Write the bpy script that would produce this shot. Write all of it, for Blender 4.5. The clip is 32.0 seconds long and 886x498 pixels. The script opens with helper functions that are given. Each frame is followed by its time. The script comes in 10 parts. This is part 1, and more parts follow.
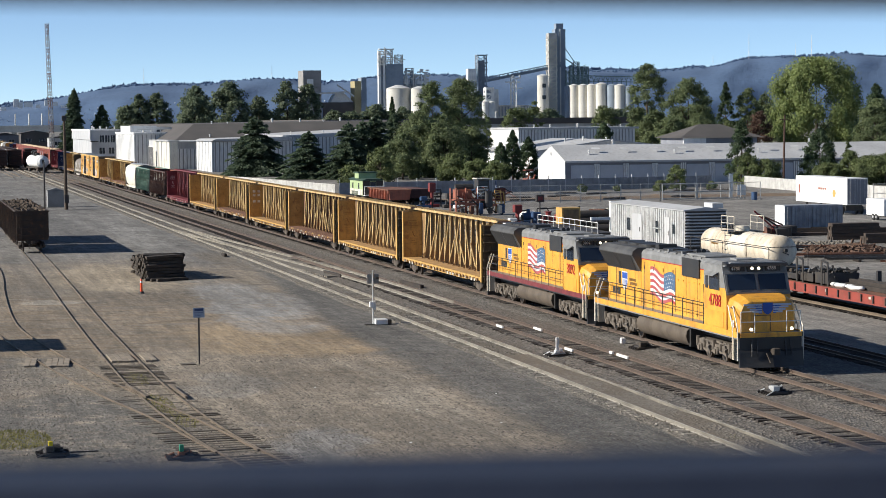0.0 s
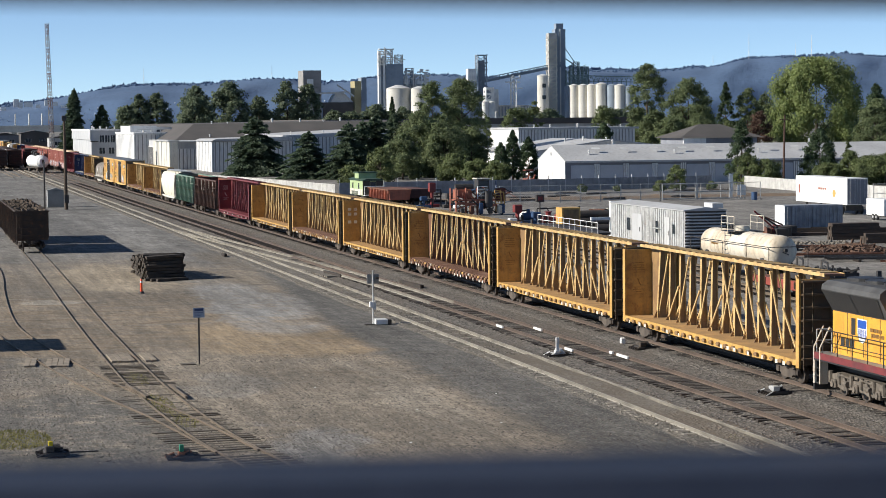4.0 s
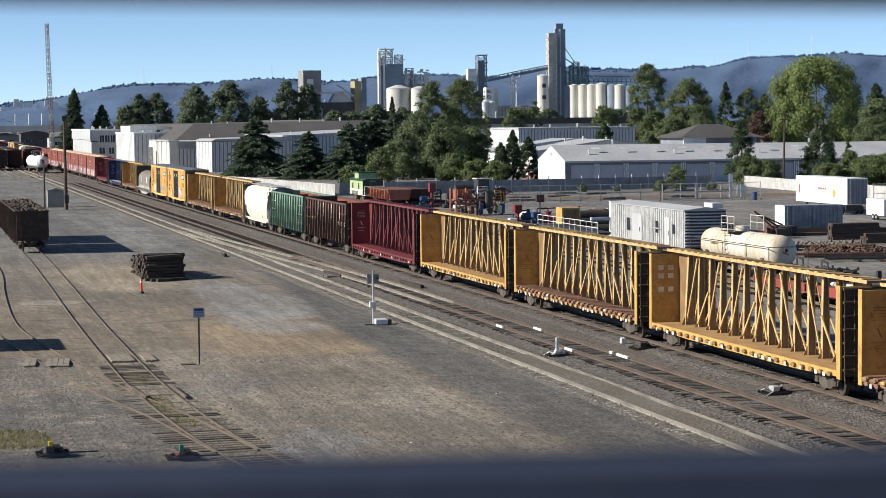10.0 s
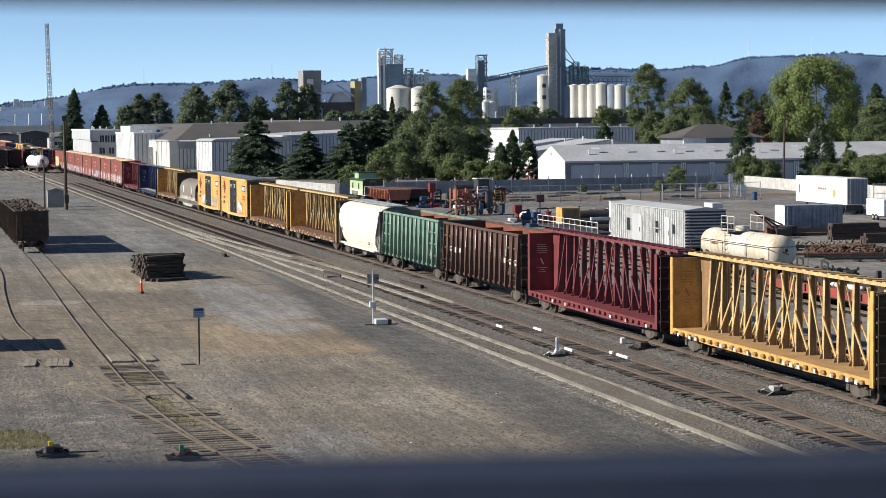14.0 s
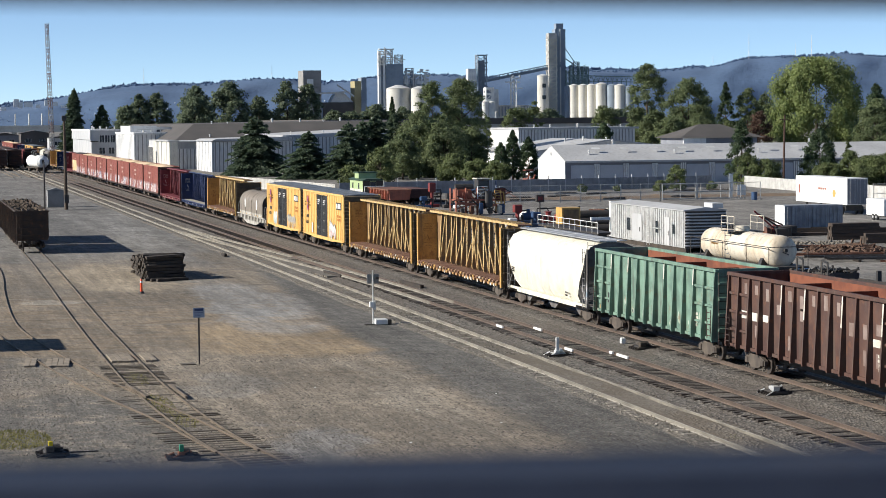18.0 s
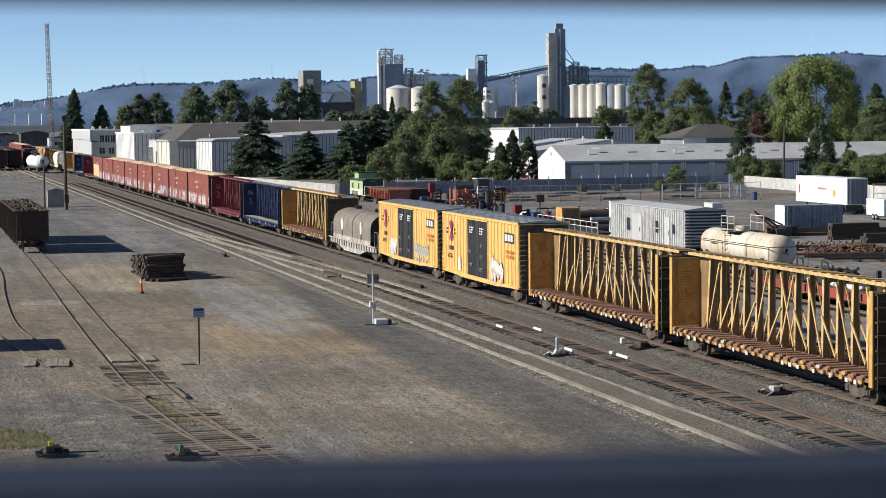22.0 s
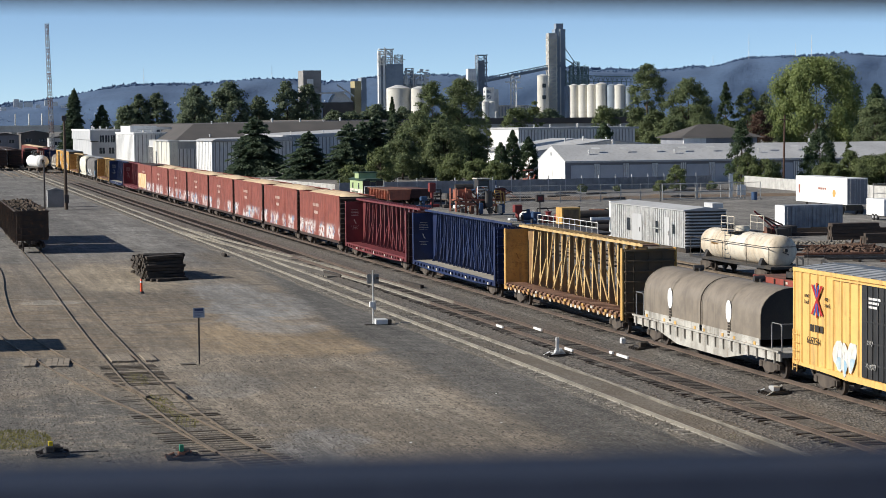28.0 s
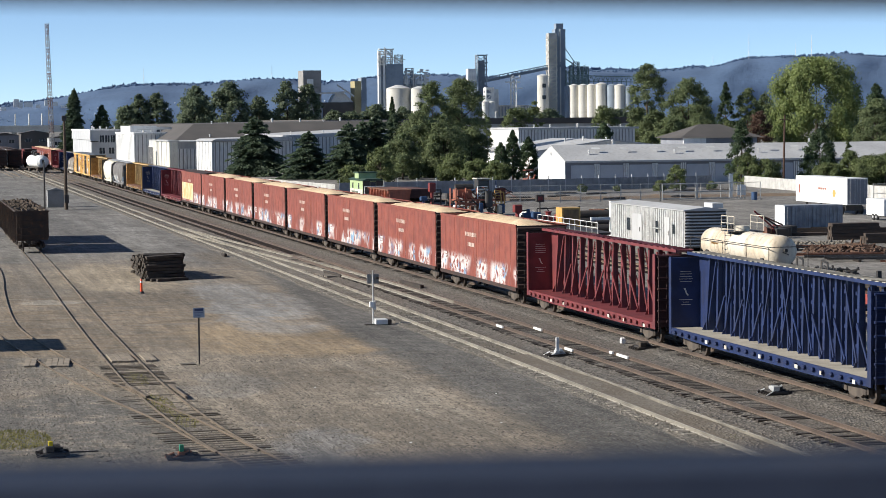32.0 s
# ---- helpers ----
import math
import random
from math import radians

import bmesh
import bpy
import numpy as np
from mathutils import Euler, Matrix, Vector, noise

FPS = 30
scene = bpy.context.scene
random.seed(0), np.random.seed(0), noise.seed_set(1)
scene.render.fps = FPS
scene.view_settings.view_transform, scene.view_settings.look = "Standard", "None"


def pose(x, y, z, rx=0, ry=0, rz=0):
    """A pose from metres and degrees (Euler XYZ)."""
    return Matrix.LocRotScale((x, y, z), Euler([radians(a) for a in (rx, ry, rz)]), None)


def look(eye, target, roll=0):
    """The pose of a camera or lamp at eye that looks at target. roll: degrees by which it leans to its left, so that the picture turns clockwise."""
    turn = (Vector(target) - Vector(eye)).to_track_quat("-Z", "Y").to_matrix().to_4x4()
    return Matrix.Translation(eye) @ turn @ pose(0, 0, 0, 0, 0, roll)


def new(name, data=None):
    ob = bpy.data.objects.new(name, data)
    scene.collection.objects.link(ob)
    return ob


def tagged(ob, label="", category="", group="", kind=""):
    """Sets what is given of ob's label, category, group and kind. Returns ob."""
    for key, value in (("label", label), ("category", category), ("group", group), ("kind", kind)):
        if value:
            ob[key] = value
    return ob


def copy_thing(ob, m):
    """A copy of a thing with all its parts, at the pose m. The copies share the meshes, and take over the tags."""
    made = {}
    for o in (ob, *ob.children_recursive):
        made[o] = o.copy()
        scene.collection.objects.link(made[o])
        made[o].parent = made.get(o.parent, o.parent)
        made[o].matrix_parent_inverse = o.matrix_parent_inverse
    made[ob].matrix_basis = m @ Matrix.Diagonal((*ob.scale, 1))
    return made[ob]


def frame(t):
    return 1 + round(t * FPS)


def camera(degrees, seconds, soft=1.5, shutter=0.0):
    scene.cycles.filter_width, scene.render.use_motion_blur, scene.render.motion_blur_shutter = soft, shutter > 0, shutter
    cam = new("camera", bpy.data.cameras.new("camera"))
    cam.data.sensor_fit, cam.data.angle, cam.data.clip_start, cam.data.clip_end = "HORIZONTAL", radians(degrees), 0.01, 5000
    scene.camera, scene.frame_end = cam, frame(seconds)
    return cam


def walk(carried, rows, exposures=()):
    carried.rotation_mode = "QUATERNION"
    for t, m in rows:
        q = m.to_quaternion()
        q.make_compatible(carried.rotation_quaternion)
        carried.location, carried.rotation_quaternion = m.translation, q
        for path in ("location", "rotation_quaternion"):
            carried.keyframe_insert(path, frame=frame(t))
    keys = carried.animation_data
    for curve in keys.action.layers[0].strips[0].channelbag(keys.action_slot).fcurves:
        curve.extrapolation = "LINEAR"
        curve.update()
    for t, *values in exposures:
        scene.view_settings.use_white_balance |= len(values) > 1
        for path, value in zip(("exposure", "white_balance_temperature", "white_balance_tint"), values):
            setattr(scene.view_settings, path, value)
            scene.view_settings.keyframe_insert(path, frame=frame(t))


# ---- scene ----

# ================= camera =================
cam = camera(22.684, 32.0, soft=0.8)
cam.data.dof.use_dof = True
cam.data.dof.focus_distance = 160.0
cam.data.dof.aperture_fstop = 11.0
EYE = (0.0, -36.954, 11.058)
VIEW = (-0.96966, 0.23736, -0.05823)
CAM_POSE = look(EYE, (EYE[0] + VIEW[0] * 100, EYE[1] + VIEW[1] * 100, EYE[2] + VIEW[2] * 100), -0.506)
walk(cam, [(0.0, CAM_POSE), (32.0, CAM_POSE)], [(0.0, 0.46, 6300, 10), (1.0, 0.43, 6300, 10), (3.0, 0.43, 6300, 10), (7.0, 0.48, 6300, 10), (14.0, 0.49, 6300, 10), (17.0, 0.50, 6300, 10), (19.0, 0.44, 6300, 10), (20.0, 0.29, 6300, 10), (22.0, 0.31, 6300, 10), (24.0, 0.32, 6300, 10), (25.0, 0.28, 6300, 10), (28.0, 0.29, 6300, 10), (29.0, 0.40, 6300, 10), (30.0, 0.50, 6300, 10), (31.0, 0.53, 6300, 10), (32.0, 0.53, 6300, 10)])

# ================= light =================
SUN_EL = radians(27.0)
SUN_TRAVEL = Vector((0.09, 1.0, 0.0)).normalized()      # horizontal way of the sunlight
world = bpy.data.worlds.new("sky")
scene.world = world
world.use_nodes = True
wn, wl = world.node_tree.nodes, world.node_tree.links
sky = wn.new("ShaderNodeTexSky")
sky.sky_type = "NISHITA"
sky.sun_disc = False
sky.sun_elevation = SUN_EL
sky.sun_rotation = math.atan2(-SUN_TRAVEL.x, -SUN_TRAVEL.y)
sky.altitude, sky.air_density, sky.dust_density, sky.ozone_density = 3000.0, 0.5, 0.0, 0.0
tint = wn.new("ShaderNodeMix")
tint.data_type, tint.blend_type = "RGBA", "MULTIPLY"
tint.inputs[0].default_value, tint.inputs[7].default_value = 1.0, (0.95, 1.03, 1.07, 1.0)
wl.new(sky.outputs["Color"], tint.inputs[6])
wl.new(tint.outputs[2], wn["Background"].inputs["Color"])
wn["Background"].inputs["Strength"].default_value = 0.092
sun_data = bpy.data.lights.new("sun", "SUN")
sun_data.energy, sun_data.angle, sun_data.color = 5.0, radians(0.53), (1.0, 0.935, 0.82)
sun = new("sun", sun_data)
sun.matrix_world = look((0, 0, 100), Vector((0, 0, 100)) + SUN_TRAVEL * math.cos(SUN_EL) - Vector((0, 0, math.sin(SUN_EL))))


# ================= mesh helpers =================
class M:
    """A mesh under construction: vertices and faces."""

    def __init__(self):
        self.v, self.f = [], []

    def add(self, vs, fs):
        n = len(self.v)
        self.v.extend(vs)
        self.f.extend([tuple(i + n for i in q) for q in fs])
        return self

    def box(self, x0, x1, y0, y1, z0, z1):
        return self.add([(x0, y0, z0), (x1, y0, z0), (x1, y1, z0), (x0, y1, z0), (x0, y0, z1), (x1, y0, z1), (x1, y1, z1), (x0, y1, z1)],
                        [(0, 3, 2, 1), (4, 5, 6, 7), (0, 1, 5, 4), (1, 2, 6, 5), (2, 3, 7, 6), (3, 0, 4, 7)])

    def cbox(self, x0, x1, y0, y1, z0, z1, c=0.03):
        """A box with chamfered edges."""
        vs = []
        for x, sx in ((x0, 1), (x1, -1)):
            for y, sy in ((y0, 1), (y1, -1)):
                for z, sz in ((z0, 1), (z1, -1)):
                    vs += [(x, y + sy * c, z + sz * c), (x + sx * c, y, z + sz * c), (x + sx * c, y + sy * c, z)]
        i = lambda a, b, d, k: (a * 4 + b * 2 + d) * 3 + k
        fs = [(i(0, 0, 0, 0), i(0, 0, 1, 0), i(0, 1, 1, 0), i(0, 1, 0, 0)), (i(1, 0, 0, 0), i(1, 1, 0, 0), i(1, 1, 1, 0), i(1, 0, 1, 0)),
              (i(0, 0, 0, 1), i(1, 0, 0, 1), i(1, 0, 1, 1), i(0, 0, 1, 1)), (i(0, 1, 0, 1), i(0, 1, 1, 1), i(1, 1, 1, 1), i(1, 1, 0, 1)),
              (i(0, 0, 0, 2), i(0, 1, 0, 2), i(1, 1, 0, 2), i(1, 0, 0, 2)), (i(0, 0, 1, 2), i(1, 0, 1, 2), i(1, 1, 1, 2), i(0, 1, 1, 2))]
        for a in (0, 1):
            for b in (0, 1):
                fs += [(i(0, a, b, 1), i(0, a, b, 2), i(1, a, b, 2), i(1, a, b, 1)), (i(a, 0, b, 0), i(a, 0, b, 2), i(a, 1, b, 2), i(a, 1, b, 0)),
                       (i(a, b, 0, 0), i(a, b, 0, 1), i(a, b, 1, 1), i(a, b, 1, 0))]
                for d in (0, 1):
                    fs.append((i(a, b, d, 0), i(a, b, d, 1), i(a, b, d, 2)))
        return self.add(vs, fs)

    def tube(self, p, q, r, n=8, r2=None, caps=True):
        p, q = Vector(p), Vector(q)
        d = (q - p).normalized()
        a = d.orthogonal().normalized()
        b = d.cross(a)
        r2 = r if r2 is None else r2
        vs = []
        for k in range(n):
            w = a * math.cos(2 * math.pi * k / n) + b * math.sin(2 * math.pi * k / n)
            vs += [tuple(p + w * r), tuple(q + w * r2)]
        fs = [(2 * k, 2 * ((k + 1) % n), 2 * ((k + 1) % n) + 1, 2 * k + 1) for k in range(n)]
        if caps:
            fs += [tuple(2 * k for k in range(n))[::-1], tuple(2 * k + 1 for k in range(n))]
        return self.add(vs, fs)

    def bar(self, p, q, w, h, up=(0, 0, 1)):
        """A straight bar of section w by h from p to q."""
        p, q = Vector(p), Vector(q)
        d = (q - p).normalized()
        a = d.cross(Vector(up))
        a = (a if a.length > 1e-4 else d.orthogonal()).normalized() * w / 2
        b = a.cross(d).normalized() * h / 2
        vs = [tuple(e + s * a + t * b) for e in (p, q) for s, t in ((-1, -1), (1, -1), (1, 1), (-1, 1))]
        return self.add(vs, [(0, 1, 2, 3), (7, 6, 5, 4), (0, 4, 5, 1), (1, 5, 6, 2), (2, 6, 7, 3), (3, 7, 4, 0)])

    def prism(self, pts, axis, t0, t1):
        """A flat outline (a, b) pushed along an axis: 'x' takes (y, z), 'y' takes (x, z), 'z' takes (x, y)."""
        n = len(pts)
        mk = {"x": lambda a, b, t: (t, a, b), "y": lambda a, b, t: (a, t, b), "z": lambda a, b, t: (a, b, t)}[axis]
        vs = [mk(a, b, t0) for a, b in pts] + [mk(a, b, t1) for a, b in pts]
        fs = [tuple(range(n))[::-1], tuple(range(n, 2 * n))] + [(k, (k + 1) % n, n + (k + 1) % n, n + k) for k in range(n)]
        return self.add(vs, fs)

    def loft(self, rings, close=True, caps=True):
        """Rings of equal length joined one after another."""
        n = len(rings[0])
        vs = [tuple(p) for r in rings for p in r]
        fs = []
        for j in range(len(rings) - 1):
            for k in range(n if close else n - 1):
                a, b = j * n + k, j * n + (k + 1) % n
                fs.append((a, b, b + n, a + n))
        if caps:
            fs += [tuple(range(n))[::-1], tuple(range((len(rings) - 1) * n, len(rings) * n))]
        return self.add(vs, fs)

    def corrugated(self, xa, s, y0, y1, z0, z1, n, depth, back=0.03):
        """An end wall at xa, facing s along x, pressed into n level ridges: one closed sheet."""
        out = [(xa - s * back, z0), (xa, z0)]
        h = (z1 - z0) / n
        for k in range(n):
            z = z0 + k * h
            out += [(xa, z + 0.2 * h), (xa + s * depth, z + 0.35 * h), (xa + s * depth, z + 0.65 * h), (xa, z + 0.8 * h)]
        out += [(xa, z1), (xa - s * back, z1)]
        m = len(out)
        vs = [(a, y0, z) for a, z in out] + [(a, y1, z) for a, z in out]
        fs = [(k, (k + 1) % m, m + (k + 1) % m, m + k) for k in range(m)]
        for i, off in ((0, 0), (1, m)):
            for k in range(n):
                b = off + 2 + 4 * k
                fs.append((b, b + 1, b + 2, b + 3))
        return self.add(vs, fs)

    def mesh(self, name, mat, smooth=False):
        me = bpy.data.meshes.new(name)
        me.from_pydata(self.v, [], self.f)
        bm = bmesh.new()
        bm.from_mesh(me)
        bmesh.ops.recalc_face_normals(bm, faces=bm.faces)
        bm.to_mesh(me)
        bm.free()
        for m in (mat if isinstance(mat, (list, tuple)) else [mat]):
            me.materials.append(m)
        if smooth:
            me.shade_smooth()
            me.set_sharp_from_angle(angle=radians(38))
        return me


def part(name, m, mat, parent=None, label="", smooth=False, kind=""):
    """One mesh object under a thing or a part. m may be a finished mesh, which is then shared."""
    me = m.mesh(name, mat, smooth) if isinstance(m, M) else m
    ob = new(name, me)
    if parent is not None:
        ob.parent = parent
    return tagged(ob, label=label, kind=kind)


def thing(name, label, category, m=None, group="", kind=""):
    """An Empty at the base of a thing, which carries its parts."""
    ob = new(name)
    ob.empty_display_size = 0.3
    if m is not None:
        ob.matrix_basis = m
    return tagged(ob, label, category, group, kind)


def words(name, text, size, mat, parent, m, depth=0.006, label=""):
    """Lettering as a thin mesh; m places its baseline's start."""
    cu = bpy.data.curves.new(name, "FONT")
    cu.body, cu.size, cu.extrude = text, size, depth
    tmp = bpy.data.objects.new(name, cu)
    scene.collection.objects.link(tmp)
    bpy.context.view_layer.update()
    me = bpy.data.meshes.new_from_object(tmp)
    bpy.data.objects.remove(tmp)
    me.materials.clear()
    me.materials.append(mat)
    me.transform(m)
    return part(name, me, mat, parent, label)


def side_face(x, y, z):
    """A pose for lettering on a side that faces -y, read from left to right."""
    return pose(x, y, z, 90, 0, 0)


# ================= materials =================
def nodes(name):
    m = bpy.data.materials.new(name)
    m.use_nodes = True
    t = m.node_tree
    return m, t.nodes, t.links, t.nodes["Principled BSDF"]


def ramp_mix(n, l, fac, a, b):
    mx = n.new("ShaderNodeMix")
    mx.data_type = "RGBA"
    for sock, val in ((mx.inputs[0], fac), (mx.inputs[6], a), (mx.inputs[7], b)):
        if isinstance(val, (float, int)):
            sock.default_value = val
        elif isinstance(val, tuple):
            sock.default_value = (*val, 1)
        else:
            l.new(val, sock)
    return mx.outputs[2]


def noise_tex(n, l, vec, scale, detail=4.0, rough=0.55, stretch=None, out="Fac"):
    if stretch:
        mp = n.new("ShaderNodeMapping")
        mp.inputs["Scale"].default_value = stretch
        l.new(vec, mp.inputs["Vector"])
        vec = mp.outputs[0]
    t = n.new("ShaderNodeTexNoise")
    t.inputs["Scale"].default_value, t.inputs["Detail"].default_value, t.inputs["Roughness"].default_value = scale, detail, rough
    l.new(vec, t.inputs["Vector"])
    return t.outputs[out]


def span(n, l, val, lo, hi, a=0.0, b=1.0):
    r = n.new("ShaderNodeMapRange")
    r.interpolation_type = "SMOOTHSTEP"
    for k, q in ((1, lo), (2, hi), (3, a), (4, b)):
        r.inputs[k].default_value = q
    l.new(val, r.inputs[0])
    return r.outputs[0]


def calc(n, l, op, a, b=0.0):
    t = n.new("ShaderNodeMath")
    t.operation = op
    t.use_clamp = False
    for k, q in ((0, a), (1, b)):
        if isinstance(q, (float, int)):
            t.inputs[k].default_value = q
        else:
            l.new(q, t.inputs[k])
    return t.outputs[0]


def bumped(n, l, bsdf, height, strength, dist=0.02):
    b = n.new("ShaderNodeBump")
    b.inputs["Strength"].default_value, b.inputs["Distance"].default_value = strength, dist
    l.new(height, b.inputs["Height"])
    l.new(b.outputs[0], bsdf.inputs["Normal"])


def surface(name, col, col2=None, rough=0.7, metal=0.0, scale=1.2, grain=18.0, bump=0.15, streak=0.0, dirt=(0.09, 0.075, 0.06), amount=0.35, graffiti=0.0, rust=0.0, spread=0.0):
    """A weathered surface: two scales of variation, vertical dirt streaks, rust patches, and sprayed paint low on the side."""
    m, n, l, b = nodes(name)
    co = n.new("ShaderNodeTexCoord").outputs["Object"]
    if spread:
        oi = n.new("ShaderNodeObjectInfo")
        va = n.new("ShaderNodeVectorMath")
        va.operation = "SCALE"
        va.inputs[0].default_value = (37.0, 19.0, 11.0)
        l.new(oi.outputs["Random"], va.inputs["Scale"])
        vb = n.new("ShaderNodeVectorMath")
        l.new(co, vb.inputs[0])
        l.new(va.outputs[0], vb.inputs[1])
        shifted = vb.outputs[0]
    else:
        shifted = co
    big = noise_tex(n, l, shifted, scale)
    fine = noise_tex(n, l, shifted, grain, 3.0)
    col2 = col2 or tuple(c * 0.72 for c in col)
    c = ramp_mix(n, l, span(n, l, big, 0.35, 0.68), col, col2)
    c = ramp_mix(n, l, calc(n, l, "MULTIPLY", span(n, l, fine, 0.45, 0.75), amount * 0.6), c, dirt)
    if streak:
        st = noise_tex(n, l, shifted, 2.2, 4.0, 0.6, (1.0, 1.0, 0.12))
        c = ramp_mix(n, l, calc(n, l, "MULTIPLY", span(n, l, st, 0.5, 0.78), streak), c, dirt)
    if rust:
        ru = noise_tex(n, l, shifted, 1.7, 6.0, 0.65)
        c = ramp_mix(n, l, calc(n, l, "MULTIPLY", span(n, l, ru, 0.56, 0.68), rust), c, (0.19, 0.075, 0.03))
    if graffiti:
        sep = n.new("ShaderNodeSeparateXYZ")
        l.new(co, sep.inputs[0])
        low = calc(n, l, "MULTIPLY", span(n, l, sep.outputs["Z"], 2.5, 1.9), span(n, l, sep.outputs["Z"], 0.9, 1.2))
        where = span(n, l, noise_tex(n, l, shifted, 0.33, 1.0), 0.42, 0.55)
        line = n.new("ShaderNodeTexVoronoi")
        line.feature, line.inputs["Scale"].default_value = "DISTANCE_TO_EDGE", 1.5
        wob = noise_tex(n, l, shifted, 1.6, 2.0, 0.5, None, "Color")
        l.new(wob, line.inputs["Vector"]) if graffiti < 0 else l.new(shifted, line.inputs["Vector"])
        ink = span(n, l, line.outputs["Distance"], 0.2, 0.06)
        blot = span(n, l, noise_tex(n, l, shifted, 2.6, 2.0), 0.5, 0.56)
        fac = calc(n, l, "MULTIPLY", calc(n, l, "MULTIPLY", low, where), calc(n, l, "MULTIPLY", calc(n, l, "MAXIMUM", ink, blot), abs(graffiti)))
        c = ramp_mix(n, l, fac, c, ramp_mix(n, l, span(n, l, noise_tex(n, l, shifted, 0.8, 1.0), 0.56, 0.62), (0.72, 0.7, 0.68), (0.2, 0.42, 0.6)))
    l.new(c, b.inputs["Base Color"])
    b.inputs["Roughness"].default_value, b.inputs["Metallic"].default_value = rough, metal
    l.new(calc(n, l, "ADD", calc(n, l, "MULTIPLY", big, 0.25), rough - 0.12), b.inputs["Roughness"])
    if bump:
        bumped(n, l, b, fine, bump)
    return m


YELLOW = surface("enamel yellow", (0.78, 0.385, 0.045), (0.66, 0.30, 0.035), 0.45, streak=0.6, amount=0.45, bump=0.04, spread=1)
LOCO_GREY = surface("loco grey", (0.25, 0.25, 0.245), (0.175, 0.175, 0.17), 0.55, streak=0.4, bump=0.04)
LOCO_SOOT = surface("sooty loco grey", (0.085, 0.085, 0.084), (0.05, 0.05, 0.05), 0.65, streak=0.5, amount=0.4, bump=0.04)
LOCO_DARK = surface("loco black", (0.022, 0.022, 0.024), (0.035, 0.033, 0.03), 0.5, amount=0.3)
CB_YELLOW = surface("beam car yellow", (0.62, 0.375, 0.105), (0.50, 0.29, 0.08), 0.5, streak=0.5, amount=0.35, bump=0.05, rust=0.4, spread=1)
# Darkened so that the posts' shaded faces are in the colour.
CB_POST = surface("beam car post", (0.31, 0.19, 0.08), (0.21, 0.125, 0.06), 0.6, streak=0.5, amount=0.4, rust=0.5, spread=1)
CB_POST_RUSTY = surface("rusty beam car post", (0.17, 0.083, 0.048), (0.115, 0.056, 0.036), 0.7, streak=0.5, amount=0.5, rust=0.6, spread=1)
CB_END = surface("beam car end", (0.085, 0.06, 0.036), (0.13, 0.085, 0.045), 0.75, rust=0.3, spread=1)
CB_PALE = surface("beam car pale yellow", (0.62, 0.44, 0.19), (0.46, 0.29, 0.115), 0.6, scale=2.0, streak=0.4, amount=0.4, rust=0.45, spread=1)
# Beam car yellow, darkened for the shaded inner faces; rust and scuffs added.
CB_BULK = surface("shaded bulkhead yellow", (0.52, 0.31, 0.085), (0.40, 0.225, 0.06), 0.6, streak=0.5, amount=0.6, grain=7.0, rust=0.6, spread=1)
CB_DECK_TAN = surface("deck tan", (0.46, 0.27, 0.10), (0.34, 0.2, 0.08), 0.75, amount=0.5, spread=1)
CB_DECK_BROWN = surface("deck brown", (0.17, 0.085, 0.055), (0.27, 0.15, 0.09), 0.8, amount=0.5, spread=1)
MAROON = surface("maroon paint", (0.19, 0.034, 0.036), (0.125, 0.024, 0.028), 0.55, streak=0.4, amount=0.25, rust=0.2)
MAROON_END = surface("maroon end", (0.05, 0.014, 0.014), None, 0.7)
BLUE = surface("navy paint", (0.012, 0.026, 0.095), (0.009, 0.018, 0.062), 0.5, streak=0.25, amount=0.2)
BLUE_DECK = surface("deck grey", (0.42, 0.38, 0.31), (0.3, 0.27, 0.22), 0.8, amount=0.4)
CHIP_RED = surface("oxide red", (0.26, 0.066, 0.042), (0.19, 0.048, 0.034), 0.65, streak=0.45, amount=0.3, graffiti=0.75, rust=0.35, spread=1)
CHIP_DARK = surface("car end black", (0.035, 0.022, 0.018), (0.06, 0.03, 0.022), 0.8)
CHIPS = surface("wood chips", (0.72, 0.55, 0.36), (0.60, 0.44, 0.27), 0.95, grain=9.0, bump=0.8, amount=0.5, dirt=(0.2, 0.12, 0.06))
GON_BROWN = surface("gondola brown", (0.062, 0.028, 0.022), (0.095, 0.044, 0.03), 0.75, streak=0.75, rust=0.35, amount=0.5)
GON_GREEN = surface("gondola green", (0.18, 0.29, 0.22), (0.105, 0.175, 0.138), 0.6, streak=0.75, rust=0.3, amount=0.35)
GON_IN = surface("rusty inside", (0.22, 0.07, 0.035), (0.14, 0.045, 0.025), 0.9, amount=0.5)
HOPPER = surface("hopper cream", (0.73, 0.70, 0.59), (0.64, 0.60, 0.48), 0.6, streak=0.4, amount=0.25)
HOPPER_DARK = surface("hopper grey", (0.16, 0.15, 0.14), (0.1, 0.09, 0.085), 0.7, graffiti=0.7, streak=0.4, spread=1)
BOX_YELLOW = surface("boxcar yellow", (0.77, 0.485, 0.15), (0.68, 0.42, 0.135), 0.5, streak=0.5, amount=0.2, rust=0.25, spread=1)
BOX_END = surface("boxcar end", (0.20, 0.145, 0.08), (0.11, 0.085, 0.055), 0.7)
ROOF_STEEL = surface("galvanised roof", (0.55, 0.55, 0.54), (0.42, 0.42, 0.42), 0.45, metal=0.25, streak=0.3)
BLACK = surface("black paint", (0.018, 0.019, 0.021), (0.03, 0.03, 0.03), 0.55, streak=0.3, amount=0.3, spread=1)
UNDER = surface("underframe", (0.032, 0.025, 0.02), (0.072, 0.055, 0.04), 0.85, amount=0.5)
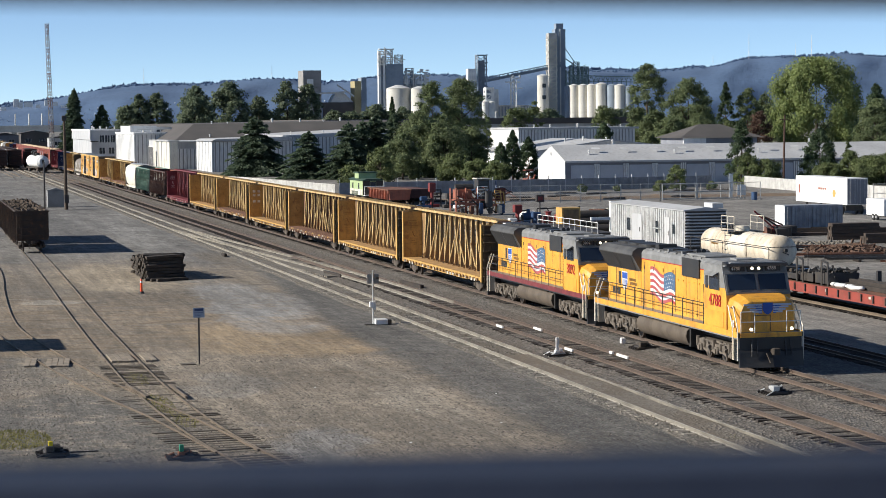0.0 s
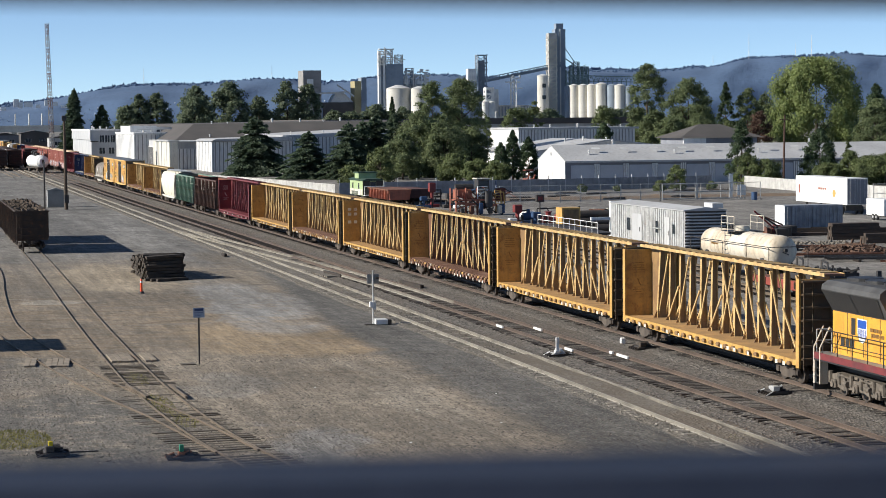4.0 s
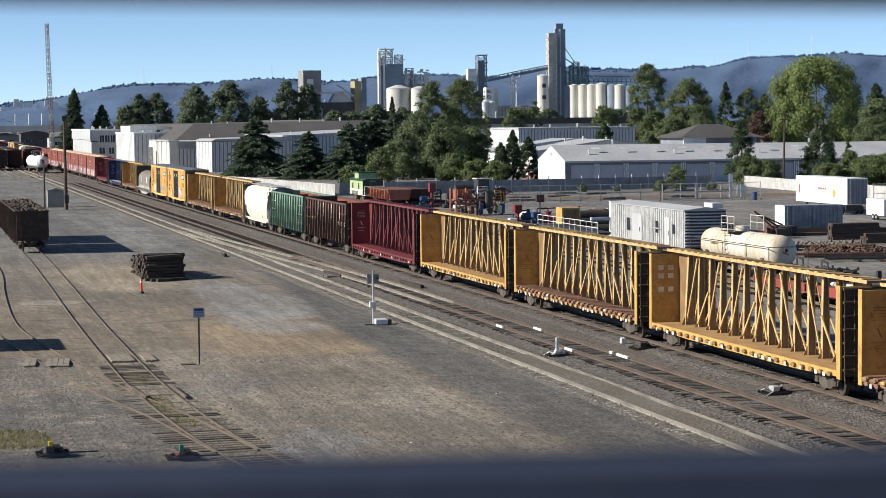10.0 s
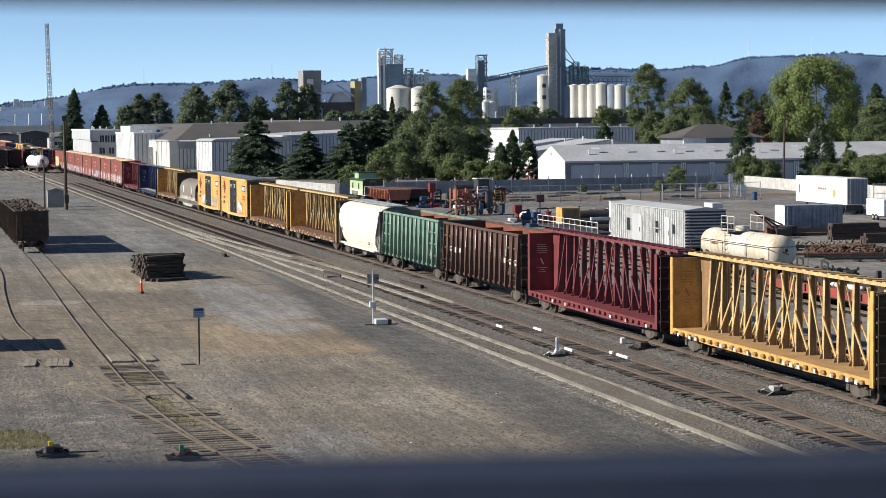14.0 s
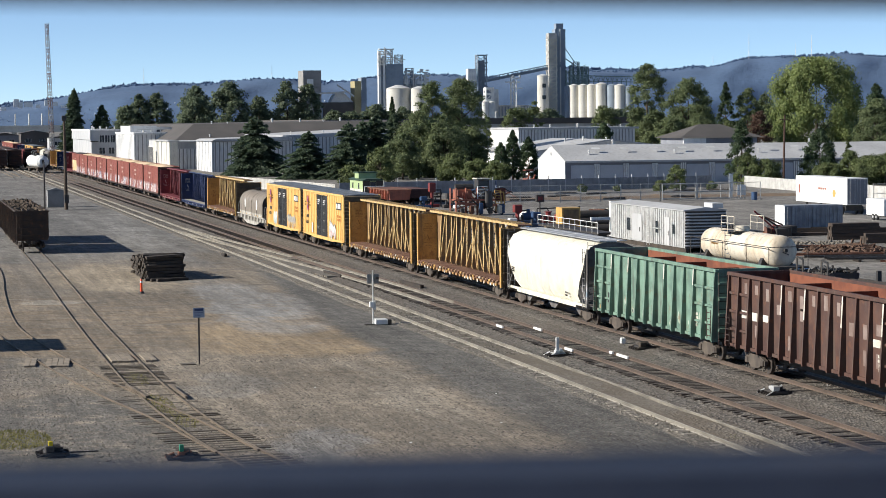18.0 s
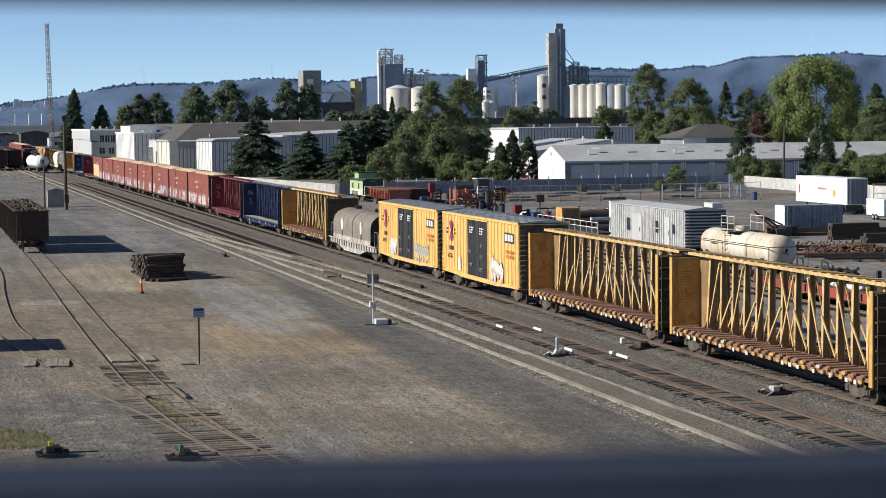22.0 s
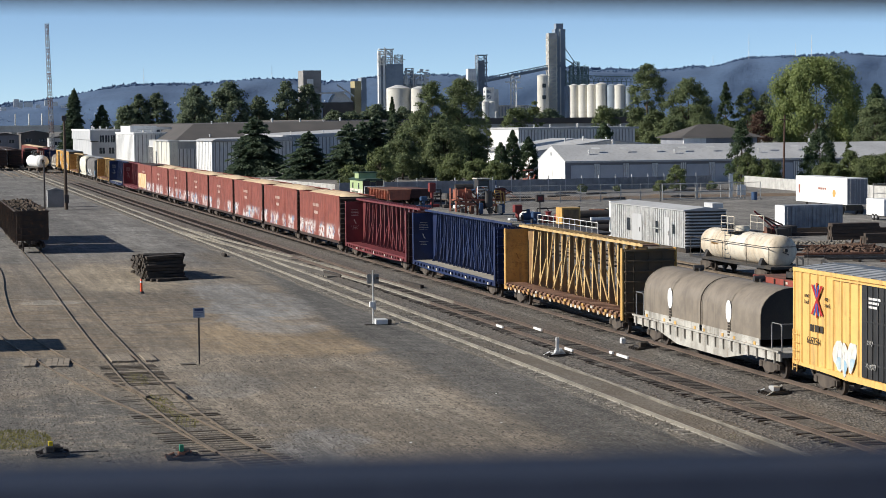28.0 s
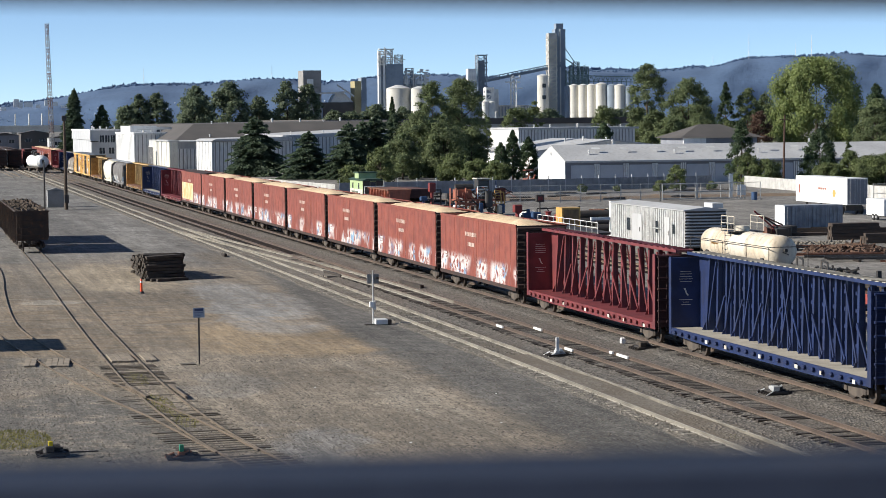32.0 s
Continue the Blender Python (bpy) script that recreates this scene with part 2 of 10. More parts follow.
TRUCK_STEEL = surface("dusty cast steel", (0.115, 0.092, 0.072), (0.06, 0.048, 0.04), 0.85, amount=0.5, grain=9.0)
WHEEL = surface("wheel steel", (0.10, 0.08, 0.065), (0.06, 0.05, 0.045), 0.6, metal=0.5)
TANK_TAN = surface("dusty tank", (0.115, 0.09, 0.064), (0.08, 0.06, 0.043), 0.75, streak=0.3, amount=0.4)
COIL_HOOD = surface("coil hood", (0.245, 0.205, 0.158), (0.185, 0.155, 0.122), 0.55, streak=0.5, amount=0.2)
OFFWHITE = surface("dirty white", (0.68, 0.65, 0.57), (0.52, 0.48, 0.40), 0.65, streak=0.45, rust=0.3)
WHITE = surface("white paint", (0.80, 0.80, 0.78), (0.72, 0.72, 0.70), 0.55, streak=0.15, amount=0.08)
GRILLE = surface("radiator black", (0.010, 0.010, 0.011), (0.016, 0.016, 0.016), 0.95)
WING_BLUE = surface("emblem blue grey", (0.50, 0.56, 0.68), (0.40, 0.46, 0.6), 0.5, bump=0)
SILVER = surface("handrail silver", (0.62, 0.62, 0.60), (0.5, 0.5, 0.48), 0.4, metal=0.3)
RED = surface("red lettering", (0.48, 0.02, 0.02), None, 0.5, bump=0)
FLAG_RED = surface("flag red", (0.40, 0.065, 0.07), (0.44, 0.12, 0.11), 0.5, bump=0)
FLAG_WHITE = surface("flag white", (0.78, 0.76, 0.74), None, 0.5, bump=0)
FLAG_BLUE = surface("flag blue", (0.075, 0.15, 0.25), (0.05, 0.11, 0.2), 0.5, bump=0)
SHIELD_BLUE = surface("shield blue", (0.02, 0.09, 0.42), None, 0.45, bump=0)
STENCIL_BROWN = surface("stencil brown", (0.26, 0.14, 0.035), None, 0.6, bump=0)
LETTER_BLACK = surface("letter black", (0.04, 0.03, 0.02), None, 0.6, bump=0)
RUST = surface("rusty steel", (0.20, 0.085, 0.045), (0.11, 0.05, 0.035), 0.8, amount=0.5, rust=0.6, spread=1)
STEEL_DARK = surface("dark steel", (0.05, 0.05, 0.052), (0.08, 0.07, 0.06), 0.6, metal=0.4)
ORANGE_RED = surface("faded orange red", (0.37, 0.12, 0.07), (0.22, 0.075, 0.05), 0.65, rust=0.4, streak=0.4)
GREEN_PALE = surface("pale green paint", (0.42, 0.52, 0.27), (0.34, 0.44, 0.22), 0.6)
GREEN_DARK = surface("dark green paint", (0.045, 0.085, 0.055), None, 0.6)
BLUE_PAINT = surface("machine blue", (0.03, 0.075, 0.17), (0.02, 0.05, 0.11), 0.5)
RED_PAINT = surface("machine red", (0.24, 0.03, 0.028), (0.15, 0.024, 0.022), 0.5)
CREAM = surface("tank cream", (0.74, 0.68, 0.56), (0.62, 0.54, 0.42), 0.5, streak=0.35, rust=0.3)


def glass_dark():
    m, n, l, b = nodes("cab glass")
    b.inputs["Base Color"].default_value = (0.02, 0.03, 0.05, 1)
    b.inputs["Roughness"].default_value = 0.08
    b.inputs["Metallic"].default_value = 0.0
    b.inputs["Specular IOR Level"].default_value = 0.8
    return m


GLASS = glass_dark()


def lamp_glow():
    m, n, l, b = nodes("headlight")
    b.inputs["Base Color"].default_value = (0.9, 0.85, 0.7, 1)
    b.inputs["Emission Color"].default_value = (1.0, 0.88, 0.62, 1)
    b.inputs["Emission Strength"].default_value = 2.0
    return m


HEADLIGHT = lamp_glow()


# ================= ground and tracks =================
def ground_material():
    m, n, l, b = nodes("yard ground")
    co = n.new("ShaderNodeTexCoord").outputs["Object"]
    sep = n.new("ShaderNodeSeparateXYZ")
    l.new(co, sep.inputs[0])
    X, Y = sep.outputs["X"], sep.outputs["Y"]
    mul = lambda p, q: calc(n, l, "MULTIPLY", p, q)
    add = lambda p, q: calc(n, l, "ADD", p, q)
    less = lambda p, q: calc(n, l, "SUBTRACT", p, q)
    warp = mul(less(noise_tex(n, l, co, 0.11, 5.0, 0.62), 0.5), 7.0)
    ragged = mul(less(noise_tex(n, l, co, 0.9, 5.0, 0.7), 0.5), 2.2)
    yy = add(Y, warp)
    big = noise_tex(n, l, co, 0.06, 5.0, 0.62)
    mid = noise_tex(n, l, co, 0.30, 6.0, 0.66)
    blot = noise_tex(n, l, co, 1.1, 6.0, 0.7)
    across = noise_tex(n, l, co, 1.0, 6.0, 0.68, (0.9, 0.16, 1.0))
    wheel = noise_tex(n, l, co, 0.9, 5.0, 0.6, (0.07, 1.2, 1.0))
    fine = noise_tex(n, l, co, 5.0, 5.0, 0.7)
    stones = n.new("ShaderNodeTexVoronoi")
    stones.inputs["Scale"].default_value = 12.0
    l.new(co, stones.inputs["Vector"])

    def patch(cx, cy, rx, ry, soft=0.45):
        """A ragged oval patch on the ground, 1 inside and 0 outside."""
        dx = calc(n, l, "DIVIDE", add(less(X, cx), mul(warp, 2.2)), rx)
        dy = calc(n, l, "DIVIDE", less(add(yy, ragged), cy), ry)
        rr = add(mul(dx, dx), mul(dy, dy))
        return mul(span(n, l, rr, 1.0 + soft, 1.0 - soft), span(n, l, blot, 0.30, 0.52))

    gravel = ramp_mix(n, l, span(n, l, mid, 0.38, 0.64), (0.262, 0.216, 0.160), (0.214, 0.180, 0.136))
    dirt = ramp_mix(n, l, span(n, l, mid, 0.36, 0.64), (0.225, 0.182, 0.132), (0.165, 0.142, 0.112))
    asphalt = ramp_mix(n, l, span(n, l, mid, 0.36, 0.66), (0.150, 0.142, 0.130), (0.205, 0.196, 0.182))
    near = span(n, l, add(X, mul(warp, 8.0)), -122.0, -92.0)
    far = span(n, l, add(X, mul(warp, 5.0)), -168.0, -205.0)
    c = ramp_mix(n, l, near, dirt, gravel)
    c = ramp_mix(n, l, far, c, asphalt)
    put = lambda fac, k, col: ramp_mix(n, l, mul(fac, k), c, col)
    # brown dirt dragged across by vehicles, in front of the sign
    band = mul(span(n, l, add(X, mul(warp, 2.0)), -152.0, -138.0), span(n, l, add(X, mul(warp, 9.0)), -88.0, -122.0))
    c = put(mul(band, span(n, l, across, 0.40, 0.62)), 0.85, (0.228, 0.166, 0.100))
    c = put(mul(band, span(n, l, across, 0.56, 0.64)), 0.7, (0.085, 0.068, 0.050))
    c = put(patch(-115, -18.0, 11, 4.6), 0.85, (0.300, 0.220, 0.130))
    c = put(patch(-164, -22.0, 15, 4.6), 1.0, (0.335, 0.272, 0.190))
    c = put(patch(-139, -15.6, 17, 3.0), 0.85, (0.275, 0.268, 0.255))
    c = put(patch(-126, -17.6, 9, 2.0), 0.7, (0.240, 0.236, 0.228))
    c = put(patch(-142, -27.8, 1.4, 2.6), 0.8, (0.33, 0.30, 0.25))
    c = put(patch(-83, -31.5, 13, 4.6), 0.85, (0.105, 0.100, 0.090))
    c = put(patch(-104, -34.5, 8, 5.0), 0.6, (0.120, 0.113, 0.100))
    c = put(patch(-94, -23.4, 5, 2.2), 0.6, (0.275, 0.256, 0.225))
    c = put(patch(-76, -22.8, 6, 1.8), 0.7, (0.255, 0.250, 0.240))
    c = put(patch(-90, -16.5, 12, 1.2), 0.5, (0.285, 0.250, 0.200))
    c = put(patch(-215, -14.0, 40, 2.2), 0.8, (0.235, 0.226, 0.210))
    c = put(patch(-250, -20.0, 30, 2.0), 0.7, (0.098, 0.094, 0.088))
    # the dark stone strip along the dusty track
    edge = calc(n, l, "MAXIMUM", -14.3, add(-14.3, mul(less(-116.0, X), 0.07)))
    strip = mul(span(n, l, less(add(Y, add(ragged, mul(warp, 0.16))), edge), -0.7, 0.7), span(n, l, X, -230.0, -190.0))
    c = put(strip, 0.92, ramp_mix(n, l, span(n, l, blot, 0.4, 0.62), (0.104, 0.100, 0.092), (0.080, 0.077, 0.072)))
    # the works yard beyond the train
    paved = ramp_mix(n, l, span(n, l, mid, 0.35, 0.7), (0.215, 0.200, 0.180), (0.160, 0.150, 0.136))
    c = ramp_mix(n, l, span(n, l, yy, 5.0, 9.0), c, paved)
    crack = n.new("ShaderNodeTexVoronoi")
    crack.feature, crack.inputs["Scale"].default_value = "DISTANCE_TO_EDGE", 0.16
    shifted = n.new("ShaderNodeVectorMath")
    l.new(co, shifted.inputs[0])
    wob = n.new("ShaderNodeVectorMath")
    wob.operation = "SCALE"
    wob.inputs["Scale"].default_value = 4.0
    l.new(noise_tex(n, l, co, 0.4, 3.0, 0.6, None, "Color"), wob.inputs[0])
    l.new(wob.outputs[0], shifted.inputs[1])
    l.new(shifted.outputs[0], crack.inputs["Vector"])
    c = put(mul(span(n, l, crack.outputs["Distance"], 0.035, 0.008), far), 0.6, (0.065, 0.062, 0.058))
    # wheel sweeps, damp stains, washed-out places, and the grain of the gravel: all change the ground's own colour
    grain = noise_tex(n, l, co, 2.6, 6.0, 0.82, (0.14, 1.5, 1.0))
    grit = noise_tex(n, l, co, 10.0, 4.0, 0.8, (0.16, 1.4, 1.0))
    scuff = noise_tex(n, l, co, 2.2, 6.0, 0.75, (0.5, 0.55, 1.0))
    calm = less(1.0, mul(near, 0.6))
    v = mul(span(n, l, big, 0.36, 0.64, 1.20, 0.82), span(n, l, blot, 0.30, 0.70, 1.13, 0.84))
    v = mul(v, span(n, l, wheel, 0.36, 0.64, 0.84, 1.14))
    v = mul(v, span(n, l, grain, 0.36, 0.66, 0.76, 1.26))
    v = mul(v, add(1.0, mul(span(n, l, grit, 0.38, 0.62, -0.38, 0.36), add(0.45, mul(near, 0.55)))))
    v = mul(v, less(1.0, mul(mul(span(n, l, scuff, 0.57, 0.63), 0.42), calm)))
    v = mul(v, add(1.0, mul(mul(span(n, l, scuff, 0.40, 0.34), 0.35), calm)))
    toned = n.new("ShaderNodeVectorMath")
    toned.operation = "SCALE"
    l.new(c, toned.inputs[0])
    l.new(v, toned.inputs["Scale"])
    c = toned.outputs[0]
    sp = n.new("ShaderNodeSeparateColor")
    l.new(stones.outputs["Color"], sp.inputs[0])
    c = put(span(n, l, sp.outputs[0], 0.75, 0.95), 0.3, (0.340, 0.315, 0.270))
    c = put(span(n, l, sp.outputs[1], 0.75, 0.95), 0.35, (0.061, 0.055, 0.046))
    l.new(c, b.inputs["Base Color"])
    b.inputs["Roughness"].default_value = 0.95
    bumped(n, l, b, add(fine, mul(stones.outputs["Distance"], 0.7)), 0.7, 0.025)
    return m


def ballast_material(name, a, c2, dust, amount):
    m, n, l, b = nodes(name)
    co = n.new("ShaderNodeTexCoord").outputs["Object"]
    st = n.new("ShaderNodeTexVoronoi")
    st.inputs["Scale"].default_value = 9.0
    l.new(co, st.inputs["Vector"])
    sp = n.new("ShaderNodeSeparateColor")
    l.new(st.outputs["Color"], sp.inputs[0])
    c = ramp_mix(n, l, sp.outputs[0], a, c2)
    c = ramp_mix(n, l, calc(n, l, "MULTIPLY", span(n, l, noise_tex(n, l, co, 0.5, 6.0, 0.65, (0.4, 1.0, 1.0)), 0.4, 0.62), amount), c, dust)
    l.new(c, b.inputs["Base Color"])
    b.inputs["Roughness"].default_value = 0.95
    bumped(n, l, b, st.outputs["Distance"], 1.0, 0.06)
    return m


GROUND = ground_material()
BALLAST = ballast_material("track ballast", (0.042, 0.038, 0.034), (0.225, 0.203, 0.175), (0.122, 0.098, 0.076), 0.42)
BALLAST_DUSTY = ballast_material("dusty ballast", (0.066, 0.060, 0.052), (0.205, 0.185, 0.157), (0.165, 0.138, 0.105), 0.5)
TIE = surface("tie wood", (0.026, 0.021, 0.018), (0.05, 0.04, 0.033), 0.9, grain=12, bump=0.4, amount=0.5, spread=1)
TIE_YARD = surface("grey yard tie", (0.060, 0.049, 0.038), (0.10, 0.083, 0.063), 0.95, grain=12, bump=0.4, amount=0.5, spread=1)
TIE_DUSTY = surface("dusty tie", (0.31, 0.28, 0.235), (0.22, 0.195, 0.16), 0.95, grain=12, bump=0.4, spread=1)


def rail_material(name, web, top, rough=0.6):
    """Rusty sides, and a paler worn running surface on the faces that lie level."""
    m, n, l, b = nodes(name)
    tc = n.new("ShaderNodeTexCoord")
    sep = n.new("ShaderNodeSeparateXYZ")
    l.new(tc.outputs["Normal"], sep.inputs[0])
    v = noise_tex(n, l, tc.outputs["Object"], 0.7, 5.0, 0.65)
    side = ramp_mix(n, l, span(n, l, v, 0.4, 0.65), web, tuple(0.6 * q for q in web))
    crown_ = ramp_mix(n, l, span(n, l, v, 0.35, 0.65), top, tuple(0.72 * q for q in top))
    l.new(ramp_mix(n, l, span(n, l, sep.outputs["Z"], 0.6, 0.8), side, crown_), b.inputs["Base Color"])
    b.inputs["Roughness"].default_value = rough
    return m


RAIL = rail_material("rusty rail", (0.098, 0.070, 0.053), (0.205, 0.155, 0.118))
RAIL_TOP = rail_material("worn rail", (0.12, 0.085, 0.062), (0.42, 0.36, 0.30), 0.45)
RAIL_OLD = rail_material("yard rail", (0.14, 0.105, 0.073), (0.25, 0.20, 0.145), 0.75)
DUSTY_RAIL = rail_material("dusty rail", (0.21, 0.19, 0.155), (0.40, 0.37, 0.315), 0.85)

GZ = -0.30
ground = part("ground", M().add([(-5200, -3500, GZ), (400, -3500, GZ), (400, 3500, GZ), (-5200, 3500, GZ)], [(0, 1, 2, 3)]), GROUND,
              label="tan and grey gravel yard ground with tyre sweeps and dust", kind="structure")


def roadbed(name, y, x0, x1, top, half, mat, label, toe=0.75):
    """A long low bank of stone with sloped shoulders; its edge wanders."""
    m, rings = M(), []
    x = x0
    while x < x1 + 0.1:
        w = [0.35 * (noise.noise(Vector((x * 0.23, y + s * 9.0, 3.1)))) for s in (0, 1)]
        rings.append([(x, y - half - toe + w[0], GZ - 0.02), (x, y - half + 0.5 * w[0], top), (x, y + half + 0.5 * w[1], top), (x, y + half + toe + w[1], GZ - 0.02)])
        x += 2.0 if x > -260 else 12.0
    m.loft(rings, close=False, caps=False)
    return part(name, m, mat, label=label, kind="structure")


def rail_profile(z0, z1):
    return [(-0.075, z0), (0.075, z0), (0.075, z0 + 0.02), (0.012, z0 + 0.04), (0.012, z1 - 0.045), (0.036, z1 - 0.035), (0.036, z1), (-0.036, z1),
            (-0.036, z1 - 0.035), (-0.012, z1 - 0.045), (-0.012, z0 + 0.04), (-0.075, z0 + 0.02)]


def swept_rail(name, pts, z1, mat, parent, label=""):
    """A rail along a line of (x, y) points."""
    prof = rail_profile(z1 - 0.16, z1)
    rings = []
    for i, (x, y) in enumerate(pts):
        a, b = pts[max(0, i - 1)], pts[min(len(pts) - 1, i + 1)]
        d = Vector((b[0] - a[0], b[1] - a[1], 0)).normalized()
        s = Vector((-d.y, d.x, 0))
        rings.append([(x + s.x * p, y + s.y * p, z) for p, z in prof])
    return part(name, M().loft(rings), mat, parent, label)


def tie_mesh(name, mat, length=2.6, k=0):
    rnd = random.Random(k)
    j = lambda: rnd.uniform(-0.012, 0.012)
    m = M().cbox(-0.11 + j(), 0.11 + j(), -length / 2 + 3 * j(), length / 2 + 3 * j(), -0.19, 0.0 + j(), 0.014)
    return m.mesh(name, mat)


def straight_track(name, y, x0, x1, near, label, rail_mat, tie_mat, top=0.0, step=0.52, tie_drop=0.166):
    """Two rails and their ties. Ties in the stretch `near` are pieces of their own; the rest are joined."""
    t = thing(name, label, "railway track", kind="structure")
    for s in (-0.7525, 0.7525):
        swept_rail("rail", [(x0, y + s), (x1, y + s)], top, rail_mat, t)
    kinds = [tie_mesh("tie", tie_mat, 2.6, k) for k in range(4)]
    rnd = random.Random(int(abs(y) * 10))
    rest, x, count = M(), x1, 0
    while x > max(x0, -420):
        if near[0] <= x <= near[1] and count < 300:
            ob = part("tie", kinds[count % 4], None, t)
            ob.matrix_basis = pose(x + rnd.uniform(-0.04, 0.04), y + rnd.uniform(-0.08, 0.08), top - tie_drop + rnd.uniform(-0.045, 0.012), 0, 0, rnd.uniform(-2.5, 2.5))
            count += 1
        else:
            d = rnd.uniform(-0.07, 0.07)
            rest.box(x - 0.11, x + 0.11, y - 1.3 + d, y + 1.3 + d, top - tie_drop - 0.19, top - tie_drop)
        x -= step
    part("ties", rest, tie_mat, t, kind="stuff")
    return t


roadbed("ballast_1", 0.0, -1500, -30, -0.19, 1.75, BALLAST, "dark crushed stone ballast under the main track")
roadbed("ballast_2", -4.95, -1500, -30, -0.195, 1.02, BALLAST, "dark crushed stone ballast under the rusty siding", 0.9)
roadbed("ballast_bed", -3.4, -1500, -30, -0.262, 3.3, BALLAST, "dark stone filling the ground between the running lines")
roadbed("ballast_3", -8.75, -620, -30, -0.22, 1.28, BALLAST_DUSTY, "pale dusty ballast around the disused track", 0.4)
DRY_DIRT = ballast_material("dry dirt fill", (0.135, 0.118, 0.095), (0.24, 0.21, 0.168), (0.125, 0.096, 0.066), 0.55)
roadbed("dirt_fill", -8.72, -101, -30, -0.135, 0.62, DRY_DIRT, "dry tan dirt filled in between the dusty rails", 0.35)
straight_track("track_1", 0.0, -1500, -40, (-190, -62), "main track with rusty rails on dark wooden ties", RAIL, TIE)
straight_track("track_2", -4.95, -1500, -40, (-185, -60), "siding track with orange rusty rails on dark ties", RAIL, TIE)
straight_track("track_3", -8.75, -620, -45, (-150, -60), "dusty pale track with half-buried ties", DUSTY_RAIL, TIE_DUSTY, -0.07, 0.56, 0.138)


def crossover():
    """Rails that lead from the dusty track over to the siding."""
    t = thing("crossover_track", "curved crossover rails joining the dusty track to the siding", "railway track", kind="structure")
    mid = [(-232, -8.75), (-215, -8.3), (-200, -7.5), (-182, -6.55), (-164, -5.65), (-146, -5.1), (-128, -4.95)]
    pts = []
    for (xa, ya), (xb, yb) in zip(mid, mid[1:]):
        for k in range(6):
            q = k / 6
            pts.append((xa + (xb - xa) * q, ya + (yb - ya) * q))
    for s in (-0.7525, 0.7525):
        swept_rail("rail", [(x, y + s) for x, y in pts], -0.02, DUSTY_RAIL, t)
    for k in range(60):
        x = -190 + k * 0.55
        y = -6.95 + (x + 190) * 0.05
        part("tie", SWITCH_TIE, None, t).matrix_basis = pose(x, y, -0.175, 0, 0, 2)



def loose_ballast():
    """Stones lying loose over ties and shoulders."""
    rnd = random.Random(55)
    for k, (y, top, half, mat, cnt) in enumerate(((0.0, -0.19, 2.2, BALLAST, 7000), (-4.95, -0.24, 2.5, BALLAST, 9000), (-8.75, -0.22, 1.5, BALLAST_DUSTY, 7000))):
        verts, faces = [], []
        for _ in range(cnt):
            x = -58 - 95 * rnd.random() ** 1.3
            d = rnd.uniform(-half, half)
            if k == 1 and abs(d) < 1.35 and x > -120:
                continue
            z = top if abs(d) < 1.0 else top - (abs(d) - 1.0) * 0.09
            s = rnd.uniform(0.03, 0.075)
            i = len(verts)
            for a in (0, 1.57, 3.14, 4.71):
                verts.append((x + rnd.uniform(0.6, 1.3) * s * math.cos(a), y + d + rnd.uniform(0.6, 1.3) * s * math.sin(a), z - 0.01))
            verts.append((x + rnd.uniform(-0.3, 0.3) * s, y + d, z + s * rnd.uniform(0.6, 1.1)))
            faces += [(i, i + 1, i + 4), (i + 1, i + 2, i + 4), (i + 2, i + 3, i + 4), (i + 3, i, i + 4)]
        part("loose_ballast", M().add(verts, faces), mat, label="loose crushed stones over ties and ballast shoulder", kind="stuff")


loose_ballast()
SWITCH_TIE = tie_mesh("tie", TIE_DUSTY, 3.6, 71)
crossover()


# ================= the train =================
# Every car is built with its front coupler at the origin, facing +x, with its body behind it.
def wheelset_mesh(r=0.457):
    m = M()
    m.tube((0, -1.06, 0), (0, 1.06, 0), 0.085, 8)
    for s in (-1, 1):
        m.tube((0, s * 0.70, 0), (0, s * 0.835, 0), r, 20)
        m.tube((0, s * 0.68, 0), (0, s * 0.72, 0), r + 0.025, 20)
        m.tube((0, s * 0.835, 0), (0, s * 0.85, 0), r * 0.45, 10)
        for k in range(3):                       # cap bolts, off the axle's centre
            a = k * 2.094
            m.tube((0.055 * math.cos(a), s * 1.06, 0.055 * math.sin(a)), (0.055 * math.cos(a), s * 1.09, 0.055 * math.sin(a)), 0.025, 5)
    return m.mesh("wheelset", WHEEL)


WHEELSET = wheelset_mesh()


def truck_mesh():
    m = M()
    for s in (-1, 1):
        y0, y1 = sorted((s * 0.93, s * 1.10))
        m.prism([(-1.15, 0.37), (-1.15, 0.58), (-0.95, 0.66), (-0.45, 0.78), (0.45, 0.78), (0.95, 0.66), (1.15, 0.58), (1.15, 0.37), (0.75, 0.37),
                 (0.48, 0.24), (0.3, 0.2), (-0.3, 0.2), (-0.48, 0.24), (-0.75, 0.37)], "y", y0, y1)
        for x in (-0.16, 0.0, 0.16):
            m.tube((x, s * 1.03, 0.26), (x, s * 1.03, 0.62), 0.075, 7)
        for x in (-0.89, 0.89):
            m.cbox(x - 0.14, x + 0.14, min(s * 1.0, s * 1.16), max(s * 1.0, s * 1.16), 0.34, 0.6, 0.03)
    m.box(-0.25, 0.25, -0.95, 0.95, 0.42, 0.72)
    m.tube((0, 0, 0.7), (0, 0, 0.86), 0.35, 12)
    return m.mesh("truck", TRUCK_STEEL)


TRUCK = truck_mesh()


